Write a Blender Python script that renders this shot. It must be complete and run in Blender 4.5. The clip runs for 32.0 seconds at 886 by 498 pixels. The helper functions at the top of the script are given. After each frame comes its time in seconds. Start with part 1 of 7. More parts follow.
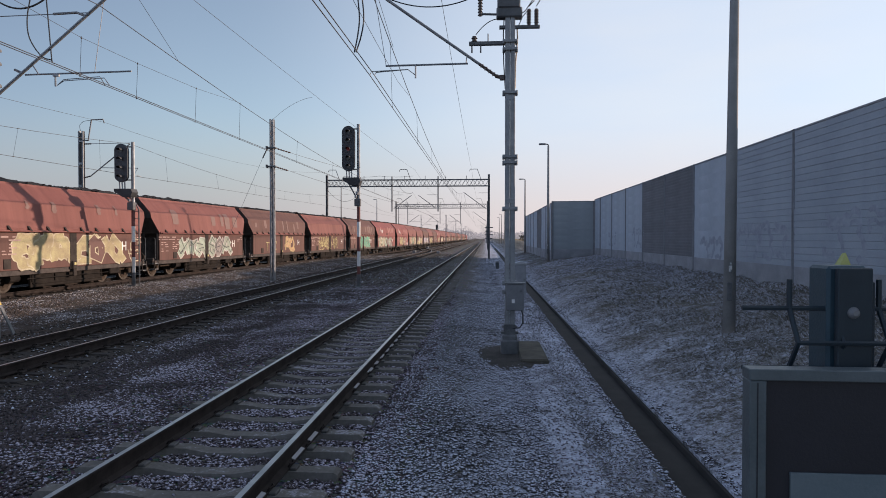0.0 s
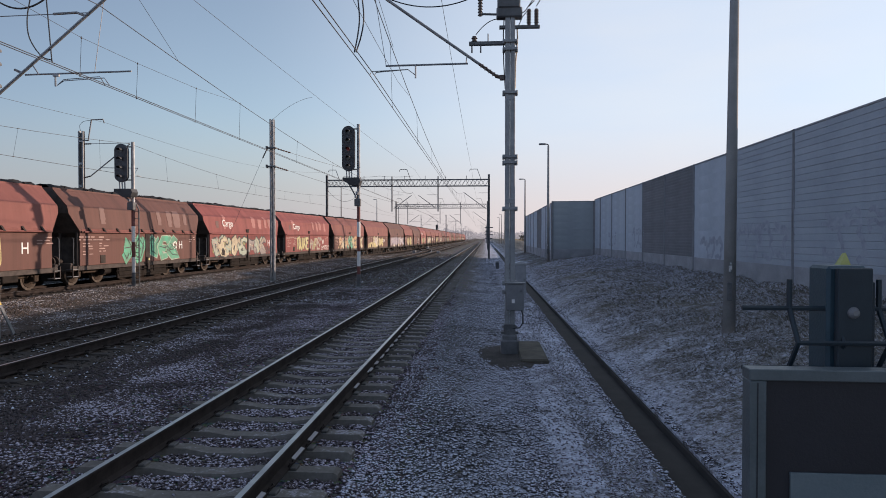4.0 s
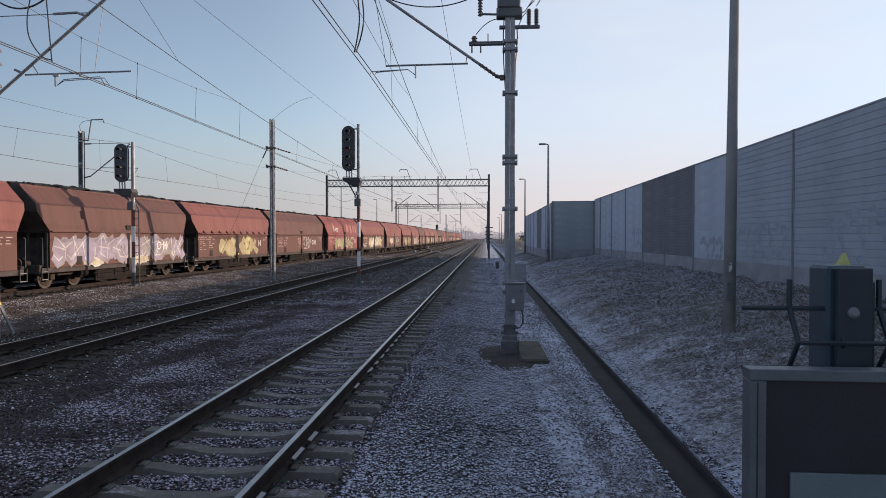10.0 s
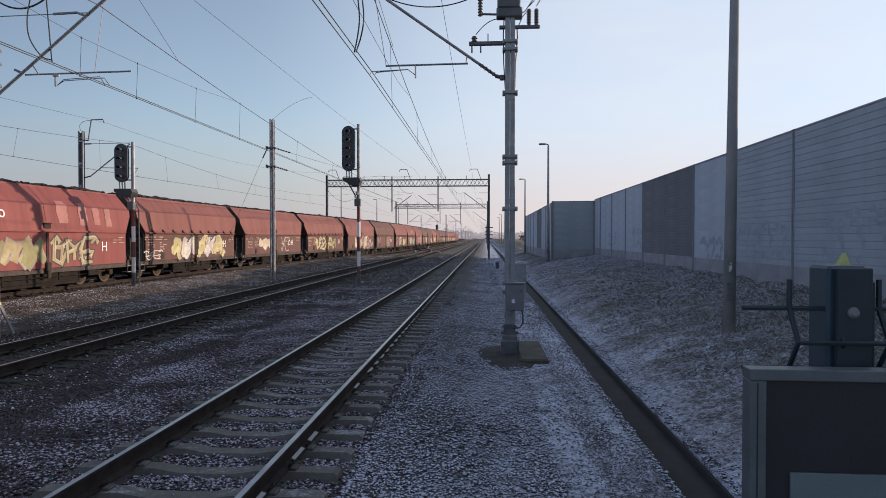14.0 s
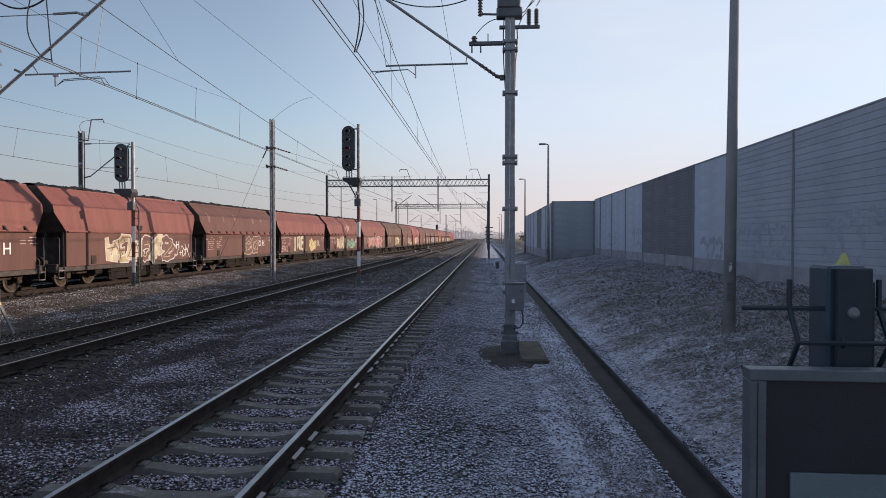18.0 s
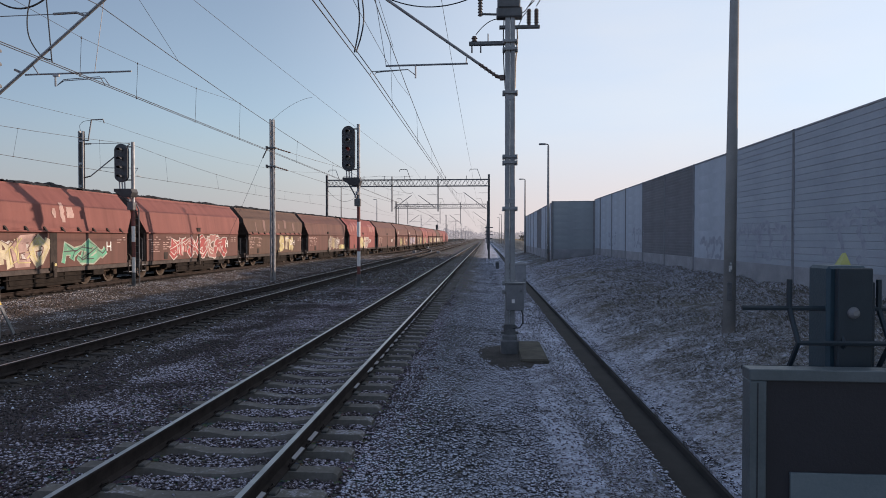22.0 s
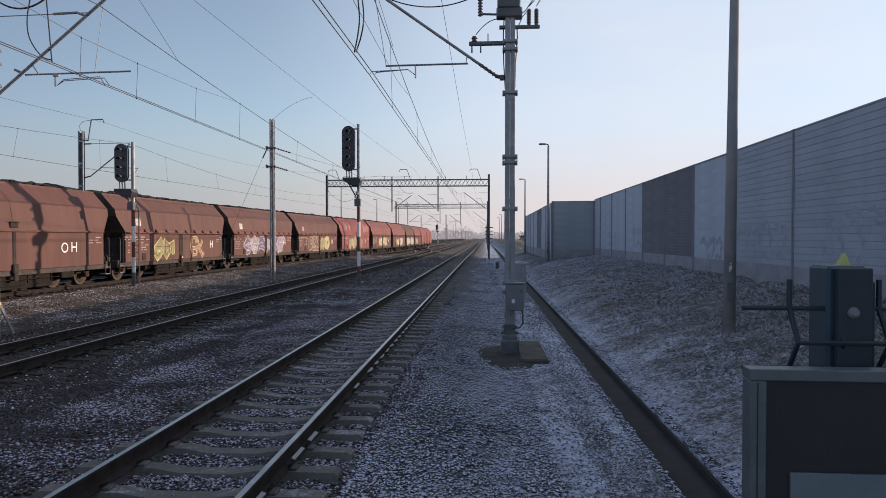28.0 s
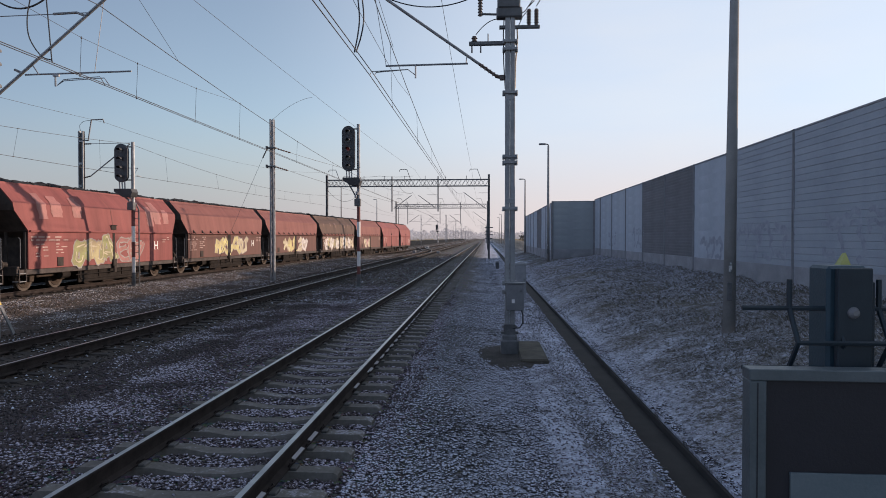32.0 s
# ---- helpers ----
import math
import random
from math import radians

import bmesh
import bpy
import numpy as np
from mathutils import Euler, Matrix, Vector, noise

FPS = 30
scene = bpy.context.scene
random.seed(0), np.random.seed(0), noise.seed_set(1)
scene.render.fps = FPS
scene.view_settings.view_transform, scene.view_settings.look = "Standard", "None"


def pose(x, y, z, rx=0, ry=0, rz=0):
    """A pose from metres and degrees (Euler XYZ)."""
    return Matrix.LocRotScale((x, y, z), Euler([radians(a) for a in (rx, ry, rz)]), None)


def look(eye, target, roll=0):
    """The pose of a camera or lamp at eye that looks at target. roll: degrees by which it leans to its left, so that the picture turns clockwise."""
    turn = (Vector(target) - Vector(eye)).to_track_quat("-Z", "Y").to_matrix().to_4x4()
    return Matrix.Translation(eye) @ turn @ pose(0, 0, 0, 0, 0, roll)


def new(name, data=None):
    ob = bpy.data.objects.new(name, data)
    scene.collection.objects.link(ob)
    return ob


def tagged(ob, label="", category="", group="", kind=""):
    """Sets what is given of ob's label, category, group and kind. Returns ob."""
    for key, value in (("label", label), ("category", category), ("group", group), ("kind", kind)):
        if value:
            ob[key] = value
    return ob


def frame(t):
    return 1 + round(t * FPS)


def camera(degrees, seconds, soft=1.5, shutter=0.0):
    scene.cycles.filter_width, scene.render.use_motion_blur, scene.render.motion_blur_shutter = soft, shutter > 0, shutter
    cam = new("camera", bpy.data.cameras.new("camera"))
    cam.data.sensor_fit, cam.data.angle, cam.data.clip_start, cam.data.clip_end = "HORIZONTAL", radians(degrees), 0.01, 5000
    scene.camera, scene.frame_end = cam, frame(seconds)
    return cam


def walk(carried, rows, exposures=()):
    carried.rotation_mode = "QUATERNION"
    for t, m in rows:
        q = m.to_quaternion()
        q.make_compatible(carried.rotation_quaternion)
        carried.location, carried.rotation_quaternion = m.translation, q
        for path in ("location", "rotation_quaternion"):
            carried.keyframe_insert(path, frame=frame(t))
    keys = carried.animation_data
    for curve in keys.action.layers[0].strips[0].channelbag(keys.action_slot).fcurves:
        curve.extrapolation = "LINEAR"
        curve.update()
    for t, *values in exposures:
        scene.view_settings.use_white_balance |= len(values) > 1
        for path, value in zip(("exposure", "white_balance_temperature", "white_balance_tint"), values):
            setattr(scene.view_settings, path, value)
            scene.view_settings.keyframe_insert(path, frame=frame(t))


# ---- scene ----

# World: x to the right, y along the main track, z up from the rail heads.
EYE = (0.0, 0.0, 2.05)
cam = camera(68.94, 32.0, soft=0.9)
walk(cam, [(0.0, pose(*EYE, 88.997, 0, 3.757)), (32.0, pose(*EYE, 88.997, 0, 3.757))],
     exposures=[(0.0, 0.48, 6750, 21), (32.0, 0.48, 6750, 21)])

# ---- world and sun ----
SUN_AZIMUTH, SUN_ELEVATION = 63.4, 12.0
world = bpy.data.worlds.new("world")
scene.world = world
world.use_nodes = True
wn = world.node_tree.nodes
sky = wn.new("ShaderNodeTexSky")
sky.sky_type = "NISHITA"
sky.sun_disc = False
sky.sun_elevation = radians(SUN_ELEVATION)
sky.sun_rotation = radians(SUN_AZIMUTH)
sky.altitude, sky.air_density, sky.dust_density, sky.ozone_density = 100, 1.0, 1.15, 3.0
wn["Background"].inputs["Strength"].default_value = 0.15
link = world.node_tree.links.new


def world_mix(fac, a, b, blend="MIX"):
    n = wn.new("ShaderNodeMix")
    n.data_type, n.blend_type = "RGBA", blend
    for sock, val in ((n.inputs["Factor"], fac), (n.inputs[6], a), (n.inputs[7], b)):
        if isinstance(val, (float, int)):
            sock.default_value = val
        elif isinstance(val, tuple):
            sock.default_value = (*val, 1)
        else:
            link(val, sock)
    return n.outputs[2]


def world_step(value, lo, hi, top=1.0):
    n = wn.new("ShaderNodeMapRange")
    n.interpolation_type = "SMOOTHSTEP"
    for key, val in (("From Min", lo), ("From Max", hi), ("To Min", 0.0), ("To Max", top)):
        n.inputs[key].default_value = val
    link(value, n.inputs["Value"])
    return n.outputs["Result"]


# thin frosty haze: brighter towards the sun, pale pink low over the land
sky_way = wn.new("ShaderNodeTexCoord").outputs["Generated"]
sunward = wn.new("ShaderNodeVectorMath")
sunward.operation = "DOT_PRODUCT"
link(sky_way, sunward.inputs[0])
sunward.inputs[1].default_value = (math.sin(radians(SUN_AZIMUTH)), math.cos(radians(SUN_AZIMUTH)), 0)
sunward = sunward.outputs["Value"]
height = wn.new("ShaderNodeSeparateXYZ")
link(sky_way, height.inputs[0])
height = height.outputs["Z"]
soft_sky = wn.new("ShaderNodeHueSaturation")
soft_sky.inputs["Saturation"].default_value = 0.72
link(sky.outputs["Color"], soft_sky.inputs["Color"])
# the clear sky is deepest square to the sun and pales again opposite it
depth_tint = world_mix(world_step(sunward, -0.35, 0.08), (0.70, 0.775, 0.79), (0.945, 1.045, 1.0))
depth_tint = world_mix(world_step(sunward, -0.28, -0.75), depth_tint, (1.18, 1.24, 1.28))
clear = world_mix(1.0, soft_sky.outputs["Color"], depth_tint, "MULTIPLY")
cirrus = wn.new("ShaderNodeTexNoise")
cirrus.inputs["Scale"].default_value, cirrus.inputs["Detail"].default_value = 2.2, 4
stretch = wn.new("ShaderNodeMapping")
stretch.inputs["Scale"].default_value = (1.0, 1.0, 4.0)
link(sky_way, stretch.inputs["Vector"])
link(stretch.outputs[0], cirrus.inputs["Vector"])
veil_colour = world_mix(world_step(cirrus.outputs["Fac"], 0.35, 0.7), (3.06, 3.86, 4.58), (3.42, 4.02, 4.42))
veiled = world_mix(world_step(sunward, 0.05, 0.62, 0.80), clear, veil_colour)
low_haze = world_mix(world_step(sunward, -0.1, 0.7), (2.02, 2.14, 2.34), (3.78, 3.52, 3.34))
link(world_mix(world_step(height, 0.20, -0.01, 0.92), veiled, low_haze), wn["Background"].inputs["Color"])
sun = new("sun", bpy.data.lights.new("sun", "SUN"))
sun.data.energy, sun.data.angle, sun.data.color = 3.5, radians(0.6), (1.0, 0.82, 0.64)
az, el = radians(SUN_AZIMUTH), radians(SUN_ELEVATION)
SUN_WAY = Vector((math.sin(az) * math.cos(el), math.cos(az) * math.cos(el), math.sin(el)))
sun.matrix_world = look(SUN_WAY * 50, (0, 0, 0))

# ---- mesh helpers ----


class Geo:
    """Collects vertices and faces for one mesh."""

    def __init__(self):
        self.v, self.f, self.m = [], [], []

    def add(self, verts, faces, m=0):
        n = len(self.v)
        self.v.extend(tuple(p) for p in verts)
        self.f.extend(tuple(n + i for i in face) for face in faces)
        self.m.extend([m] * len(faces))
        return self

    def box(self, c, s, b=0.0, rot=None, m=0):
        """A box of size s round c, its edges cut by b."""
        hx, hy, hz = s[0] / 2, s[1] / 2, s[2] / 2
        b = min(b, hx * 0.8, hy * 0.8, hz * 0.8)
        pts, faces = [], []
        if b <= 0:
            pts = [(x * hx, y * hy, z * hz) for z in (-1, 1) for y in (-1, 1) for x in (-1, 1)]
            faces = [(0, 2, 3, 1), (4, 5, 7, 6), (0, 1, 5, 4), (2, 6, 7, 3), (0, 4, 6, 2), (1, 3, 7, 5)]
        else:
            idx = {}
            for z in (-1, 1):
                for y in (-1, 1):
                    for x in (-1, 1):
                        idx[x, y, z] = len(pts)
                        pts += [(x * hx, y * (hy - b), z * (hz - b)), (x * (hx - b), y * hy, z * (hz - b)), (x * (hx - b), y * (hy - b), z * hz)]
            for a in range(3):
                o = [i for i in range(3) if i != a]
                for sgn in (-1, 1):
                    ring = []
                    for p, q in ((-1, -1), (1, -1), (1, 1), (-1, 1)):
                        k = [0, 0, 0]
                        k[a], k[o[0]], k[o[1]] = sgn, p, q
                        ring.append(idx[tuple(k)] + a)
                    faces.append(ring)
                for p in (-1, 1):
                    for q in (-1, 1):
                        k0, k1 = [0, 0, 0], [0, 0, 0]
                        k0[a], k0[o[0]], k0[o[1]] = -1, p, q
                        k1[a], k1[o[0]], k1[o[1]] = 1, p, q
                        i0, i1 = idx[tuple(k0)], idx[tuple(k1)]
                        faces.append((i0 + o[0], i1 + o[0], i1 + o[1], i0 + o[1]))
            faces += [(i, i + 1, i + 2) for i in idx.values()]
        r = rot.to_3x3() if rot is not None else None
        c = Vector(c)
        return self.add([c + (r @ Vector(p) if r else Vector(p)) for p in pts], faces, m)

    def tube(self, pts, r, n=6, r1=None, m=0, caps=True):
        """A round rod along a line of points."""
        pts = [Vector(p) for p in pts]
        k = len(pts)
        r1 = r if r1 is None else r1
        verts, faces = [], []
        up = None
        for i, p in enumerate(pts):
            d = (pts[min(i + 1, k - 1)] - pts[max(i - 1, 0)]).normalized()
            if up is None:
                up = d.orthogonal().normalized()
            up = (up - d * up.dot(d)).normalized()
            w = d.cross(up)
            rr = r + (r1 - r) * i / (k - 1)
            for j in range(n):
                a = 2 * math.pi * j / n
                verts.append(p + (up * math.cos(a) + w * math.sin(a)) * rr)
        for i in range(k - 1):
            for j in range(n):
                faces.append((i * n + j, i * n + (j + 1) % n, (i + 1) * n + (j + 1) % n, (i + 1) * n + j))
        if caps:
            faces.append(tuple(range(n))[::-1])
            faces.append(tuple((k - 1) * n + j for j in range(n)))
        return self.add(verts, faces, m)

    def beam(self, a, b, w, h, m=0):
        """A square bar from a to b."""
        a, b = Vector(a), Vector(b)
        d = b - a
        q = d.to_track_quat("Y", "Z").to_matrix()
        return self.box((a + b) / 2, (w, d.length, h), 0, q, m)

    def prism(self, outline, y0, y1, m=0):
        """An outline in x and z, drawn out along y."""
        n = len(outline)
        verts = [(x, y0, z) for x, z in outline] + [(x, y1, z) for x, z in outline]
        faces = [tuple(range(n)), tuple(range(2 * n - 1, n - 1, -1))]
        faces += [(i, i + n, (i + 1) % n + n, (i + 1) % n) for i in range(n)]
        return self.add(verts, faces, m)

    def mesh(self, name, materials, smooth=False):
        me = bpy.data.meshes.new(name)
        me.from_pydata(self.v, [], self.f)
        for mat in (materials if isinstance(materials, (list, tuple)) else [materials]):
            me.materials.append(mat)
        me.polygons.foreach_set("material_index", self.m)
        bm = bmesh.new()
        bm.from_mesh(me)
        bmesh.ops.recalc_face_normals(bm, faces=bm.faces)
        bm.to_mesh(me)
        bm.free()
        if smooth:
            me.polygons.foreach_set("use_smooth", [True] * len(me.polygons))
        me.update()
        return me


def thing(name, m, label, category, group="", kind="", data=None):
    ob = new(name, data)
    ob.matrix_basis = m
    return tagged(ob, label, category, group, kind)


def part(name, geo, material, parent, label="", m=None, smooth=False):
    """One mesh object under a thing or a part; geo may be a ready mesh."""
    me = geo if isinstance(geo, bpy.types.Mesh) else geo.mesh(name, material, smooth)
    ob = new(name, me)
    ob.parent = parent
    if m is not None:
        ob.matrix_basis = m
    return tagged(ob, label)


def catenary(a, b, sag, n=14):
    """Points of a wire that hangs between a and b."""
    a, b = Vector(a), Vector(b)
    return [a.lerp(b, i / n) - Vector((0, 0, sag * 4 * (i / n) * (1 - i / n))) for i in range(n + 1)]


def smooth_path(pts, k=5):
    """A rounded line through points in space."""
    pts = [Vector(p) for p in pts]
    out = []
    n = len(pts)
    for i in range(n - 1):
        a, b, c, d = pts[max(i - 1, 0)], pts[i], pts[i + 1], pts[min(i + 2, n - 1)]
        for j in range(k):
            t = j / k
            out.append(0.5 * (2 * b + (c - a) * t + (2 * a - 5 * b + 4 * c - d) * t * t + (3 * b - a - 3 * c + d) * t ** 3))
    return out + [pts[-1]]


# ---- materials ----


def node_mat(name):
    mat = bpy.data.materials.new(name)
    mat.use_nodes = True
    nt = mat.node_tree
    return mat, nt, nt.nodes["Principled BSDF"]


def noise_node(nt, scale, detail=6, rough=0.6, vec=None):
    n = nt.nodes.new("ShaderNodeTexNoise")
    n.inputs["Scale"].default_value, n.inputs["Detail"].default_value, n.inputs["Roughness"].default_value = scale, detail, rough
    if vec is not None:
        nt.links.new(vec, n.inputs["Vector"])
    return n.outputs["Fac"]


def ramp(nt, fac, *stops):
    r = nt.nodes.new("ShaderNodeValToRGB")
    els = r.color_ramp.elements
    while len(els) < len(stops):
        els.new(0.5)
    for e, (p, c) in zip(els, stops):
        e.position = p
        e.color = (*c, 1) if isinstance(c, tuple) else (c, c, c, 1)
    nt.links.new(fac, r.inputs["Fac"])
    return r.outputs["Color"]


def mix(nt, fac, a, b):
    n = nt.nodes.new("ShaderNodeMix")
    n.data_type = "RGBA"
    for sock, val in ((n.inputs["Factor"], fac), (n.inputs["A"], a), (n.inputs["B"], b)):
        if isinstance(val, (float, int)):
            sock.default_value = val
        elif isinstance(val, tuple):
            sock.default_value = (*val, 1)
        else:
            nt.links.new(val, sock)
    return n.outputs["Result"]


def calc(nt, op, a, b=0.0, clamp=False):
    n = nt.nodes.new("ShaderNodeMath")
    n.operation, n.use_clamp = op, clamp
    for sock, val in zip(n.inputs, (a, b)):
        if isinstance(val, (float, int)):
            sock.default_value = val
        else:
            nt.links.new(val, sock)
    return n.outputs[0]


def bump(nt, bsdf, height, strength, dist):
    b = nt.nodes.new("ShaderNodeBump")
    b.inputs["Strength"].default_value, b.inputs["Distance"].default_value = strength, dist
    nt.links.new(height, b.inputs["Height"])
    nt.links.new(b.outputs["Normal"], bsdf.inputs["Normal"])


def obj_vec(nt):
    return nt.nodes.new("ShaderNodeTexCoord").outputs["Object"]


def worn(name, c0, c1, rough=0.6, metal=0.0, big=1.5, fine=40.0, spread=0.12, bumps=0.15, dist=0.003, each=0.0):
    """Two tones of a worn surface, in patches and grain, with fine relief; each: how far pieces differ in brightness."""
    mat, nt, b = node_mat(name)
    v = obj_vec(nt)
    n1, n2 = noise_node(nt, big, 5, 0.62, v), noise_node(nt, fine, 4, 0.6, v)
    f = calc(nt, "ADD", calc(nt, "MULTIPLY", n1, 0.7), calc(nt, "MULTIPLY", n2, 0.3))
    col = ramp(nt, f, (0.5 - spread, c0), (0.5 + spread, c1))
    if each:
        rnd = nt.nodes.new("ShaderNodeObjectInfo").outputs["Random"]
        hsv = nt.nodes.new("ShaderNodeHueSaturation")
        nt.links.new(calc(nt, "ADD", calc(nt, "MULTIPLY", rnd, each), 1.0 - each / 2), hsv.inputs["Value"])
        nt.links.new(col, hsv.inputs["Color"])
        col = hsv.outputs["Color"]
    nt.links.new(col, b.inputs["Base Color"])
    nt.links.new(calc(nt, "ADD", calc(nt, "MULTIPLY", n2, 0.25), rough - 0.12, True), b.inputs["Roughness"])
    b.inputs["Metallic"].default_value = metal
    bump(nt, b, n2, bumps, dist)
    return mat


def frosted(name, c0, c1, amount=0.5, frost=(0.62, 0.68, 0.78), big=0.8, fine=25.0, rough=0.85, bumps=0.4, dist=0.01, isle=0.0, patch=0.5, rise=0.35):
    """A worn surface with hoar frost in specks on what faces the sky."""
    mat, nt, b = node_mat(name)
    geo = nt.nodes.new("ShaderNodeNewGeometry")
    pos = geo.outputs["Position"]
    n1, n2, n3 = noise_node(nt, big, 5, 0.6, pos), noise_node(nt, fine, 4, 0.65, pos), noise_node(nt, fine * 3.1, 3, 0.6, pos)
    col = ramp(nt, calc(nt, "ADD", calc(nt, "MULTIPLY", n1, 0.5), calc(nt, "MULTIPLY", n2, 0.5)), (0.38, c0), (0.62, c1))
    sep = nt.nodes.new("ShaderNodeSeparateXYZ")
    nt.links.new(geo.outputs["Normal"], sep.inputs[0])
    up = calc(nt, "MULTIPLY", calc(nt, "SUBTRACT", sep.outputs["Z"], rise, True), 1.6, True)
    speck = calc(nt, "ADD", calc(nt, "MULTIPLY", n2, 0.4), calc(nt, "ADD", calc(nt, "MULTIPLY", n3, 0.2), calc(nt, "ADD", calc(nt, "MULTIPLY", calc(nt, "SUBTRACT", n1, 0.5), patch), 0.25)))
    if isle:
        speck = calc(nt, "ADD", calc(nt, "MULTIPLY", speck, 1.0 - isle), calc(nt, "MULTIPLY", geo.outputs["Random Per Island"], isle * 1.05))
    lo = 0.82 - 0.55 * amount
    cover = calc(nt, "MULTIPLY", ramp(nt, speck, (lo + 0.015, 0.0), (lo + 0.075, 1.0)), up)
    nt.links.new(mix(nt, cover, col, frost), b.inputs["Base Color"])
    b.inputs["Roughness"].default_value = rough
    b.inputs["Specular IOR Level"].default_value = 0.25
    bump(nt, b, n2, bumps, dist)
    return mat


STEEL = worn("galvanised_steel", (0.20, 0.21, 0.22), (0.34, 0.35, 0.36), 0.55, 0.5, 3, 60)
DARK_STEEL = worn("dark_steel", (0.07, 0.075, 0.08), (0.15, 0.155, 0.16), 0.6, 0.2, 3, 60)
WIRE = worn("wire", (0.026, 0.029, 0.036), (0.048, 0.052, 0.062), 0.6, 0.1, 5, 50)
BLACK = worn("black_paint", (0.018, 0.019, 0.021), (0.036, 0.037, 0.04), 0.55, 0, 3, 50)
CONCRETE = worn("concrete", (0.24, 0.235, 0.225), (0.38, 0.375, 0.36), 0.9, 0, 2, 45, 0.14, 0.3, each=0.15)
SIGNAL_BLACK = worn("faded_black", (0.030, 0.032, 0.038), (0.055, 0.057, 0.064), 0.6, 0, 3, 50)
CERAMIC = worn("brown_ceramic", (0.06, 0.04, 0.035), (0.11, 0.075, 0.06), 0.25, 0, 4, 60)
WHITE = worn("white_paint", (0.68, 0.67, 0.64), (0.80, 0.79, 0.77), 0.6, 0, 4, 60)
RED = worn("red_paint", (0.13, 0.036, 0.031), (0.19, 0.055, 0.047), 0.55, 0, 4, 60)
YELLOW = worn("yellow_paint", (0.55, 0.42, 0.04), (0.72, 0.55, 0.06), 0.55, 0, 4, 60)
GREY_BOX = worn("grey_paint", (0.20, 0.21, 0.225), (0.30, 0.31, 0.325), 0.55, 0, 3, 50)
LAMP_GREY = worn("lamp_grey", (0.13, 0.137, 0.145), (0.21, 0.217, 0.228), 0.6, 0.1, 2, 45)
POLE_GREY = worn("spun_concrete", (0.19, 0.192, 0.19), (0.30, 0.30, 0.295), 0.85, 0, 1.2, 45, 0.14, 0.3)
TORN_PAPER = worn("torn_paper", (0.10, 0.11, 0.11), (0.55, 0.56, 0.55), 0.8, 0, 9, 30, 0.04)
RAIL_SIDE = worn("rail_rust", (0.019, 0.0148, 0.0138), (0.043, 0.034, 0.031), 0.85, 0.0, 4, 60)
RAIL_SIDE.node_tree.nodes["Principled BSDF"].inputs["Specular IOR Level"].default_value = 0.15
RAIL_TOP = worn("rail_head", (0.30, 0.295, 0.295), (0.48, 0.47, 0.465), 0.32, 0.9, 3, 80, bumps=0.04)
PAD = worn("pale_pad", (0.05, 0.048, 0.045), (0.14, 0.135, 0.13), 0.8, 0, 1.3, 30, 0.2)
SLEEPER = frosted("sleeper_concrete", (0.118, 0.109, 0.098), (0.185, 0.172, 0.155), 0.43, frost=(0.36, 0.355, 0.40), big=1.2, fine=18, bumps=0.2, dist=0.004)
SLEEPER_OLD = frosted("sleeper_wood", (0.026, 0.021, 0.019), (0.058, 0.049, 0.043), 0.22, big=1.2, fine=18, bumps=0.3, dist=0.004)
STONE = frosted("ballast_stone", (0.056, 0.045, 0.048), (0.130, 0.108, 0.112), 0.60, frost=(0.49, 0.465, 0.545), big=0.8, fine=26, isle=0.14, patch=0.65)
SHOULDER_STONE = frosted("shoulder_stone", (0.050, 0.041, 0.042), (0.115, 0.096, 0.097), 0.46, frost=(0.50, 0.49, 0.56), big=0.8, fine=24, isle=0.16, patch=1.2)
CRIB_STONE = frosted("crib_stone", (0.050, 0.043, 0.047), (0.12, 0.104, 0.110), 0.66, frost=(0.50, 0.48, 0.56), big=0.9, fine=24, isle=0.14, patch=0.7)
GRAVEL = frosted("path_stone", (0.045, 0.043, 0.043), (0.13, 0.125, 0.122), 0.79, frost=(0.56, 0.59, 0.68), big=0.7, fine=20, isle=0.25, rise=0.27)
STONE_DARK = frosted("oily_stone", (0.036, 0.031, 0.028), (0.095, 0.080, 0.070), 0.42, big=0.5, fine=16, isle=0.25)
SIDING_STONE = frosted("siding_stone", (0.066, 0.051, 0.044), (0.165, 0.128, 0.104), 0.51, frost=(0.68, 0.67, 0.68), big=0.8, fine=10, isle=0.25, patch=1.8)
# near-black concrete: the shade inside the sunk channel is put into the colour
CHANNEL = worn("shaded_channel_concrete", (0.015, 0.0135, 0.012), (0.034, 0.030, 0.027), 0.9, 0, 2, 30, 0.14, 0.4)


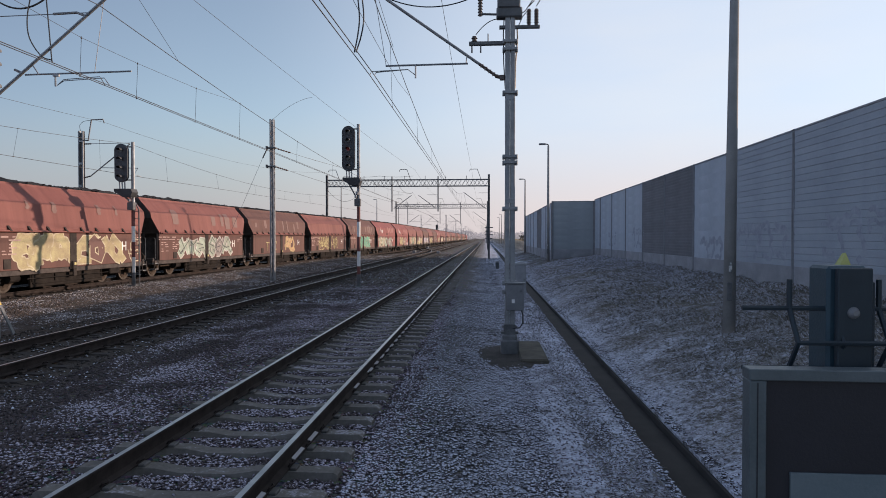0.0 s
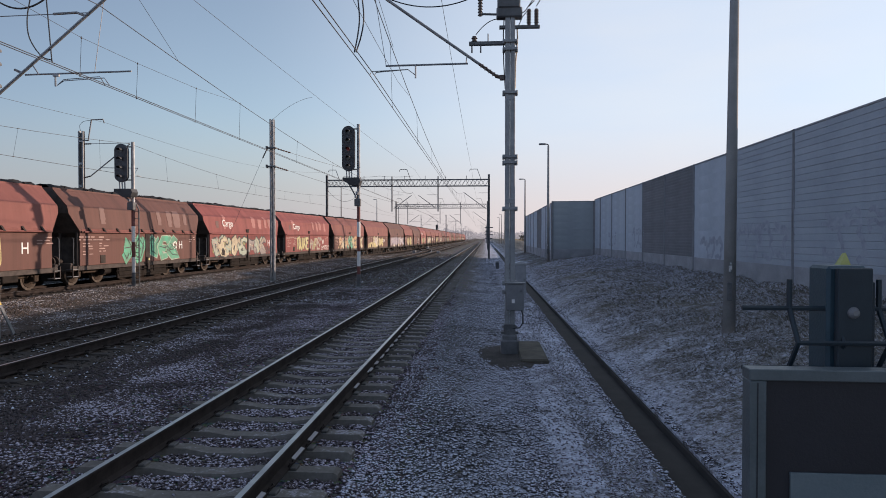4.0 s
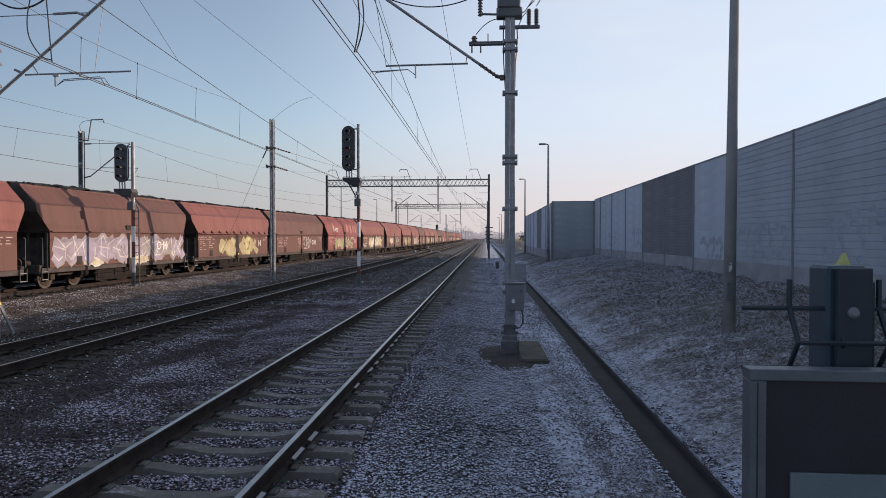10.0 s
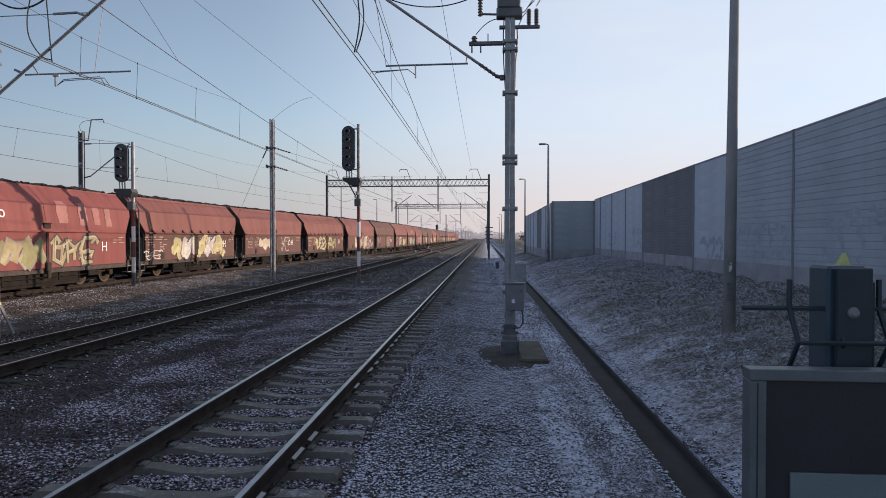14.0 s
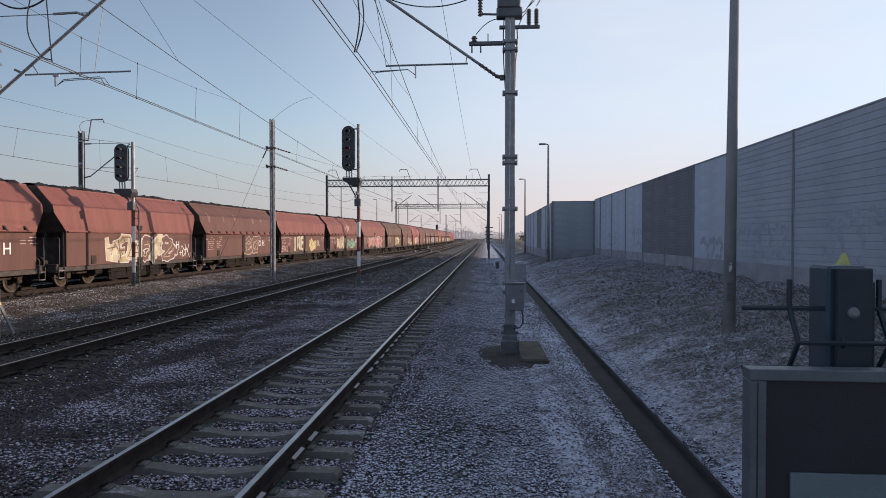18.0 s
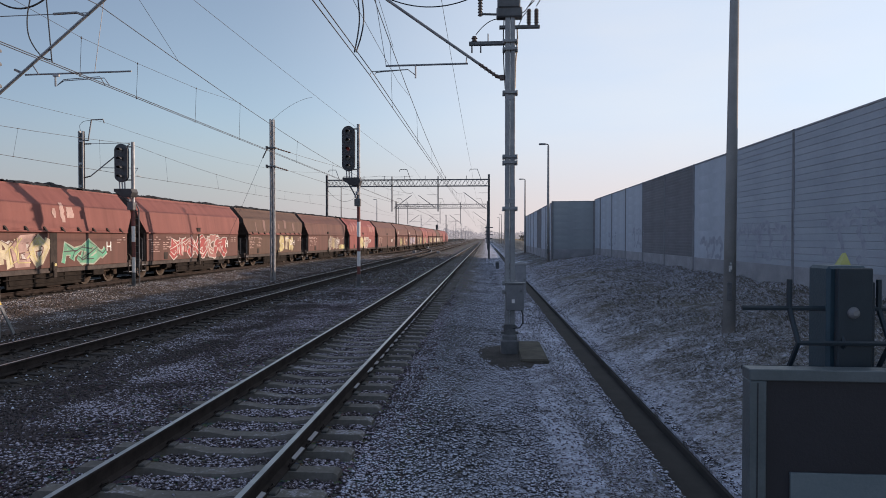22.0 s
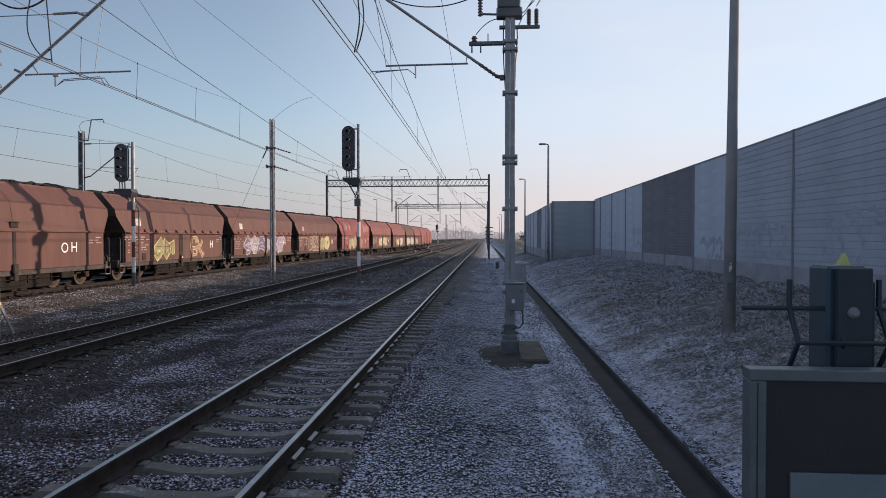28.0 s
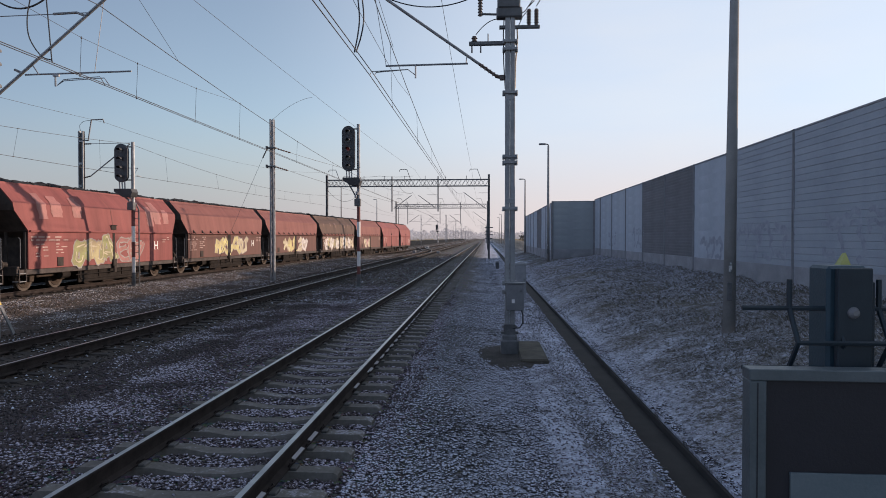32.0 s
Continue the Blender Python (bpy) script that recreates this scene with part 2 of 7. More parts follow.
def ground_material():
    """Ballast between the tracks, frosty gravel beside them, dead grass on the bank, fields beyond."""
    mat, nt, b = node_mat("ground")
    geo = nt.nodes.new("ShaderNodeNewGeometry")
    pos = geo.outputs["Position"]
    sep = nt.nodes.new("ShaderNodeSeparateXYZ")
    nt.links.new(pos, sep.inputs[0])
    n1, n2, n3 = noise_node(nt, 0.35, 5, 0.6, pos), noise_node(nt, 14, 5, 0.65, pos), noise_node(nt, 40, 3, 0.6, pos)
    n0 = noise_node(nt, 2.2, 5, 0.65, pos)
    edge = calc(nt, "ADD", sep.outputs["X"], calc(nt, "MULTIPLY", calc(nt, "SUBTRACT", n0, 0.5), 1.6))
    vor = nt.nodes.new("ShaderNodeTexVoronoi")
    vor.inputs["Scale"].default_value = 17
    nt.links.new(pos, vor.inputs["Vector"])
    stone = mix(nt, 0.55, ramp(nt, n2, (0.35, (0.04, 0.038, 0.037)), (0.66, (0.13, 0.12, 0.115))), vor.outputs["Color"])
    stone = mix(nt, 0.82, stone, ramp(nt, n2, (0.35, (0.036, 0.034, 0.034)), (0.66, (0.12, 0.11, 0.105))))
    gravel = ramp(nt, n2, (0.34, (0.06, 0.058, 0.058)), (0.68, (0.17, 0.16, 0.155)))
    grass = ramp(nt, calc(nt, "ADD", calc(nt, "MULTIPLY", n0, 0.5), calc(nt, "MULTIPLY", n2, 0.5)), (0.36, (0.085, 0.078, 0.066)), (0.64, (0.19, 0.175, 0.15)))
    field = ramp(nt, n1, (0.35, (0.16, 0.12, 0.06)), (0.65, (0.30, 0.22, 0.11)))

    def step(lo, hi):
        m = nt.nodes.new("ShaderNodeMapRange")
        m.inputs["From Min"].default_value, m.inputs["From Max"].default_value = lo, hi
        nt.links.new(edge, m.inputs["Value"])
        return m.outputs["Result"]
    oily = ramp(nt, n2, (0.34, (0.036, 0.030, 0.026)), (0.68, (0.095, 0.078, 0.066)))
    stone = mix(nt, step(-5.6, -7.2), stone, oily)
    col = mix(nt, step(-1.4, -0.2), stone, gravel)
    col = mix(nt, step(2.2, 2.6), col, grass)
    # near-black strip beyond the freight track: the train's shade put into the ground colour
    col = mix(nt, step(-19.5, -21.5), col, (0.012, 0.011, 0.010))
    col = mix(nt, step(-30, -36), col, field)
    col = mix(nt, step(14, 20), col, field)
    speck = calc(nt, "ADD", calc(nt, "MULTIPLY", n2, 0.45), calc(nt, "ADD", calc(nt, "MULTIPLY", n3, 0.3), calc(nt, "ADD", calc(nt, "MULTIPLY", n0, 0.45), -0.05)))
    # frost lies thin on the ballast, thick on the path and patchy on the bank
    amount = calc(nt, "ADD", calc(nt, "MULTIPLY", step(-1.2, 0.6), 0.20), calc(nt, "MULTIPLY", step(2.4, 7.0), -0.13))
    amount = calc(nt, "ADD", amount, calc(nt, "ADD", calc(nt, "MULTIPLY", step(-0.7, -1.4), -0.06), calc(nt, "MULTIPLY", step(-5.5, -7.5), -0.09)))
    amount = calc(nt, "ADD", amount, calc(nt, "MULTIPLY", step(2.3, 2.9), -0.07))
    amount = calc(nt, "ADD", amount, calc(nt, "MULTIPLY", calc(nt, "SUBTRACT", n1, 0.5), 0.38))
    amount = calc(nt, "ADD", amount, calc(nt, "MULTIPLY", step(-10.8, -12.4), 0.20))
    amount = calc(nt, "ADD", amount, calc(nt, "MULTIPLY", step(-17.0, -18.2), -0.13))
    cover = ramp(nt, calc(nt, "ADD", speck, amount), (0.61, 0.0), (0.80, 1.0))
    keep = calc(nt, "SUBTRACT", 1.0, calc(nt, "MAXIMUM", step(-19, -22), step(14, 20)))
    cover = calc(nt, "MULTIPLY", calc(nt, "MULTIPLY", cover, 0.85), keep)
    nt.links.new(mix(nt, cover, col, (0.61, 0.655, 0.77)), b.inputs["Base Color"])
    b.inputs["Roughness"].default_value = 0.92
    b.inputs["Specular IOR Level"].default_value = 0.15
    bump(nt, b, calc(nt, "ADD", n2, calc(nt, "MULTIPLY", vor.outputs["Distance"], 0.8)), 0.8, 0.05)
    return mat


GROUND = ground_material()

# ---- ground ----


def bank(x, y):
    """The height of the ground across the line."""
    keys = ((-400, -1.2), (-70, -1.0), (-40, 0.3), (-28, 0.9), (-24.5, 0.2), (-23.0, -0.2), (-21.4, -0.22), (-16.6, -0.20), (-15.6, -0.08), (-14.9, -0.10), (-13.4, -0.32), (-12.0, -0.38), (-11.0, -0.25), (-9.95, -0.222), (-9.75, -0.215), (-7.3, -0.215), (-7.1, -0.222),
            (-4.15, -0.225), (-3.98, -0.256), (-1.42, -0.256), (-1.25, -0.24), (0.2, -0.36), (1.83, -0.34), (1.85, -0.75), (2.28, -0.75), (2.30, -0.32), (3.2, 0.0), (5.0, 0.42), (8.0, 0.84), (12, 0.9), (30, 0.2), (60, -0.6), (400, -1.2))
    for (x0, z0), (x1, z1) in zip(keys, keys[1:]):
        if x <= x1:
            u = max(0.0, min(1.0, (x - x0) / (x1 - x0)))
            z = z0 + (z1 - z0) * u
            break
    else:
        z = -1.2
    return z


def lumps(x, y):
    if x > 2.5 and x < 9:
        a = min(1.0, (x - 2.5) / 0.8)
        return a * (0.10 * noise.noise((x * 0.9, y * 0.5, 3.1)) + 0.05 * noise.noise((x * 2.6, y * 2.1, 7.7)))
    if -14.5 < x < -9.8 or -6.9 < x < 1.7:
        return 0.025 * noise.noise((x * 1.1, y * 0.8, 1.3))
    return 0.0


def ground_z(x, y):
    return bank(x, y) + lumps(x, y)


def build_ground():
    xs = [-3000, -900, -400, -200, -100, -60, -40, -30, -27, -25, -23.5, -22.4, -21.4, -20, -18.5, -17.4, -16.6, -16.1, -15.6, -15.2, -14.9, -14.2, -13.6, -12.6, -12.0, -11.0]
    xs += [-10.2 + 0.3 * i for i in range(37)] + [1.0, 1.4, 1.7, 1.83, 1.85, 2.28, 2.30] + [2.5 + 0.25 * i for i in range(25)]
    xs += [9, 10, 12, 16, 22, 30, 45, 60, 120, 400, 900, 3000]
    ys = [-3000, -900, -400, -200, -120, -60, -30, -15, -8, -4] + [-2 + 0.4 * i for i in range(120)] + [46.5 + 1.5 * i for i in range(30)]
    ys += [93, 100, 110, 125, 145, 170, 200, 240, 300, 400, 550, 800, 1200, 2000, 4500]
    g = Geo()
    g.v = [(x, y, ground_z(x, y)) for y in ys for x in xs]
    n = len(xs)
    g.f = [(j * n + i, j * n + i + 1, (j + 1) * n + i + 1, (j + 1) * n + i) for j in range(len(ys) - 1) for i in range(n - 1)]
    g.m = [0] * len(g.f)
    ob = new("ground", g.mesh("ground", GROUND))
    return tagged(ob, "dark ballast and frosty gravel with dead grass beside the line", "ground", kind="structure")


ground = build_ground()

# ---- tracks ----
TRACK_1, TRACK_2 = -2.70, -8.52
BEND_START, BEND_END, SIDE_FAR, SIDE_NEAR = 27.0, 107.0, -18.55, -14.25


def siding_x(y):
    """The middle of the freight track, which swings in beside the main line."""
    u = max(0.0, min(1.0, (y - BEND_START) / (BEND_END - BEND_START)))
    return SIDE_FAR + (SIDE_NEAR - SIDE_FAR) * u * u * (3 - 2 * u)


def rail_geo(xy):
    """A rail swept along a line in plan, its head at z = 0."""
    outline = ((-0.075, -0.172), (0.075, -0.172), (0.075, -0.160), (0.012, -0.140), (0.009, -0.048), (0.036, -0.036), (0.036, -0.008), (0.027, 0.0), (-0.027, 0.0), (-0.036, -0.008), (-0.036, -0.036), (-0.009, -0.048), (-0.012, -0.140), (-0.075, -0.160))
    g = Geo()
    n = len(outline)
    for x, y in xy:
        g.v += [(x + a, y, b) for a, b in outline]
    for i in range(len(xy) - 1):
        for j in range(n):
            g.f.append((i * n + j, i * n + (j + 1) % n, (i + 1) * n + (j + 1) % n, (i + 1) * n + j))
            g.m.append(1 if j == 7 else 0)
    return g


def sleeper_mesh(name, material):
    """A concrete sleeper, high under the rails and dished in the middle."""
    g = Geo()
    prof = ((-1.30, -0.215), (-1.26, -0.19), (-0.50, -0.190), (-0.26, -0.228), (0.26, -0.228), (0.50, -0.190), (1.26, -0.19), (1.30, -0.215))
    for x, z in prof:
        g.v += [(x, -0.14, -0.36), (x, -0.088, z), (x, 0.088, z), (x, 0.14, -0.36)]
    for i in range(len(prof) - 1):
        for j in range(3):
            g.f.append((i * 4 + j, i * 4 + j + 1, i * 4 + j + 5, i * 4 + j + 4))
            g.m.append(0)
    e = (len(prof) - 1) * 4
    g.f += [(3, 2, 1, 0), (e, e + 1, e + 2, e + 3)]
    g.m += [0, 0]
    return g.mesh(name, material)


def clip_geo(g, x, y):
    """The spring clips and shoulder either side of a rail foot."""
    for s in (-1, 1):
        g.box((x + s * 0.105, y, -0.178), (0.07, 0.13, 0.035), 0.008, m=1)
        g.tube([(x + s * 0.06, y - 0.06, -0.155), (x + s * 0.075, y - 0.05, -0.128), (x + s * 0.10, y, -0.125), (x + s * 0.075, y + 0.05, -0.128), (x + s * 0.06, y + 0.06, -0.155)], 0.011, 4)


def track(name, centre, y0, y_first, y_parts, y1, material, spacing, label, pad):
    """Two rails on sleepers; those near by are single parts."""
    base = thing(name, pose(0, 0, 0), label, "railway track", kind="structure")
    ys = [y0] + [(400) * (i / 60) ** 1.6 for i in range(61)] + [600, 1000, 1800]
    for s in (-0.753, 0.753):
        part("rail", rail_geo([(centre(y) + s, y) for y in ys]), [RAIL_SIDE, RAIL_TOP], base, "steel rail with a bright worn head")
    me = sleeper_mesh("sleeper", material)
    rest, clips = Geo(), Geo()
    n = int((y1 - y0) / spacing)
    for i in range(n):
        y = y0 + i * spacing
        x = centre(y)
        if y_first < y < y_parts:
            part("sleeper", me, None, base, m=pose(x + random.uniform(-0.012, 0.012), y, random.uniform(-0.006, 0.004), 0, 0, random.uniform(-0.4, 0.4)))
            if y < 40:
                for s in (-0.753, 0.753):
                    clip_geo(clips, x + s, y)
        else:
            rest.add([(x + v.co.x, y + v.co.y, v.co.z) for v in me.vertices], [tuple(p.vertices) for p in me.polygons])
    if pad is PAD:
        frost_pad = frosted("frosty_pad", (0.16, 0.155, 0.15), (0.30, 0.295, 0.29), 0.75, frost=(0.42, 0.42, 0.45), big=2.0, fine=30)
        for i in range(n):
            y = y0 + i * spacing
            if y_first < y < 34 and random.random() < 0.8:
                w, l = random.uniform(0.035, 0.05), random.uniform(0.28, 0.42)
                part("frost_strip", Geo().box((0, 0, 0), (w, l, 0.010), 0.003), frost_pad, base, "strip of pale frost along the rail foot", pose(centre(y) + 0.753 + 0.045, y + 0.3 + random.uniform(-0.05, 0.05), -0.146, 0, 20, 0))
    if clips.v:
        tagged(part("rail_clips", clips, [RAIL_SIDE, pad], base, "spring clips on pale pads"), kind="stuff")
    tagged(part("far_sleepers", rest, material, base), kind="stuff")
    return base


track("track_1", lambda y: TRACK_1, 2.51 - 60, 0, 62, 240, SLEEPER, 0.6, "main line track on frosty concrete sleepers", PAD)
track("track_2", lambda y: TRACK_2, 6.0 - 60, 5, 52, 200, SLEEPER_OLD, 0.6, "second main line track on dark sleepers", SLEEPER_OLD)
track("track_3", siding_x, -160.0, 13, 44, 200, SLEEPER_OLD, 0.62, "freight track that swings in beside the main line", SLEEPER_OLD)



def turnout():
    """A crossover from the second track to the freight track, with its point machines."""
    t = thing("turnout", pose(0, 0, 0), "crossover rails from the main line to the freight track", "railway turnout", kind="structure")

    def way(y):
        u = max(0.0, min(1.0, (y - 88) / 62))
        return TRACK_2 + (SIDE_NEAR - TRACK_2) * u * u * (3 - 2 * u)
    for s in (-0.753, 0.753):
        part("rail", rail_geo([(way(y) + s, y) for y in range(88, 151, 2)]), [RAIL_SIDE, RAIL_TOP], t)
    for x, y in ((-6.7, 92), (-10.6, 96), (-12.6, 140), (-16.2, 128)):
        part("point_machine", Geo().box((x, y, -0.05), (0.5, 0.9, 0.34), 0.05).box((x + 0.6, y, -0.12), (0.9, 0.08, 0.08)), GREY_BOX, t, "grey point machine")


turnout()

# ---- drain channel beside the path ----


def drain():
    base = thing("drain_channel", pose(0, 0, 0), "open concrete drain channel sunk beside the gravel path, shade put into its dark colour", "drain channel", kind="structure")
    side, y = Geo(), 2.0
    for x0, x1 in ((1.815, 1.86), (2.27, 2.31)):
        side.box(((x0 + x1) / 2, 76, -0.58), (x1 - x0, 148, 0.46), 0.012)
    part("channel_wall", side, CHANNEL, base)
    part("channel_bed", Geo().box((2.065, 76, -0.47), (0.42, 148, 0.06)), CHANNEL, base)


drain()

# ---- noise wall ----
PANEL_SMOOTH = worn("smooth_panel", (0.285, 0.33, 0.385), (0.415, 0.465, 0.525), 0.8, 0, 0.8, 30, 0.16, 0.2, each=0.05)
PANEL_RIB = worn("shallow_ribbed_panel", (0.245, 0.282, 0.325), (0.355, 0.395, 0.44), 0.85, 0, 0.6, 30, 0.16, 0.2, each=0.06)
PANEL_DARK = worn("ribbed_panel", (0.115, 0.12, 0.132), (0.175, 0.18, 0.195), 0.85, 0, 0.8, 30, 0.14, 0.2, each=0.1)
PANEL_GREEN = worn("green_panel", (0.23, 0.262, 0.28), (0.31, 0.345, 0.365), 0.8, 0, 0.8, 30, 0.14, 0.2, each=0.08)
PLINTH = worn("plinth", (0.185, 0.195, 0.212), (0.31, 0.32, 0.342), 0.9, 0, 1.2, 30, 0.14, 0.3, each=0.15)
TAG_DARK = worn("dark_spray", (0.205, 0.228, 0.274), (0.32, 0.355, 0.41), 0.7, 0, 4, 60)
POST_DARK = worn("dark_post", (0.14, 0.15, 0.165), (0.22, 0.23, 0.25), 0.7, 0.1, 2, 40)
PANEL_H, WALL_TOP, WALL_FOOT = 0.5, 4.80, 0.80


def panel_mesh(name, length, material, ribs, deep):
    """A wall panel half a metre high, ribbed or nearly smooth."""
    g = Geo()
    g.box((0, 0, PANEL_H / 2), (0.10, length, PANEL_H))
    k = ribs
    for i in range(k):
        z = PANEL_H * (i + 0.5) / k
        g.box((-0.05, 0, z), (0.026, length - 0.01, PANEL_H / k * deep), 0.006)
    return g.mesh(name, material)


def wall_run(name, a, b, bays, kinds, label, foot=WALL_FOOT, top=WALL_TOP):
    """A run of posts with stacked panels between them; kinds names the panels bay by bay."""
    a, b = Vector(a), Vector(b)
    way = (b - a).normalized()
    base = thing(name, pose(0, 0, 0), label, "noise wall", kind="structure")
    turn = math.degrees(math.atan2(-way.x, way.y))
    length = (b - a).length / bays
    meshes = {}
    post = Geo().box((0, 0, (top + foot) / 2 - 0.2), (0.16, 0.14, top - foot + 0.5), 0.01).box((-0.083, 0, (top + foot) / 2), (0.02, 0.045, top - foot + 0.02), 0.004).mesh("post", POST_DARK)
    for i in range(bays + 1):
        p = a + way * (length * i)
        part("post", post, None, base, m=pose(p.x, p.y, 0, 0, 0, turn))
    rows = round((top - foot - 0.5) / PANEL_H)
    for i in range(bays):
        kind = kinds[i % len(kinds)]
        mat, ribs = {"s": (PANEL_SMOOTH, 0), "d": (PANEL_DARK, 4), "g": (PANEL_GREEN, 0), "r": (PANEL_RIB, 3)}[kind]
        if kind not in meshes:
            meshes[kind] = panel_mesh("panel", length - 0.05, mat, ribs, {"d": 0.6, "r": 0.92}.get(kind, 0.95))
        p = a + way * (length * (i + 0.5))
        pl = Geo().box((0, 0, 0), (0.14, length - 0.15, 0.76), 0.01)
        part("plinth", pl, PLINTH, base, m=pose(p.x, p.y, foot + 0.13, 0, 0, turn))
        for j in range(rows):
            part("panel", meshes[kind], None, base, m=pose(p.x + random.uniform(-0.004, 0.004), p.y, foot + 0.5 + j * PANEL_H, 0, 0, turn))
    part("coping", Geo().box((0, 0, 0), (0.16, (b - a).length, 0.05), 0.01), PLINTH, base, m=pose(*((a + b) / 2).xy, top + 0.02, 0, 0, turn))
    return base


wall_run("wall_near", (8.0, -2.75, 0), (8.0, 45.25, 0), 12, "rrrrrrsddsss", "tall noise wall of grey and dark panels between posts")
wall_run("wall_end", (8.0, 45.40, 0), (8.0, 47.55, 0), 1, "s", "short last bay of the near noise wall")
wall_run("wall_return", (7.9, 47.75, 0), (4.95, 48.15, 0), 1, "g", "green-grey return of the noise wall", 0.7, 4.7)
wall_run("wall_far", (4.95, 48.4, 0), (4.95, 78.9, 0), 7, "ssdssss", "far run of the noise wall", 0.6, 4.60)

# ---- steel masts, gantries and lamps ----


def insulator(g, a, b, r=0.055, m=1, n=5):
    a, b = Vector(a), Vector(b)
    g.tube([a, b], r * 0.62, 8, m=m)
    for i in range(n):
        c = a.lerp(b, (i + 0.5) / n)
        d = (b - a).normalized() * 0.016
        g.tube([c - d, c + d], r, 8, r1=r * 0.6, m=m)


def twin_column(h, z0):
    """Two broad channels back to back with a narrow slit between them."""
    g = Geo()
    for s in (-1, 1):
        g.box((s * 0.053, 0, (z0 + h) / 2), (0.097, 0.15, h - z0), 0.008)
    z = z0 + 0.9
    while z < h:
        g.box((0, -0.079, z), (0.15, 0.010, 0.10), 0.003)
        z += 2.1
    return g


def channel_post(g, h, w=0.20, d=0.16, z0=-0.3, step=0.9):
    """Two channels side by side with battens between them."""
    for s in (-1, 1):
        x = s * (w / 2 - 0.035)
        g.box((x, 0, (z0 + h) / 2), (0.012, d, h - z0))
        for t in (-1, 1):
            g.box((x + s * 0.029, t * (d / 2 - 0.005), (z0 + h) / 2), (0.07, 0.010, h - z0))
    z = z0 + 0.5
    while z < h:
        g.box((0, -d / 2 - 0.006, z), (w * 0.7, 0.008, 0.12))
        g.box((0, d / 2 + 0.006, z), (w * 0.7, 0.008, 0.12))
        z += step
    return g


def clamp_band(z, w=0.30):
    g = Geo()
    g.box((0, -0.10, z), (w, 0.03, 0.05), 0.004).box((0, 0.10, z), (w, 0.03, 0.05), 0.004)
    for s in (-1, 1):
        g.tube([(s * (w / 2 - 0.03), -0.14, z), (s * (w / 2 - 0.03), 0.14, z)], 0.014, 6)
        g.box((s * (w / 2 - 0.02), 0, z), (0.05, 0.16, 0.09), 0.006)
    return g


def near_mast():
    t = thing("catenary_mast", pose(0.50, 13.3, 0), "grey steel catenary mast with switch box and brown insulators", "mast")
    part("column", twin_column(9.6, -0.2), STEEL, t)
    part("footing", Geo().box((0, 0, -0.26), (0.36, 0.40, 0.46), 0.03).box((0, 0, 0.0), (0.30, 0.30, 0.14), 0.03).box((0, 0, 0.10), (0.36, 0.10, 0.05), 0.01).box((0, 0, 0.22), (0.30, 0.05, 0.04), 0.008).box((0, 0, 0.16), (0.235, 0.21, 0.24), 0.01), DARK_STEEL, t, "dark steel foot")
    part("foundation", Geo().box((0.44, 0.10, -0.34), (0.54, 2.2, 0.16), 0.03), worn("mossy_concrete", (0.045, 0.040, 0.030), (0.10, 0.088, 0.066), 0.9, 0, 3, 40), t, "mossy concrete block")
    for z in (6.04, 5.88, 5.0, 3.70, 3.58, 2.64, 1.12, 0.94):
        part("clamp", clamp_band(z), STEEL, t)
    g = Geo().box((0.10, -0.16, 0.85), (0.36, 0.20, 0.54), 0.015).box((0.10, -0.16, 1.13), (0.40, 0.24, 0.03), 0.006)
    box = part("junction_box", g, LAMP_GREY, t, "grey steel junction box")
    part("label_plate", Geo().box((0.06, -0.263, 0.77), (0.06, 0.006, 0.075), 0.002), WHITE, box)
    part("box_latch", Geo().box((0.22, -0.266, 0.98), (0.05, 0.02, 0.025), 0.004), DARK_STEEL, box)
    part("cable", Geo().tube([(0.22, -0.16, 0.60), (0.26, -0.16, 0.50), (0.26, -0.16, 0.32), (0.20, -0.14, 0.22), (0.06, -0.10, 0.20)], 0.014, 6), BLACK, t, "black cable")
    # switch and arms near the top
    part("switch_box", Geo().box((-0.03, 0, 6.85), (0.46, 0.30, 0.30), 0.02).box((-0.02, 0, 6.62), (0.52, 0.24, 0.20), 0.02).box((0, 0, 7.1), (0.36, 0.3, 0.25), 0.02), DARK_STEEL, t, "dark switch gear")
    part("left_arm", Geo().box((-0.42, 0, 6.02), (0.84, 0.10, 0.07), 0.006).box((-0.78, 0, 5.92), (0.03, 0.06, 0.16)).box((-0.60, 0, 5.92), (0.03, 0.06, 0.16)).tube([(-0.45, 0, 6.04), (-0.45, 0, 6.22)], 0.012).tube([(-0.6, 0, 6.02), (-0.4, 0, 5.98), (-0.2, 0, 6.02)], 0.012), DARK_STEEL, t)
    g = Geo()
    insulator(g, (-0.73, 0, 6.05), (-0.73, 0, 6.17), 0.07, 0, 2)
    part("cap_insulator", g, CERAMIC, t, "squat brown insulator")
    part("right_arm", Geo().box((0.34, 0, 6.34), (0.52, 0.08, 0.06), 0.006).box((-0.14, 0, 6.34), (0.16, 0.1, 0.06), 0.006), DARK_STEEL, t)
    for x in (0.38, 0.53):
        g = Geo()
        insulator(g, (x, 0, 6.35), (x, 0, 6.70), 0.055, 0, 6)
        part("insulator", g, CERAMIC, t, "brown ribbed insulator")
    part("upper_arm", Geo().tube([(-0.10, 0, 6.60), (-0.60, 0, 6.62)], 0.022), DARK_STEEL, t)
    g = Geo()
    insulator(g, (-0.61, 0, 6.58), (-0.61, 0, 6.94), 0.055, 0, 6)
    part("insulator", g, CERAMIC, t, "brown ribbed insulator")
    g = Geo()
    g.tube(catenary((-0.70, 0, 6.20), (-0.12, 0, 6.50), -0.12), 0.009, 5)
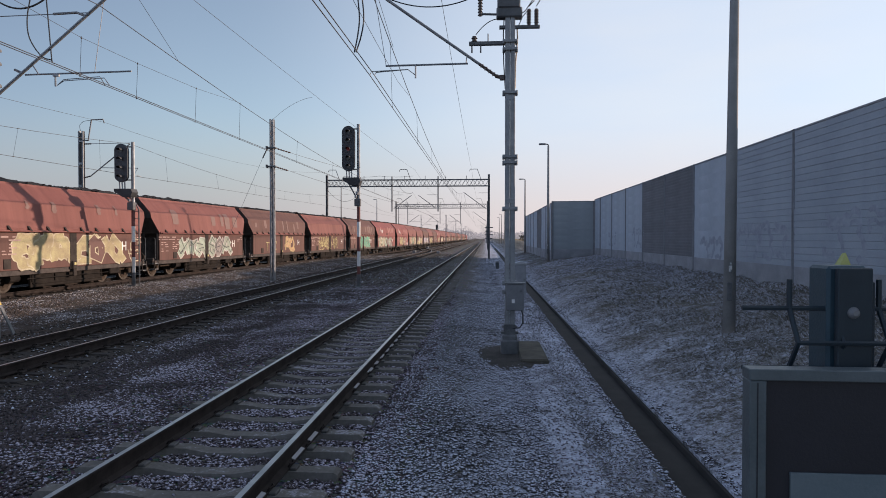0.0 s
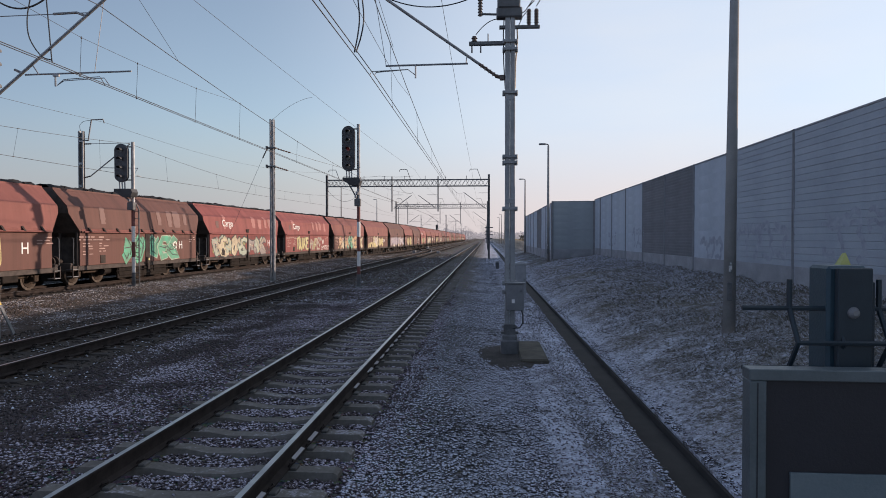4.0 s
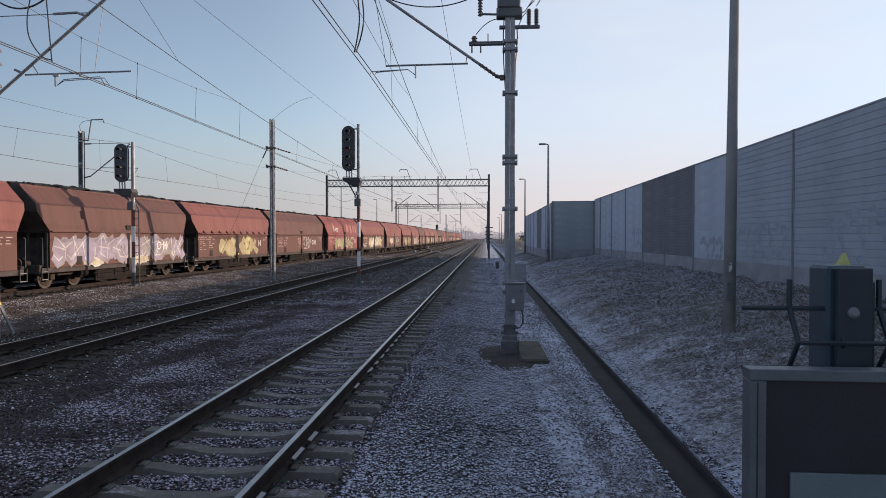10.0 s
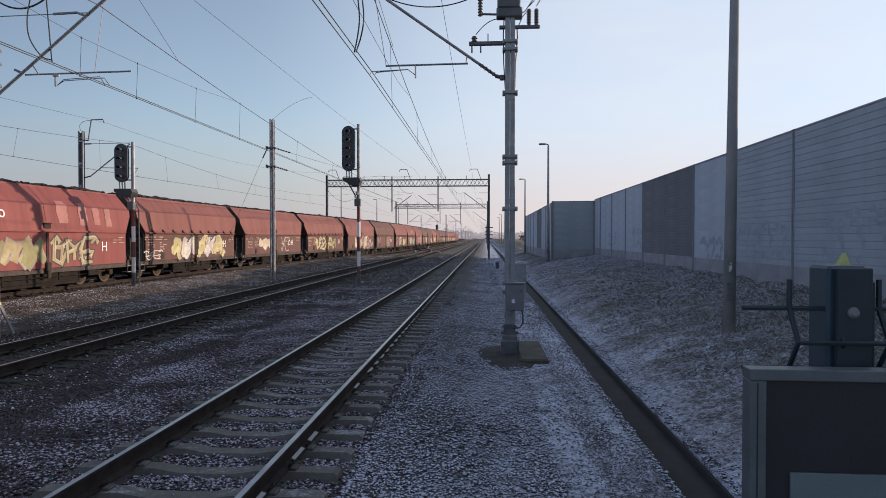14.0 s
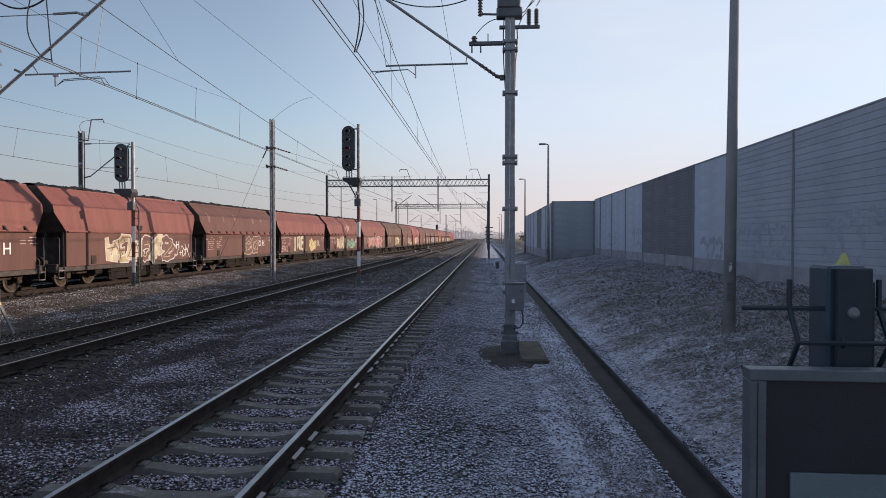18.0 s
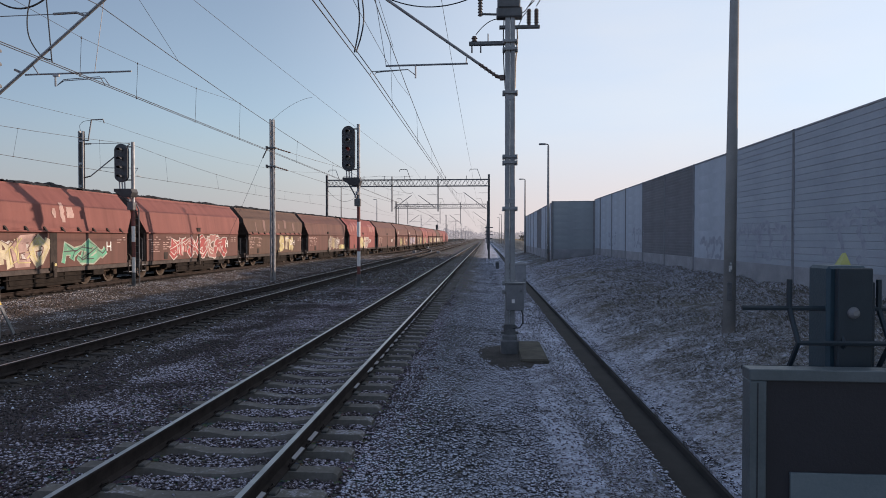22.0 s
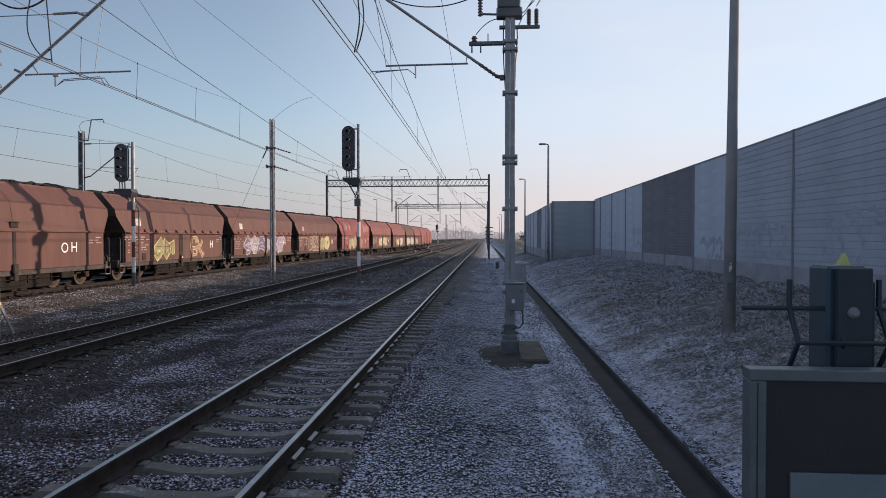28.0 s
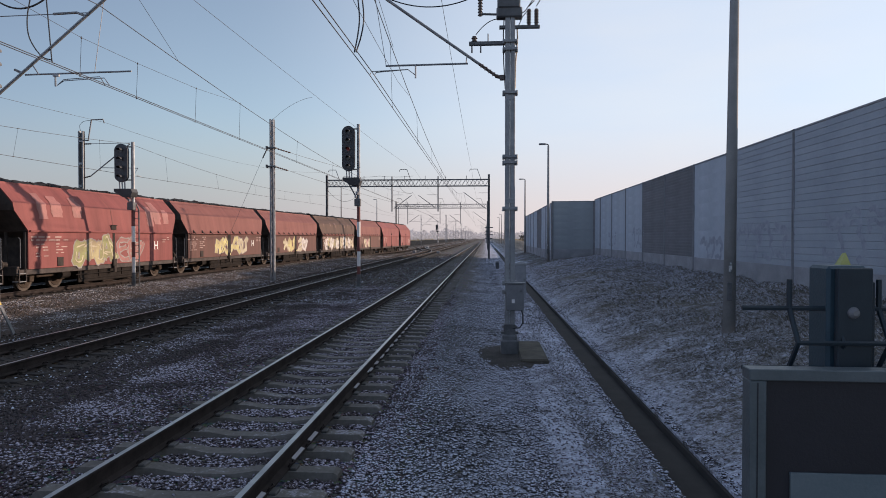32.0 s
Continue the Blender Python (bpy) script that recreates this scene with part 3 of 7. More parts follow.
    g.tube([(0.10, 0, 6.55), (0.30, 0, 6.66), (0.50, 0, 6.95), (0.60, 0, 7.1)], 0.010, 5)
    g.tube([(0.38, 0, 6.76), (0.48, 0, 6.86), (0.50, 0, 7.1)], 0.010, 5)
    g.tube([(0.53, 0, 6.76), (0.62, 0, 6.90), (0.60, 0, 7.1)], 0.010, 5)
    g.tube([(0.14, 0, 6.35), (0.15, 0, 6.1), (0.11, 0, 5.6), (0.10, 0, 5.1)], 0.016, 5)
    g.tube([(-0.12, 0, 6.6), (-0.14, 0, 6.2), (-0.13, 0, 5.6), (-0.10, 0, 5.1)], 0.012, 5)
    g.tube([(0.14, 0, 6.3), (0.25, 0, 6.55), (0.38, 0, 6.70)], 0.009, 5)
    part("cables", g, BLACK, t, "black cables")
    # cantilever over the main track
    g = Geo().box((-0.16, 0, 5.32), (0.10, 0.10, 0.10), 0.01)
    g.tube([(-0.20, 0, 5.33), (-0.30, 0, 5.36)], 0.04, 8)
    insulator(g, (-0.30, 0, 5.37), (-0.62, 0, 5.60), 0.05, 0, 4)
    part("cantilever_insulator", g, CERAMIC, t)
    g = Geo().tube([(-0.62, 0, 5.60), (-2.53, 0, 6.96), (-3.0, 0, 7.3)], 0.030, 8)
    g.tube([(-0.88, 0, 5.79), (-0.90, 0, 5.62)], 0.012).tube([(-0.86, 0, 5.62), (-2.56, 0, 5.60)], 0.020, 8)
    g.tube([(-2.55, 0, 5.60), (-2.80, 0, 7.15)], 0.007, 5)
    part("cantilever", g, STEEL, t, "sloping steel cantilever tube")
    g = Geo().tube([(-1.94, 0, 5.60), (-1.94, 0, 5.34)], 0.018, 6)
    for dx, z in ((0.0, 5.42), (0.095, 5.40)):
        g.tube([(-1.94, 0, 5.40), (-2.10, 0, 5.52), (-2.86 + dx, 0, z + 0.07), (-2.89 + dx, 0, z)], 0.010, 5)
    part("steady_arm", g, STEEL, t)


near_mast()


def soil_patch():
    """Bare dark earth trodden round the mast's foot."""
    g = Geo()
    n = 40
    for k, f in ((0, 1.0), (1, 0.6)):
        for i in range(n):
            a = 2 * math.pi * i / n
            rr = (1 + 0.28 * noise.noise((math.cos(a) * 1.7, math.sin(a) * 1.7, 4.4)) + random.uniform(-0.05, 0.05)) * f
            x, y = 0.42 + math.cos(a) * 0.60 * rr, 13.1 + math.sin(a) * 1.35 * rr
            g.v.append((x, y, ground_z(x, y) + 0.012 + 0.03 * k))
    g.v.append((0.42, 13.1, ground_z(0.42, 13.1) + 0.05))
    g.f = [(i, (i + 1) % n, n + (i + 1) % n, n + i) for i in range(n)] + [(n + i, n + (i + 1) % n, 2 * n) for i in range(n)]
    g.m = [0] * len(g.f)
    ob = new("bare_earth", g.mesh("bare_earth", worn("dark_earth", (0.02, 0.018, 0.016), (0.05, 0.044, 0.038), 0.95, 0, 3, 40, 0.14, 0.6, 0.02)))
    tagged(ob, "bare dark earth round the mast foot", "ground", kind="structure")


soil_patch()


def plain_mast(x, y, h, label, arm=0, w=0.2):
    """A plain lattice mast; arm is the reach of its cantilever, left if negative."""
    t = thing("catenary_mast", pose(x, y, 0), label, "mast", "masts along the line")
    part("column", channel_post(Geo(), h, w, 0.2, ground_z(x, y) - 0.2, 1.4), STEEL, t)
    if arm:
        s = 1 if arm > 0 else -1
        g = Geo()
        insulator(g, (s * 0.1, 0, 5.2), (s * 0.6, 0, 5.6), 0.06, 0, 4)
        part("insulator", g, CERAMIC, t)
        part("cantilever", Geo().tube([(s * 0.6, 0, 5.6), (arm, 0, 7.4)], 0.035, 6).tube([(s * 0.9, 0, 5.7), (arm, 0, 5.7)], 0.02, 6).tube([(s * 0.1, 0, 7.5), (arm, 0, 7.4)], 0.015, 5), STEEL, t)
        part("steady_arm", Geo().tube([(arm - s * 0.6, 0, 5.7), (arm - s * 0.5, 0, 5.5), (arm + s * 0.2, 0, 5.45)], 0.015, 5), STEEL, t)
    return t


def dead_end_mast():
    """The lattice mast between the tracks where wires are tied off."""
    t = thing("anchor_mast", pose(-11.6, 34.6, 0), "slim grey lattice mast with wires tied off", "mast")
    g = Geo()
    for sx in (-1, 1):
        for sy in (-1, 1):
            g.box((sx * 0.080, sy * 0.10, 3.95), (0.07, 0.07, 9.1), 0.008)
    z, k = -0.4, 1
    while z < 8.0:
        for y in (-0.115, 0.115):
            g.beam((-0.09 * k, y, z), (0.09 * k, y, z + 0.45), 0.025, 0.025)
        g.beam((0.10, -0.10 * k, z), (0.10, 0.10 * k, z + 0.45), 0.025, 0.025)
        z += 0.45
        k = -k
    part("column", g, STEEL, t)
    part("web", Geo().box((0, 0.05, 3.9), (0.09, 0.02, 8.9)), DARK_STEEL, t, "dark inner web plate")
    for z in (6.94, 5.93):
        part("clamp", Geo().box((0, 0, z), (0.46, 0.34, 0.08), 0.01).box((-0.25, -0.15, z), (0.08, 0.24, 0.17), 0.01), DARK_STEEL, t)
    for a, b in (((-0.25, -0.15, 6.86), (-0.45, -0.26, 6.36)), ((0.22, 0.17, 6.92), (0.62, 1.25, 6.84)), ((0.22, 0.17, 5.90), (0.42, 1.35, 5.86))):
        g = Geo()
        insulator(g, a, b, 0.05, 0, 5)
        part("strain_insulator", g, CERAMIC, t, "brown strain insulator")


dead_end_mast()


def back_mast():
    """Mast beyond the freight track with a bracket on top and a cantilever over the track."""
    t = thing("catenary_mast", pose(-21.52, 33.2, 0), "catenary mast behind the freight train with a bracket on top", "mast", "masts along the line")
    part("column", channel_post(Geo(), 7.74, 0.22, 0.18, -0.5, 1.2), STEEL, t)
    part("web", Geo().box((0, 0.05, 3.6), (0.15, 0.02, 8.1)), STEEL, t)
    part("top_bracket", Geo().beam((0.38, 0, 7.24), (0.56, 0, 8.33), 0.05, 0.05).beam((0.56, 0, 8.33), (1.22, 0, 8.35), 0.05, 0.05).beam((0.09, 0, 7.24), (0.42, 0, 7.24), 0.06, 0.06).beam((1.20, 0, 8.35), (1.27, 0, 8.15), 0.04, 0.04), LAMP_GREY, t, "grey steel top bracket")
    part("jumper", Geo().tube(smooth_path([(-0.05, 0, 7.74), (-0.08, 0, 8.05), (0.15, 0, 8.25), (0.56, 0, 8.31)]), 0.012, 5), BLACK, t)
    g = Geo()
    insulator(g, (0.12, 0, 5.25), (0.50, 0, 5.34), 0.05, 0, 3)
    part("insulator", g, CERAMIC, t)
    g = Geo()
    insulator(g, (0.14, 0, 7.05), (0.55, 0, 7.06), 0.05, 0, 4)
    part("insulator", g, CERAMIC, t)
    part("cantilever", Geo().tube([(0.50, 0, 5.34), (2.20, 0, 6.65), (2.68, 0, 7.03)], 0.032, 6).tube([(0.5, 0, 7.06), (2.68, 0, 7.08)], 0.016, 5).tube([(1.1, 0, 5.78), (3.1, 0, 5.74)], 0.02, 5), STEEL, t)
    part("steady_arm", Geo().tube([(3.1, 0, 5.74), (2.9, 0, 5.42), (2.94, 0.6, 5.34)], 0.014, 5), STEEL, t)


back_mast()


def left_mast():
    """Mast of the second track with its big cantilever."""
    t = thing("catenary_mast", pose(-11.25, 14.0, 0), "steel catenary mast with a long cantilever over the second track", "mast", "masts along the line")
    part("column", channel_post(Geo(), 9.4, 0.22, 0.18, -0.6), STEEL, t)
    # clamps darker than the column: the shadow on them is put into the colour
    for z in (5.5, 6.0, 6.3):
        part("clamp", clamp_band(z, 0.46), DARK_STEEL, t)
    g = Geo().tube([(0.2, 0, 5.28), (2.74, 0, 7.37), (2.95, 0, 7.54)], 0.036, 8)
    g.tube([(0.87, 0, 5.73), (3.35, 0, 5.77)], 0.020, 8).tube([(0.80, 0, 5.77), (0.62, 0, 5.85)], 0.03, 6).tube([(1.18, 0, 5.75), (1.02, 0, 5.98)], 0.014, 5)
    g.tube([(2.72, 0, 7.30), (2.50, 0, 5.76)], 0.008, 5)
    part("cantilever", g, STEEL, t, "long sloping cantilever tube")
    part("stay_rod", Geo().tube([(0.1, 0, 7.05), (2.35, 0, 7.09)], 0.011, 5).tube([(1.55, 0, 7.08), (2.1, 0, 7.10), (2.30, 0, 7.02)], 0.028, 6), STEEL, t)
    g = Geo().tube([(1.58, 0, 5.74), (1.58, 0, 5.46)], 0.02, 6).box((1.60, 0, 5.71), (0.14, 0.05, 0.06))
    for dx in (0.0, 0.10):
        g.tube([(1.62, 0, 5.48), (1.78, 0, 5.61 - dx * 0.3), (2.62 + dx, 0, 5.66 - dx * 0.3), (2.74 + dx, 0, 5.47)], 0.010, 5)
    part("steady_arm", g, STEEL, t)
    loops = (catenary((0.1, 0, 7.5), (1.45, 0, 7.5), 0.28),
             smooth_path([(1.02, 0, 7.5), (0.93, 0, 7.0), (0.98, 0, 6.55), (1.25, 0, 6.15), (1.5, 0, 6.05)]),
             smooth_path([(1.38, 0, 7.5), (1.42, 0, 7.0), (1.47, 0, 6.4), (1.50, 0, 6.05), (1.53, 0, 5.98)]))
    for pts, r in zip(loops, (0.020, 0.014, 0.014)):
        part("feeder_loop", Geo().tube(pts, r, 6), BLACK, t, "black hanging feeder cable")
    # stay on the ground with its yellow guard
    s = thing("guy_stay", pose(-11.56, 15.1, -0.32), "anchor stay with a yellow and black guard tube in the ballast", "guy stay")
    for i in range(6):
        a, b = Vector((0, 0, 0.0)), Vector((-1.55, -0.3, 3.6))
        part("guard_band", Geo().beam(a.lerp(b, i * 0.1), a.lerp(b, i * 0.1 + 0.098), 0.11, 0.03), DARK_STEEL if i < 2 else YELLOW, s)
    part("stay_wire", Geo().tube([(-0.9, -0.18, 2.1), (-2.2, -0.4, 5.1)], 0.012, 5), WIRE, s)


left_mast()


GANTRY_STEEL = worn("weathered_steel", (0.10, 0.105, 0.115), (0.18, 0.185, 0.195), 0.65, 0.2, 2, 40)


def gantry(y, x0, x1, zb, zt, drops, label):
    """A lattice beam on two legs over all the tracks, with hanging posts."""
    t = thing("gantry", pose(0, y, 0), label, "gantry", "gantries over the line")
    for x in (x0, x1):
        g = Geo()
        z0 = ground_z(x, y) - 0.2
        zm, hh = (z0 + zt + 0.6) / 2, zt + 0.6 - z0
        g.box((x, 0, zm), (0.20, 0.03, hh))
        for sx in (-1, 1):
            g.box((x + sx * 0.105, 0, zm), (0.03, 0.30, hh), 0.005)
        part("leg", g, GANTRY_STEEL, t)
    g = Geo()
    for z in (zb, zt):
        for sy in (-0.25, 0.25):
            g.box(((x0 + x1) / 2, sy, z), (x1 - x0, 0.08, 0.10))
    n = round((x1 - x0) / 0.45)
    for i in range(n):
        xa, xb = x0 + (x1 - x0) * i / n, x0 + (x1 - x0) * (i + 1) / n
        for sy in (-0.25, 0.25):
            g.beam((xa, sy, zb if i % 2 else zt), (xb, sy, zt if i % 2 else zb), 0.045, 0.03)
            if i % 6 < 5:
                g.beam((xa, sy + 0.03, zt if i % 2 else zb), (xb, sy + 0.03, zb if i % 2 else zt), 0.035, 0.025)
    part("truss_beam", g, GANTRY_STEEL, t, "lattice truss beam")
    for x, low, arms in drops:
        part("drop_post", Geo().box((x, 0, (zt + low) / 2 + 0.2), (0.13, 0.13, zt - low + 0.4)), GANTRY_STEEL, t)
        for s in arms:
            g = Geo().tube([(x + s * 0.2, 0, low + 0.35), (x + s * 2.3, 0, low + 1.9)], 0.04, 6)
            g.tube([(x + s * 0.1, 0, low + 1.95), (x + s * 1.3, 0, low + 1.95)], 0.02, 5).tube([(x + s * 0.2, 0, low + 0.55), (x + s * 2.6, 0, low + 0.6)], 0.02, 5)
            part("cantilever", g, GANTRY_STEEL, t)
    s = -1
    for i in range(5):
        part("step_iron", Geo().box((x1, 0, 1.55 + i * 0.42), (0.95 - 0.1 * (i % 2), 0.10, 0.10), 0.02), DARK_STEEL, t)
    g = Geo().tube([(x1 + s * 0.3, 0, 5.4), (x1 + s * 2.9, 0, 7.3)], 0.04, 6).tube([(x1 + s * 0.1, 0, 7.25), (x1 + s * 1.2, 0, 7.25)], 0.02, 5)
    part("cantilever", g, GANTRY_STEEL, t)
    for x in (x0 + 1.5, x0 + 9.9, x1 - 0.9):
        part("wire_bracket", Geo().beam((x, 0, zt), (x - 0.45, 0, zt + 1.2), 0.06, 0.06).beam((x - 0.45, 0, zt + 1.2), (x - 1.25, 0, zt + 1.2), 0.06, 0.06).beam((x - 1.25, 0, zt + 1.2), (x - 1.35, 0, zt + 0.95), 0.05, 0.05), GANTRY_STEEL, t)
    for i in range(7):
        x = x0 + 2.0 + i * 2.4
        part("pin", Geo().tube([(x, 0, zt), (x, 0, zt + 0.45)], 0.03, 5), DARK_STEEL, t)
    return t


gantry(75.0, -18.6, 0.40, 8.05, 8.80, ((-10.9, 5.1, (1,)), (-5.5, 5.1, (-1,))), "grey lattice gantry spanning the tracks")
gantry(131.0, -18.2, 0.45, 8.05, 8.85, ((-15.8, 4.8, (1,)), (-9.2, 4.8, (-1,)), (-5.0, 4.8, (-1,))), "farther lattice gantry spanning the tracks")
for y in (190, 250, 310, 370, 430, 500, 580):
    plain_mast(0.6, y, 8.4, "distant catenary mast beside the line", -2.9, 0.26)
    plain_mast(-11.2, y - 6, 8.6, "distant catenary mast between the tracks", 2.6, 0.26)
    plain_mast(-17.6, y - 13, 8.4, "distant catenary mast beyond the freight track", 2.8, 0.26)

LENS = worn("dark_lens", (0.02, 0.018, 0.018), (0.04, 0.035, 0.035), 0.15, 0, 4, 50)
GLOW_MAT, gnt, gb = node_mat("red_signal_light")
gb.inputs["Base Color"].default_value = (0.14, 0.03, 0.03, 1)
gb.inputs["Emission Color"].default_value = (1.0, 0.08, 0.06, 1)
gb.inputs["Emission Strength"].default_value = 0.012


def light_signal(x, y, ground, lamps, z_top, lit, ladder, reach, label):
    """A colour-light signal: black oval head, cage, basket and a red and white post."""
    t = thing("light_signal", pose(x, y, 0), label, "railway signal", "colour-light signals")
    part("post", Geo().tube([(0.17, 0.1, z_top - lamps * 0.39 - 0.4 - reach), (0.17, 0.1, z_top + 0.1)], 0.075, 10), STEEL, t)
    relay = z_top - lamps * 0.39 - 0.11 - reach
    z, k = relay - 0.20, 0
    while z > ground + 0.45:
        h = min(0.68, z - ground - 0.4)
        part("band", Geo().tube([(0.17, 0.1, z - h), (0.17, 0.1, z)], 0.078, 10), (RED, WHITE)[k % 2], t, ("red band", "white band")[k % 2])
        z -= h
        k += 1
    part("base", Geo().tube([(0.17, 0.1, ground - 0.2), (0.17, 0.1, ground + 0.62)], 0.085, 10).box((0.17, 0.1, ground + 0.02), (0.36, 0.36, 0.12), 0.02), DARK_STEEL, t)
    head_h = lamps * 0.39 + 0.11
    zc = z_top - head_h / 2
    out = []
    w = 0.30
    for i in range(24):
        a = 2 * math.pi * i / 24
        out.append((math.cos(a) * w, math.sin(a) * w + (head_h / 2 - w) * (1 if math.sin(a) >= 0 else -1)))
    head = part("head", Geo().prism([(px - 0.26, pz + zc) for px, pz in out], -0.10, 0.04), SIGNAL_BLACK, t, "black oval signal head")
    g = Geo().prism([(px * 0.8 - 0.26, pz * 0.93 + zc) for px, pz in out], 0.03, 0.14)
    part("housing", g, DARK_STEEL, head)
    for i in range(lamps):
        z = z_top - 0.28 - i * (head_h - 0.5) / (lamps - 1)
        part("lens", Geo().tube([(-0.26, -0.105, z), (-0.26, -0.125, z)], 0.085, 14), GLOW_MAT if i == lit else LENS, head)
        g = Geo()
        n = 10
        for j in range(n + 1):
            a = math.pi * (0.02 + 0.96 * j / n)
            c, s = math.cos(a), math.sin(a)
            g.v += [(-0.26 + c * 0.11, -0.10, z + s * 0.11), (-0.26 + c * 0.10, -0.34, z + s * 0.10 - 0.01), (-0.26 + c * 0.10, -0.10, z + s * 0.10), (-0.26 + c * 0.09, -0.34, z + s * 0.09 - 0.01)]
        for j in range(n):
            o = j * 4
            g.f += [(o, o + 1, o + 5, o + 4), (o + 2, o + 6, o + 7, o + 3), (o + 1, o + 3, o + 7, o + 5)]
            g.m += [0, 0, 0]
        part("hood", g, SIGNAL_BLACK, head)
    part("bracket", Geo().box((0.0, 0.06, z_top - 0.12), (0.4, 0.05, 0.05)).box((0.0, 0.06, zc - head_h / 2 + 0.1), (0.4, 0.05, 0.05)), DARK_STEEL, t)
    zb = zc - head_h / 2
    g = Geo()
    for i in range(3):
        g.tube([(-0.36 + i * 0.12, -0.05, zb + 0.03), (-0.34 + i * 0.11, -0.03, zb - 0.34)], 0.03, 6)
    part("cable_glands", g, GREY_BOX, t)
    g = Geo().prism([(-0.50, zb - 0.30), (0.26, zb - 0.30), (0.32, zb - 0.45), (0.24, zb - 0.66), (-0.12, zb - 0.66), (-0.50, zb - 0.42)], -0.25, 0.25)
    part("basket", g, BLACK, t, "dark sheet basket")
    part("strut", Geo().beam((-0.30, 0.0, zb - 0.5), (0.12, 0.05, relay + 0.15), 0.06, 0.06), DARK_STEEL, t)
    part("relay_box", Geo().box((0.15, 0, relay), (0.28, 0.24, 0.34), 0.02), DARK_STEEL, t)
    g = Geo().box((0.12, -0.02, relay + 0.42), (0.12, 0.12, 0.16), 0.02).box((0.06, -0.02, relay + 0.26), (0.10, 0.12, 0.12), 0.02)
    part("telephone", g, GREY_BOX, t)
    if ladder:
        g = Geo().tube([(0.40, 0.15, ground), (0.40, 0.15, zb - 1.2), (0.27, 0.12, zb - 0.9)], 0.03, 6)
        z = ground + 0.3
        while z < zb - 1.2:
            g.tube([(0.40, 0.15, z), (0.22, 0.12, z)], 0.012, 5)
            z += 0.3
        part("ladder", g, DARK_STEEL, t)
    return t


light_signal(-5.97, 29.2, -0.25, 5, 7.14, 2, False, 1.42, "five-lamp colour-light signal with a glowing red lamp on a post")
light_signal(-15.62, 27.34, -0.10, 4, 6.15, -1, True, 1.05, "four-lamp colour-light signal on a red and white post")
light_signal(-15.2, 205.0, -0.4, 4, 6.2, -1, False, 1.1, "distant colour-light signal beside the track")


def street_light(x, y, h, label, lean=0.0):
    t = thing("street_lamp", pose(x, y, ground_z(x, y), 0, lean, 0), label, "street lamp", "lamps along the wall")
    part("pole", Geo().tube([(0, 0, -0.2), (0, 0, h)], 0.116, 14, r1=0.066), POLE_GREY, t, smooth=True)
    part("arm", Geo().tube([(0, 0, h - 0.05), (0, 0, h + 0.06), (-0.10, 0, h + 0.12), (-0.22, 0, h + 0.13)], 0.045, 8), LAMP_GREY, t)
    part("lamp_head", Geo().box((-0.42, 0, h + 0.13), (0.50, 0.24, 0.12), 0.035), GREY_BOX, t)
    part("sticker", Geo().box((-0.03, -0.109, 1.20), (0.055, 0.014, 0.20), 0.002), TORN_PAPER, t, "torn pale sticker")
    part("pole_hatch", Geo().box((-0.04, -0.110, 0.75), (0.09, 0.03, 0.34), 0.008), DARK_STEEL, t)
    return t


street_light(4.52, 12.3, 9.0, "tall grey tapered lamp post on the frosty bank", 0.55)
for y, x in ((46.8, 4.5), (74.0, 4.5), (102.0, 4.5), (130.0, 4.5), (158.0, 4.6), (186, 4.6), (214, 4.6)):
    street_light(x, y, 8.3, "grey lamp post with one small lamp head")


for y in (90.0, 120.0, 150.0):
    street_light(-20.3, y, 9.1 - ground_z(-20.3, y), "lamp post behind the freight track")


def cabinet(x, y, w, d, h, label, paint=GREY_BOX):
    t = thing("trackside_cabinet", pose(x, y, ground_z(x, y) - 0.05), label, "cabinet")
    part("body", Geo().box((0, 0, h / 2), (w, d, h), 0.015), paint, t)
    g = Geo().prism([(-w / 2 - 0.03, h), (w / 2 + 0.03, h), (w / 2 + 0.03, h + 0.05), (0, h + 0.13), (-w / 2 - 0.03, h + 0.05)], -d / 2 - 0.03, d / 2 + 0.03)
    part("roof", g, frosted("frosty_lid", (0.3, 0.31, 0.32), (0.42, 0.43, 0.44), 0.95), t, "frosted gabled lid")
    part("door", Geo().box((0, -d / 2 - 0.008, h / 2), (w - 0.06, 0.012, h - 0.12), 0.004), paint, t)
    part("latch", Geo().box((w * 0.3, -d / 2 - 0.02, h * 0.55), (0.03, 0.02, 0.10), 0.004), DARK_STEEL, t)


cabinet(1.40, 25.9, 0.44, 0.36, 1.38, "grey trackside cabinet with a frosted lid")
cabinet(0.92, 50.0, 0.26, 0.26, 0.55, "small dark low trackside box", DARK_STEEL)

# ---- overhead wires ----


def wire(points, r, name, label):
    ob = new(name, Geo().tube(points, r * 0.78, 5).mesh(name, WIRE))
    return tagged(ob, label, "overhead wire", "overhead line")


def span(a, b, sag):
    return catenary(a, b, sag, 18)


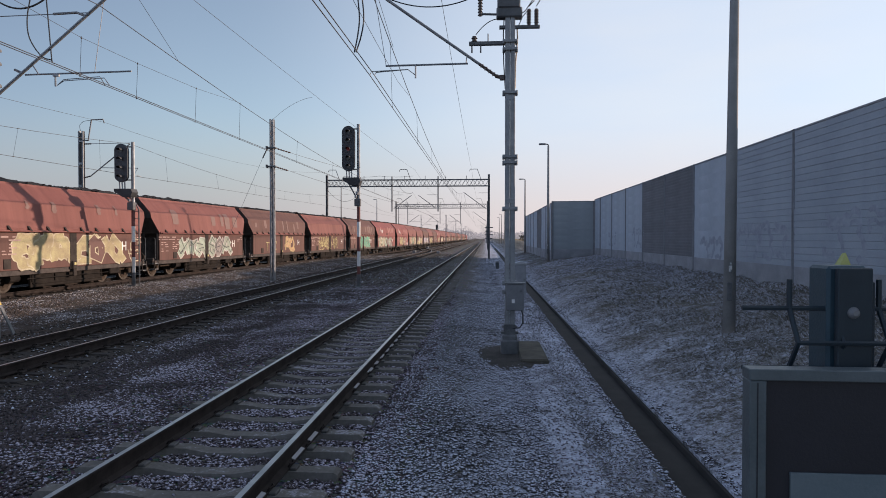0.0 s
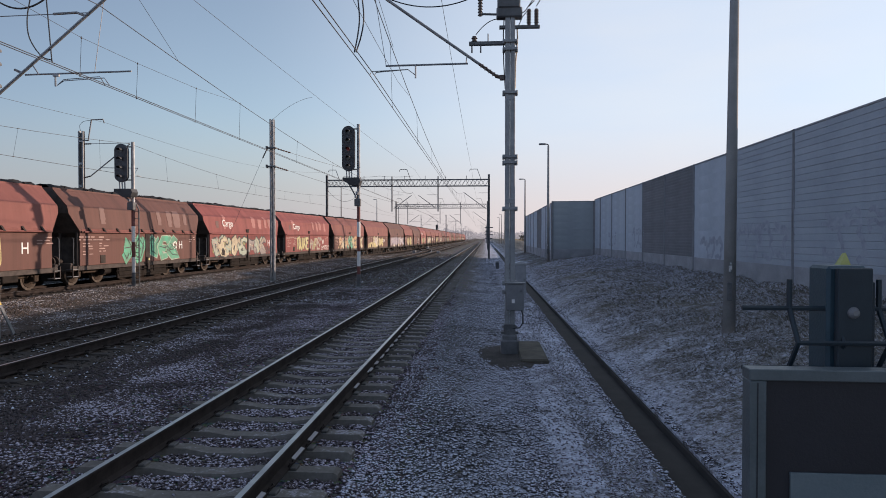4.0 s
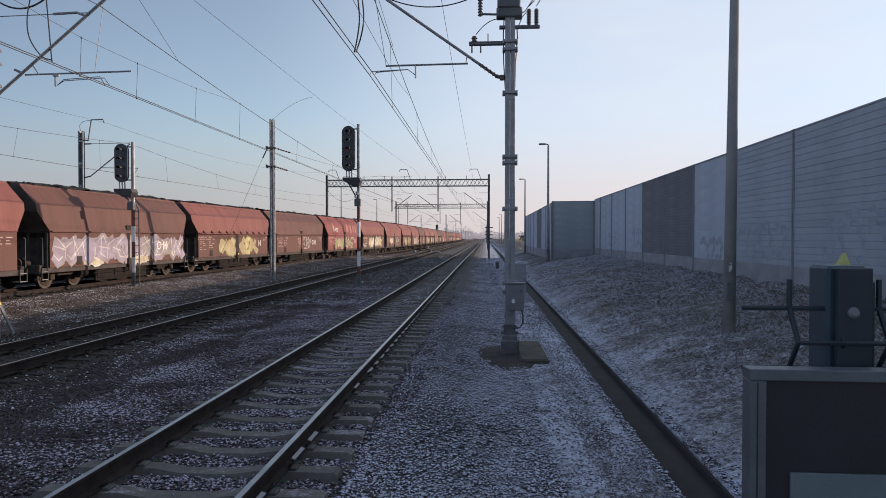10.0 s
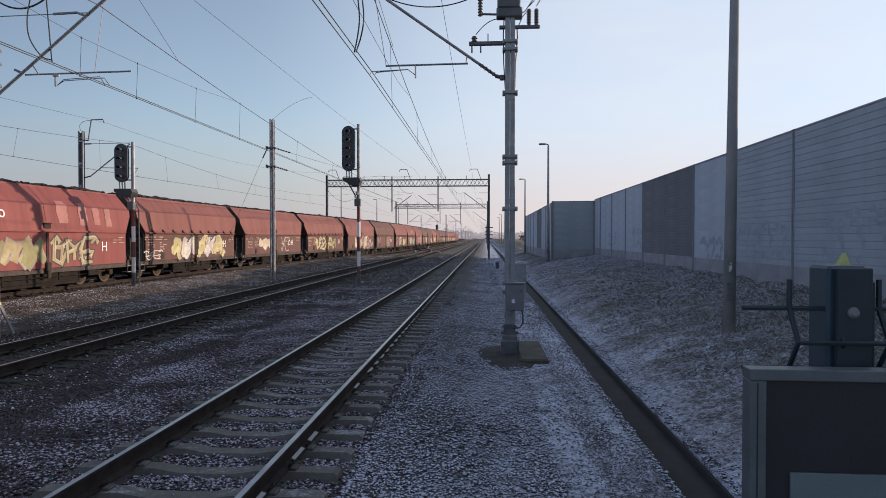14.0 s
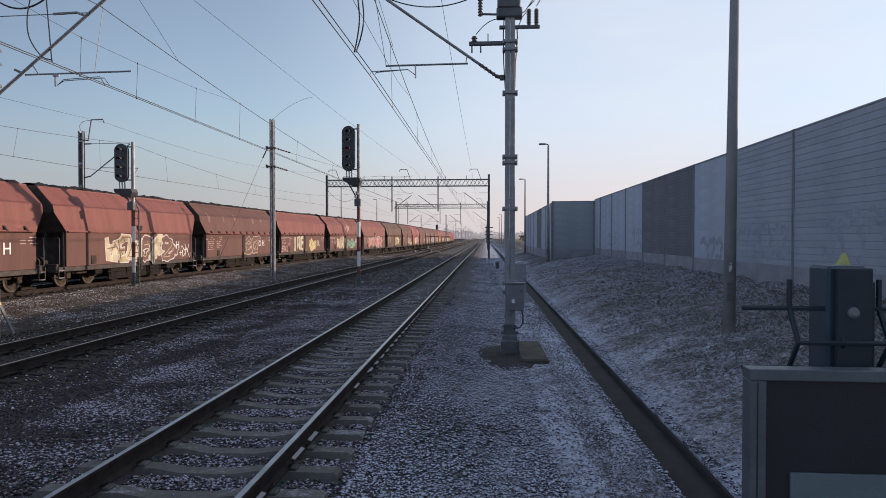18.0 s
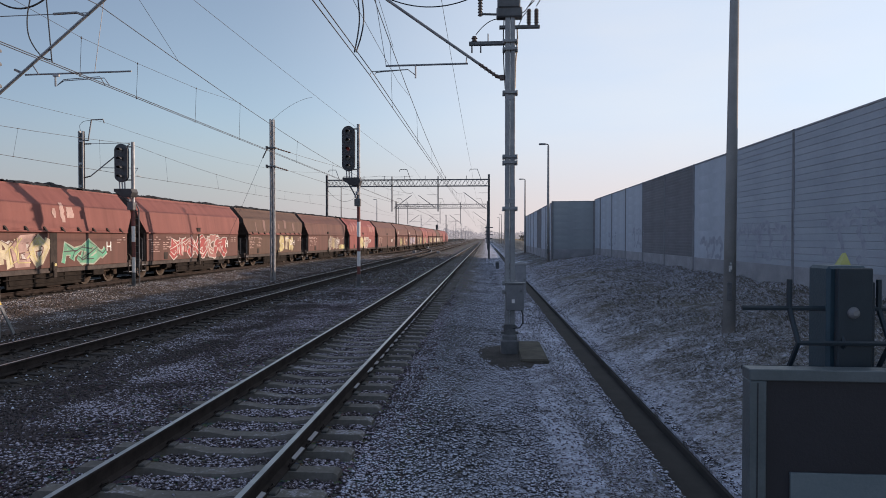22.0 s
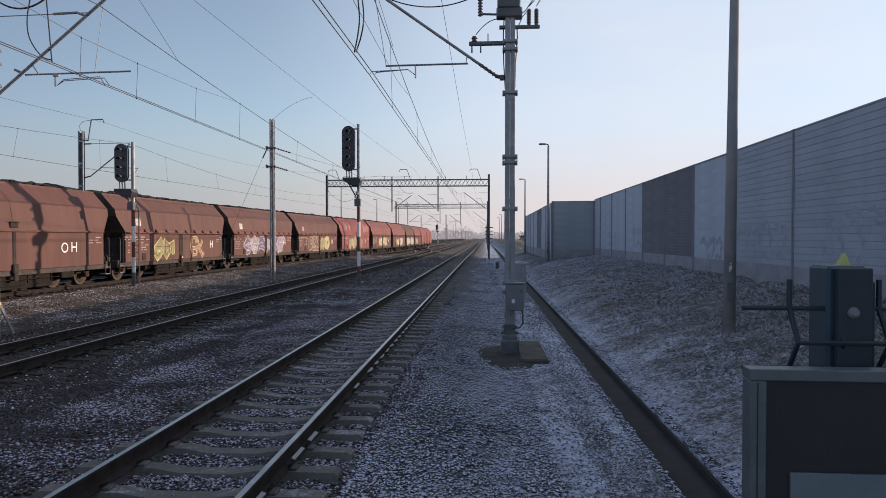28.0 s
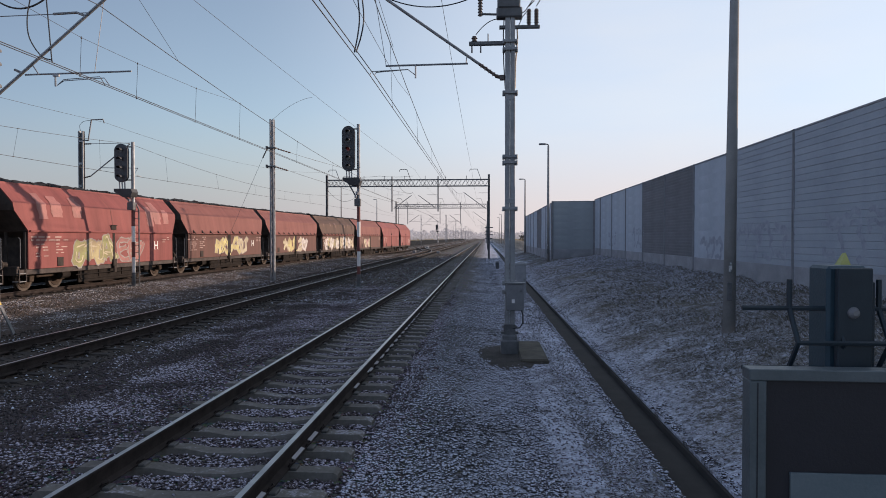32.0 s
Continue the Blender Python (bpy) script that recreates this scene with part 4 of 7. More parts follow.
CON = "taut dark copper contact wire over the track"
MES = "sagging messenger wire above the contact wire"
for dx in (0.0, 0.095):
    wire([(-2.95 + dx, -30, 5.45), (-2.39 + dx, 13.3, 5.41), (-2.62 + dx, 75, 5.45), (-2.5 + dx, 131, 5.45), (-2.7, 190, 5.45), (-2.6, 600, 5.45)], 0.012, "contact_wire", CON)
    wire([(-8.55 + dx, -30, 5.46), (-8.51 + dx, 14.0, 5.46), (-8.53 + dx, 75, 5.46), (-8.4, 131, 5.45), (-8.5, 600, 5.45)], 0.012, "contact_wire", CON)
wire(span((-2.45, -46, 7.4), (-2.45, 13.3, 7.4), 1.6) + span((-2.45, 13.31, 7.4), (-2.5, 75, 7.35), 1.65) + span((-2.5, 75.1, 7.35), (-2.6, 131, 7.3), 1.5) + span((-2.6, 131.1, 7.3), (-2.6, 190, 7.3), 1.5), 0.013, "messenger_wire", MES)
wire(span((-8.47, -46, 7.2), (-8.47, 13.7, 7.15), 1.0) + span((-8.47, 13.8, 7.15), (-8.5, 75, 7.25), 1.06) + span((-8.5, 75.1, 7.35), (-8.5, 131, 7.3), 1.5) + span((-8.5, 131.1, 7.3), (-8.5, 190, 7.3), 1.5), 0.013, "messenger_wire", MES)
# wires over the freight track
SIDE_CONTACT = ((4.8, -19.5), (24.8, -19.1), (34.9, -18.6), (44.2, -17.8), (54.5, -17.2), (76, -15.1))
SIDE_SPANS = ((-9.1, 33.2, -19.0, -18.84, 7.01, 7.04, 0.91), (33.2, 75, -18.84, -15.6, 7.04, 7.2, 1.1))
wire([(x, y, 5.34) for y, x in SIDE_CONTACT] + [(-14.5, 105, 5.45), (-14.3, 131, 5.5), (-14.4, 600, 5.5)], 0.014, "contact_wire", CON)
side_line = []
for y0, y1, x0, x1, z0, z1, sag in SIDE_SPANS:
    side_line += span((x0, y0 + 0.01, z0), (x1, y1, z1), sag)
wire(side_line + span((-15.6, 75.1, 7.2), (-14.5, 131, 7.3), 1.3), 0.013, "messenger_wire", MES)
wire(span((-20.1, -18, 8.45), (-20.25, 33.2, 8.19), 0.64) + span((-20.25, 33.3, 8.19), (-18.2, 75, 9.8), 0.9), 0.010, "feeder_wire", "thin feeder wire beside the freight track")
# cables slung along and from the first gantry
wire(span((-16.6, 74.9, 9.25), (-12.4, 74.9, 9.25), 0.12) + span((-12.3, 74.9, 9.25), (-8.4, 74.9, 9.25), 0.12), 0.02, "feeder_cable", "cable slung along the top of the gantry")
wire(catenary((-18.45, 74.7, 7.6), (-15.2, 74.0, 6.6), 0.75), 0.022, "feeder_cable", "black feeder cable hung in a bow from the gantry leg")
wire(smooth_path([(-10.3, 74.7, 8.8), (-9.9, 74.7, 7.9), (-9.3, 74.7, 7.3), (-8.6, 74.7, 7.2)]), 0.022, "feeder_cable", "black feeder cable hung from the gantry")
# feeder over the middle and tie-off wires
wire(span((-9.9, -25, 10.2), (-9.7, 32, 10.1), 0.2) + span((-9.7, 32.1, 10.1), (-8.2, 75, 9.95), 0.15) + span((-8.2, 75.1, 9.95), (-8.2, 131, 9.95), 1.0), 0.011, "feeder_wire", "feeder wire high over the tracks")
wire(span((-9.85, 36.4, 10.07), (-11.6, 34.7, 8.5), -0.22), 0.011, "jumper_wire", "short jumper wire to the lattice mast")
wire([(-8.47, 5.5, 6.75), (-8.47, 9.5, 6.40), (-8.47, 13.1, 6.25), (-8.47, 15.3, 6.30), (-8.47, 18.5, 6.43), (-8.47, 21.5, 6.68)], 0.006, "stitch_wire", "thin stitch wire below the messenger")
wire([(-8.47, 12.6, 9.2), (-8.47, 17.4, 6.93)], 0.007, "stay_wire", "slanting stay wire that joins the messenger")
wire(span((-10.98, 35.85, 6.84), (-8.55, 44.0, 6.55), 0.05), 0.013, "tie_wire", "wire tied off at the lattice mast")
wire(span((-11.18, 35.95, 5.86), (-9.0, 62.0, 5.5), 0.08), 0.013, "tie_wire", "wire tied off at the lattice mast")
wire([(-12.05, 34.34, 6.36), (-14.5, 33.0, -0.32)], 0.009, "guy_wire", "thin slanting guy wire")
wire(span((-1.2, -20, 9.6), (-1.35, 13.3, 9.55), 0.3) + span((-1.35, 13.4, 9.55), (-1.6, 75, 10.0), 0.3) + span((-1.6, 75.1, 10.0), (-1.6, 131, 10.0), 0.8), 0.011, "feeder_wire", "feeder wire high beside the mast")
wire([(-2.45, 4, 6.7), (-2.45, 12, 6.45), (-2.45, 18, 6.42), (-2.45, 20.6, 6.60)], 0.007, "stitch_wire", "stitch wire below the messenger")
wire([(-2.35, 13.3, 7.45), (-2.42, 16.9, 7.05)], 0.007, "stitch_wire", "stitch wire at the mast")
wire(catenary((-2.0, 13.3, 6.98), (-0.18, 13.3, 7.0), 0.20), 0.016, "feeder_cable", "thick black feeder cable hung in a bow")
for dx in (0.0, 0.08):
    wire(smooth_path([(-2.36 + dx, 11.7, 7.1), (-2.33 + dx, 11.7, 6.5), (-2.295 + dx, 11.7, 6.05), (-2.33 + dx * 0.8, 11.7, 5.72), (-2.39 + dx * 0.4, 11.7, 5.43)]), 0.018, "feeder_cable", "thick black cable dropped to the contact wire")


def dropper(low, top):
    """A thin hanger with a clamp at each end."""
    g = Geo().tube([low, top], 0.005, 5)
    for p in (low, top):
        g.box(p, (0.022, 0.035, 0.05), 0.006)
    ob = new("dropper", g.mesh("dropper", WIRE))
    tagged(ob, "thin clamped dropper between messenger and contact wire", "overhead wire", "overhead line")


def droppers(low_x, top_x, y0, y1, step, top, low):
    y = y0
    while y < y1:
        dropper((low_x(y), y, low), (top_x(y), y, top(y)))
        y += step


droppers(lambda y: -2.39 - 0.0037 * (y - 13.3), lambda y: -2.45 - 0.0008 * (y - 13.3), 16.6, 72, 6.5, lambda y: 7.4 - 0.0008 * (y - 13.3) - 1.65 * 4 * (y - 13.3) / 61.7 * (1 - (y - 13.3) / 61.7), 5.42)
droppers(lambda y: -8.51, lambda y: -8.47, 21.9, 72, 6.8, lambda y: 7.17 - 1.06 * 4 * (y - 14) / 61 * (1 - (y - 14) / 61), 5.46)
for y, top in ((13.1, 6.25), (15.3, 6.30), (18.5, 6.43)):
    dropper((-8.51, y, 5.46), (-8.47, y, top))
for y in (14.0, 19.5, 25.0, 30.5, 36.5, 42.5, 48.5, 54.5, 60.5):
    y0, y1, x0, x1, z0, z1, sag = SIDE_SPANS[0] if y < 33.2 else SIDE_SPANS[1]
    u = (y - y0) / (y1 - y0)
    dropper((float(np.interp(y, *zip(*SIDE_CONTACT))), y, 5.34), (x0 + (x1 - x0) * u, y, z0 + (z1 - z0) * u - sag * 4 * u * (1 - u)))

# ---- fence and sign close to the lens ----
FENCE_BLUE = worn("blue_green_paint", (0.015, 0.044, 0.064), (0.023, 0.058, 0.080), 0.55, 0.1, 20, 400)
FENCE_DARK = worn("dark_blue_paint", (0.010, 0.022, 0.032), (0.016, 0.031, 0.043), 0.55, 0.1, 20, 400)
SIGN_FRAME = worn("aluminium_frame", (0.075, 0.098, 0.108), (0.11, 0.135, 0.148), 0.5, 0.3, 15, 300)
SIGN_FACE = worn("dark_sign_face", (0.0095, 0.0100, 0.0160), (0.0135, 0.0142, 0.0215), 0.5, 0, 12, 300)
SIGN_WHITE = worn("pale_sign_panel", (0.10, 0.137, 0.155), (0.13, 0.167, 0.185), 0.4, 0, 12, 300)
CAP_YELLOW = worn("yellow_plastic", (0.32, 0.33, 0.10), (0.42, 0.43, 0.14), 0.5, 0, 20, 300)
FENCE_Y, PLATFORM_Z = 0.69, 0.55


def fence():
    t = thing("mesh_fence", pose(0, FENCE_Y, 0), "blue-green welded wire mesh fence with a square post", "fence")
    w = 0.0027
    for x in [0.3145 + 0.0445 * i for i in range(40)]:
        pts = [(x, 0, 2.007), (x, 0, 1.977), (x + 0.002, -0.016, 1.9434), (x, 0, 1.915)]
        for z in (1.5, 1.1, 0.75):
            pts += [(x, 0, z + 0.03), (x, -0.016, z), (x, 0, z - 0.03)]
        part("mesh_wire", Geo().tube(pts + [(x, 0, PLATFORM_Z + 0.05)], w, 6), FENCE_DARK, t)
    for z, y in ((1.977, 0.0), (1.9434, -0.016), (1.915, 0.0), (1.72, 0), (1.53, 0), (1.5, -0.016), (1.47, 0), (1.3, 0), (1.13, 0), (1.1, -0.016), (1.07, 0), (0.9, 0), (0.78, 0), (0.72, 0), (0.62, 0)):
        part("mesh_wire", Geo().tube([(0.267 if y == 0 else 0.3165, y, z), (2.1, y, z)], w, 6), FENCE_DARK, t)
    for x in (0.3695, 1.9):
        post = part("post", Geo().box((x, 0.014, (2.021 + PLATFORM_Z) / 2), (0.040, 0.04, 2.021 - PLATFORM_Z), 0.003), FENCE_BLUE, t, "square blue-green fence post")
        part("clamp_plate", Geo().box((x + 0.003, -0.011, 1.9612), (0.034, 0.008, 0.116), 0.001).box((x + 0.0225, 0.0, 1.955), (0.005, 0.02, 0.10), 0.001), FENCE_DARK, post)
        part("bolt", Geo().tube([(x + 0.001, -0.015, 1.974), (x + 0.001, -0.0165, 1.974)], 0.0062, 16, r1=0.0056).tube([(x + 0.001, -0.0165, 1.974), (x + 0.001, -0.0195, 1.974)], 0.0056, 16, r1=0.0026), LAMP_GREY, post, "bright bolt head")
        part("cap", Geo().add([(x + 0.010, 0.03, 2.018), (x + 0.0235, 0.03, 2.018), (x + 0.0235, 0.042, 2.018), (x + 0.010, 0.042, 2.018), (x + 0.0190, 0.034, 2.034), (x + 0.0175, 0.038, 2.033)], [(0, 1, 4), (1, 2, 5, 4), (2, 3, 5), (3, 0, 4, 5), (3, 2, 1, 0)]), CAP_YELLOW, post, "broken yellow plastic cap")


fence()


def sign():
    t = thing("notice_board", pose(0.2555, FENCE_Y - 0.04, 1.9229, 0, 0, -1.2), "dark notice board in a grey metal frame hung on the fence", "sign")
    W, H = 0.60, 0.85
    part("backing", Geo().box((W / 2, 0.003, -H / 2 - 0.002), (W - 0.004, 0.013, H - 0.004), 0.001), SIGN_FACE, t)
    for c, s in (((0.0083, 0, -H / 2 + 0.0025), (0.016, 0.0192, H - 0.0275)), ((W - 0.0083, 0, -H / 2 + 0.0025), (0.016, 0.0192, H - 0.0275)), ((W / 2, 0, -0.0055), (W, 0.02, 0.011)), ((W / 2, 0, -H + 0.008), (W, 0.02, 0.016))):
        part("frame_bar", Geo().box(c, s, 0.0008), SIGN_FRAME, t)
    part("frame_groove", Geo().box((0.0078, -0.0097, -H / 2 + 0.002), (0.0010, 0.0006, H - 0.03)), SIGN_FACE, t)
    part("white_panel", Geo().box((0.0405 + 0.26, -0.0045, -0.1010 - 0.17), (0.52, 0.003, 0.34), 0.0005), SIGN_WHITE, t, "pale blank panel")


sign()


def platform():
    t = thing("platform", pose(0, 0, 0), "concrete platform end with edge slabs", "platform", kind="structure")
    part("slab", Geo().box((2.2, -20, PLATFORM_Z - 0.4), (6.4, 41.3, 0.8), 0.03), CONCRETE, t)


platform()

# ---- freight train ----
LENGTH, SPEED, FIRST_GAP = {"A": 12.80, "B": 12.36}, 10.91, 31.85


def wagon_paint(name, c0, c1, stain):
    """Sun-bleached wagon paint with run-down streaks, dust and rust."""
    mat, nt, b = node_mat(name)
    v = obj_vec(nt)
    rnd = nt.nodes.new("ShaderNodeObjectInfo").outputs["Random"]
    mp = nt.nodes.new("ShaderNodeMapping")
    mp.inputs["Scale"].default_value = (1.0, 2.4, 0.22)
    nt.links.new(v, mp.inputs["Vector"])
    off = nt.nodes.new("ShaderNodeCombineXYZ")
    nt.links.new(calc(nt, "MULTIPLY", rnd, 37.0), off.inputs["Y"])
    nt.links.new(off.outputs[0], mp.inputs["Location"])
    streak, patch, grain = noise_node(nt, 1.6, 5, 0.65, mp.outputs[0]), noise_node(nt, 0.55, 4, 0.6, mp.outputs[0]), noise_node(nt, 30, 4, 0.6, v)
    f = calc(nt, "ADD", calc(nt, "MULTIPLY", patch, 0.5), calc(nt, "ADD", calc(nt, "MULTIPLY", streak, 0.35), calc(nt, "MULTIPLY", grain, 0.15)))
    col = ramp(nt, f, (0.38, c0), (0.62, c1))
    rust = ramp(nt, calc(nt, "ADD", calc(nt, "MULTIPLY", streak, 0.6), calc(nt, "MULTIPLY", grain, 0.4)), (0.56, 0.0), (0.70, 1.0))
    col = mix(nt, calc(nt, "MULTIPLY", rust, 0.75), col, stain)
    nt.links.new(col, b.inputs["Base Color"])
    b.inputs["Roughness"].default_value = 0.72
    b.inputs["Specular IOR Level"].default_value = 0.3
    bump(nt, b, grain, 0.2, 0.004)
    return mat


PAINT = {
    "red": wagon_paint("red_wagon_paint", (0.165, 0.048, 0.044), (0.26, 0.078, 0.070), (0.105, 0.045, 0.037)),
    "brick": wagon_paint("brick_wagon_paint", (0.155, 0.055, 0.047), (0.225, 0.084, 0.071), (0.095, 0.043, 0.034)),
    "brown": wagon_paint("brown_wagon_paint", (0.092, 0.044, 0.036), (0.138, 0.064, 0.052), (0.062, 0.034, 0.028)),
    "olive": wagon_paint("olive_wagon_paint", (0.075, 0.044, 0.033), (0.115, 0.066, 0.048), (0.048, 0.030, 0.022)),
}
SOOT = worn("sooty_steel", (0.030, 0.026, 0.025), (0.060, 0.050, 0.044), 0.85, 0.0, 3, 40)
BOGIE_MAT = worn("rusty_bogie", (0.026, 0.020, 0.017), (0.074, 0.056, 0.043), 0.8, 0.1, 4, 40)
CHUTE_FILL_BLACK = worn("chute_fill_black", (0.013, 0.011, 0.010), (0.030, 0.025, 0.022), 0.9, 0, 3, 40)
# shade on the wagon ends and frame is put into this sooty black
END_BLACK = worn("shade_soot_black", (0.055, 0.048, 0.046), (0.10, 0.085, 0.078), 0.9, 0, 3, 40)
COAL = worn("coal", (0.018, 0.017, 0.018), (0.045, 0.042, 0.042), 0.7, 0, 8, 50, 0.14, 0.6, 0.02)
TYRE = worn("wheel_tread", (0.045, 0.037, 0.032), (0.10, 0.083, 0.07), 0.6, 0.3, 6, 60)
for dull in (SOOT, BOGIE_MAT, CHUTE_FILL_BLACK, END_BLACK, COAL, TYRE):
    dull.node_tree.nodes["Principled BSDF"].inputs["Specular IOR Level"].default_value = 0.12
SPRAY = {}
for key, c in dict(white=(0.72, 0.70, 0.66), cream=(0.62, 0.56, 0.38), yellow=(0.64, 0.57, 0.24), khaki=(0.47, 0.41, 0.21), mint=(0.40, 0.50, 0.40), green=(0.08, 0.46, 0.29), lime=(0.30, 0.31, 0.12),
                   lilac=(0.36, 0.33, 0.42), blue=(0.11, 0.11, 0.23), orange=(0.58, 0.32, 0.15), crimson=(0.42, 0.05, 0.05), black=(0.03, 0.028, 0.028), pink=(0.56, 0.30, 0.28), rose=(0.50, 0.34, 0.30), grey=(0.33, 0.31, 0.29), brown=(0.13, 0.055, 0.045), dusty=(0.20, 0.11, 0.095), olive=(0.16, 0.13, 0.07), faded=(0.41, 0.16, 0.14)).items():
    SPRAY[key] = worn("spray_" + key, tuple(v * 0.42 + w * 0.42 for v, w in zip(c, (0.16, 0.075, 0.062))), tuple(v * 0.88 for v in c), 0.65, 0, 1.9, 25, 0.11, 0.1) if key != "black" else BLACK

HALVES = {"A": 5.49, "B": 5.27}
SILL_Z, LEDGE_Z, BEND_Z, TOP_Z, FACE = 0.86, 2.27, 3.36, 4.14, 1.5


def hull(rows):
    """The hopper's skin: rows of (half width, half length, height)."""
    g = Geo()
    for w, l, z in rows:
        g.v += [(w, -l, z), (w, l, z), (-w, l, z), (-w, -l, z)]
    n = len(rows)
    for i in range(n - 1):
        for j in range(4):
            g.f.append((i * 4 + j, i * 4 + (j + 1) % 4, i * 4 + 4 + (j + 1) % 4, i * 4 + 4 + j))
            g.m.append(0)
    return g


def wagon_meshes(HALF):
    k = {}
    g = Geo()
    # lower side walls stand on the sill
    for s in (-1, 1):
        g.box((s * (FACE - 0.03), 0, (SILL_Z + LEDGE_Z) / 2), (0.06, 2 * HALF, LEDGE_Z - SILL_Z), 0.01)
    g.box((0, 0, 1.75), (2.7, 2 * HALF - 2.4, 1.0))
    k["side"] = g.mesh("side_wall", PAINT["brick"])
    g = hull(((FACE, HALF, LEDGE_Z), (FACE + 0.01, HALF + 0.02, LEDGE_Z + 0.06), (FACE - 0.115, HALF + 0.55, 3.06), (FACE - 0.145, HALF + 0.57, BEND_Z - 0.08), (FACE - 0.16, HALF + 0.57, BEND_Z), (FACE - 0.78, HALF + 0.57, TOP_Z - 0.08), (FACE - 0.80, HALF + 0.57, TOP_Z), (FACE - 0.86, HALF + 0.50, TOP_Z), (FACE - 0.86, HALF + 0.50, TOP_Z - 0.5)))
    k["upper"] = g.mesh("upper_hopper", PAINT["brick"])
    g = Geo()
    for s in (-1, 1):
        g.box((s * (FACE + 0.03), 0, LEDGE_Z + 0.03), (0.09, 2 * HALF - 0.1, 0.07), 0.012)
    k["ledge"] = g.mesh("ledge", PAINT["brick"])
    g = Geo()
    for s in (-1, 1):
        g.tube([(s * (FACE + 0.10), -HALF + 0.15, LEDGE_Z + 0.02), (s * (FACE + 0.10), HALF - 0.15, LEDGE_Z + 0.02)], 0.035, 6)
        g.box((s * (FACE - 0.02), 0, LEDGE_Z + 0.09), (0.06, 2 * HALF - 0.2, 0.11), 0.01)
    k["rail"] = g.mesh("hand_rail", PAINT["brick"])
    k["bracket"] = Geo().add([(FACE, -0.05, LEDGE_Z + 0.02), (FACE, 0.05, LEDGE_Z + 0.02), (FACE + 0.15, 0.05, LEDGE_Z + 0.02), (FACE + 0.15, -0.05, LEDGE_Z + 0.02), (FACE, -0.05, LEDGE_Z + 0.22), (FACE, 0.05, LEDGE_Z + 0.22)],
                             [(0, 1, 2, 3), (0, 3, 4), (1, 5, 2), (3, 2, 5, 4), (0, 4, 5, 1)]).mesh("bracket", SOOT)
    # sole bars and underframe
    g = Geo()
    for s in (-1, 1):
        g.box((s * (FACE - 0.12), 0, SILL_Z - 0.10), (0.16, 2 * HALF + 0.8, 0.20), 0.015)
    g.box((0, 0, SILL_Z - 0.12), (0.5, 2 * HALF + 0.6, 0.3))
    for s in (-1, 1):
        g.box((0, s * (HALF + 0.40), SILL_Z - 0.05), (2.8, 0.16, 0.34), 0.02)
    k["frame"] = g.mesh("underframe", END_BLACK)
    g = Geo()
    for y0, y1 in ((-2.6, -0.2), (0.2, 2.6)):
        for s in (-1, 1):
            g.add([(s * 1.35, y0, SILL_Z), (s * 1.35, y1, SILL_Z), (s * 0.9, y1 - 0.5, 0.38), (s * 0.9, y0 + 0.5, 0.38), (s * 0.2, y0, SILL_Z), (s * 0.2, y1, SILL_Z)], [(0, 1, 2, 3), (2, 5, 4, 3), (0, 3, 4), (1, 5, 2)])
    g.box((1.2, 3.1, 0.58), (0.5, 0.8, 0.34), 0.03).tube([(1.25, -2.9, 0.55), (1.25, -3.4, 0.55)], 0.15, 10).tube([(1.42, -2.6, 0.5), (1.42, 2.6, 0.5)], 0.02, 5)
    # side boxes and keel added as dark fill, standing in for the underside shade
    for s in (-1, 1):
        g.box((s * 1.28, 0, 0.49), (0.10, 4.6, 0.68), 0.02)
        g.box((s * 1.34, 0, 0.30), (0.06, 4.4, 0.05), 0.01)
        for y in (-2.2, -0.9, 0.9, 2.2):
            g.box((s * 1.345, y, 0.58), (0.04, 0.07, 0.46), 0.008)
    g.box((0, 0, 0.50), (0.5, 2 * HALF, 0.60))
    k["chute"] = g.mesh("discharge_chute", CHUTE_FILL_BLACK)
    # sloped dark end wall with its platform posts
    g = Geo()
    g.add([(1.42, 0.0, LEDGE_Z), (-1.42, 0.0, LEDGE_Z), (-1.2, 1.9, SILL_Z), (1.2, 1.9, SILL_Z)], [(0, 1, 2, 3)])
    for x in (-1.38, 1.38):
        g.box((x, -0.02, 1.56), (0.09, 0.10, 1.44), 0.01)
        g.beam((x, -0.02, 1.0), (x, 0.9, 2.2), 0.05, 0.05)
    for x in (-0.6, 0.6):
        g.box((x, 0.0, 1.56), (0.08, 0.10, 1.44), 0.01)
    g.add([(1.498, -0.05, 2.25), (-1.498, -0.05, 2.25), (-1.38, -0.60, 3.06), (-1.345, -0.615, 3.28), (-0.70, -0.615, 4.08), (0.70, -0.615, 4.08), (1.345, -0.615, 3.28), (1.38, -0.60, 3.06)], [(0, 1, 2, 7), (2, 3, 6, 7), (3, 4, 5, 6)])
    # the tall inner plate is added to keep the gap between wagons dark
    g.box((0, -0.06, 2.38), (2.9, 0.10, 0.12)).box((0, 0.30, 1.56), (2.86, 0.04, 1.42))
    k["end"] = g.mesh("end_wall", END_BLACK)
    g = Geo()
    # treads paler than the step sides: sunlight on them is put into the colour
    for z in (0.42, 0.72):
        g.box((1.36, 0, z), (0.30, 0.36, 0.035), 0.006, m=1)
    g.box((1.50, -0.18, 0.64), (0.03, 0.03, 0.5)).box((1.50, 0.18, 0.64), (0.03, 0.03, 0.5))
    k["step"] = g.mesh("step", [END_BLACK, LAMP_GREY])
    k["grab"] = Geo().tube([(1.48, 0, 0.9), (1.55, 0, 0.95), (1.55, 0, 2.0), (1.48, 0, 2.05)], 0.014, 5).mesh("grab_rail", LAMP_GREY)
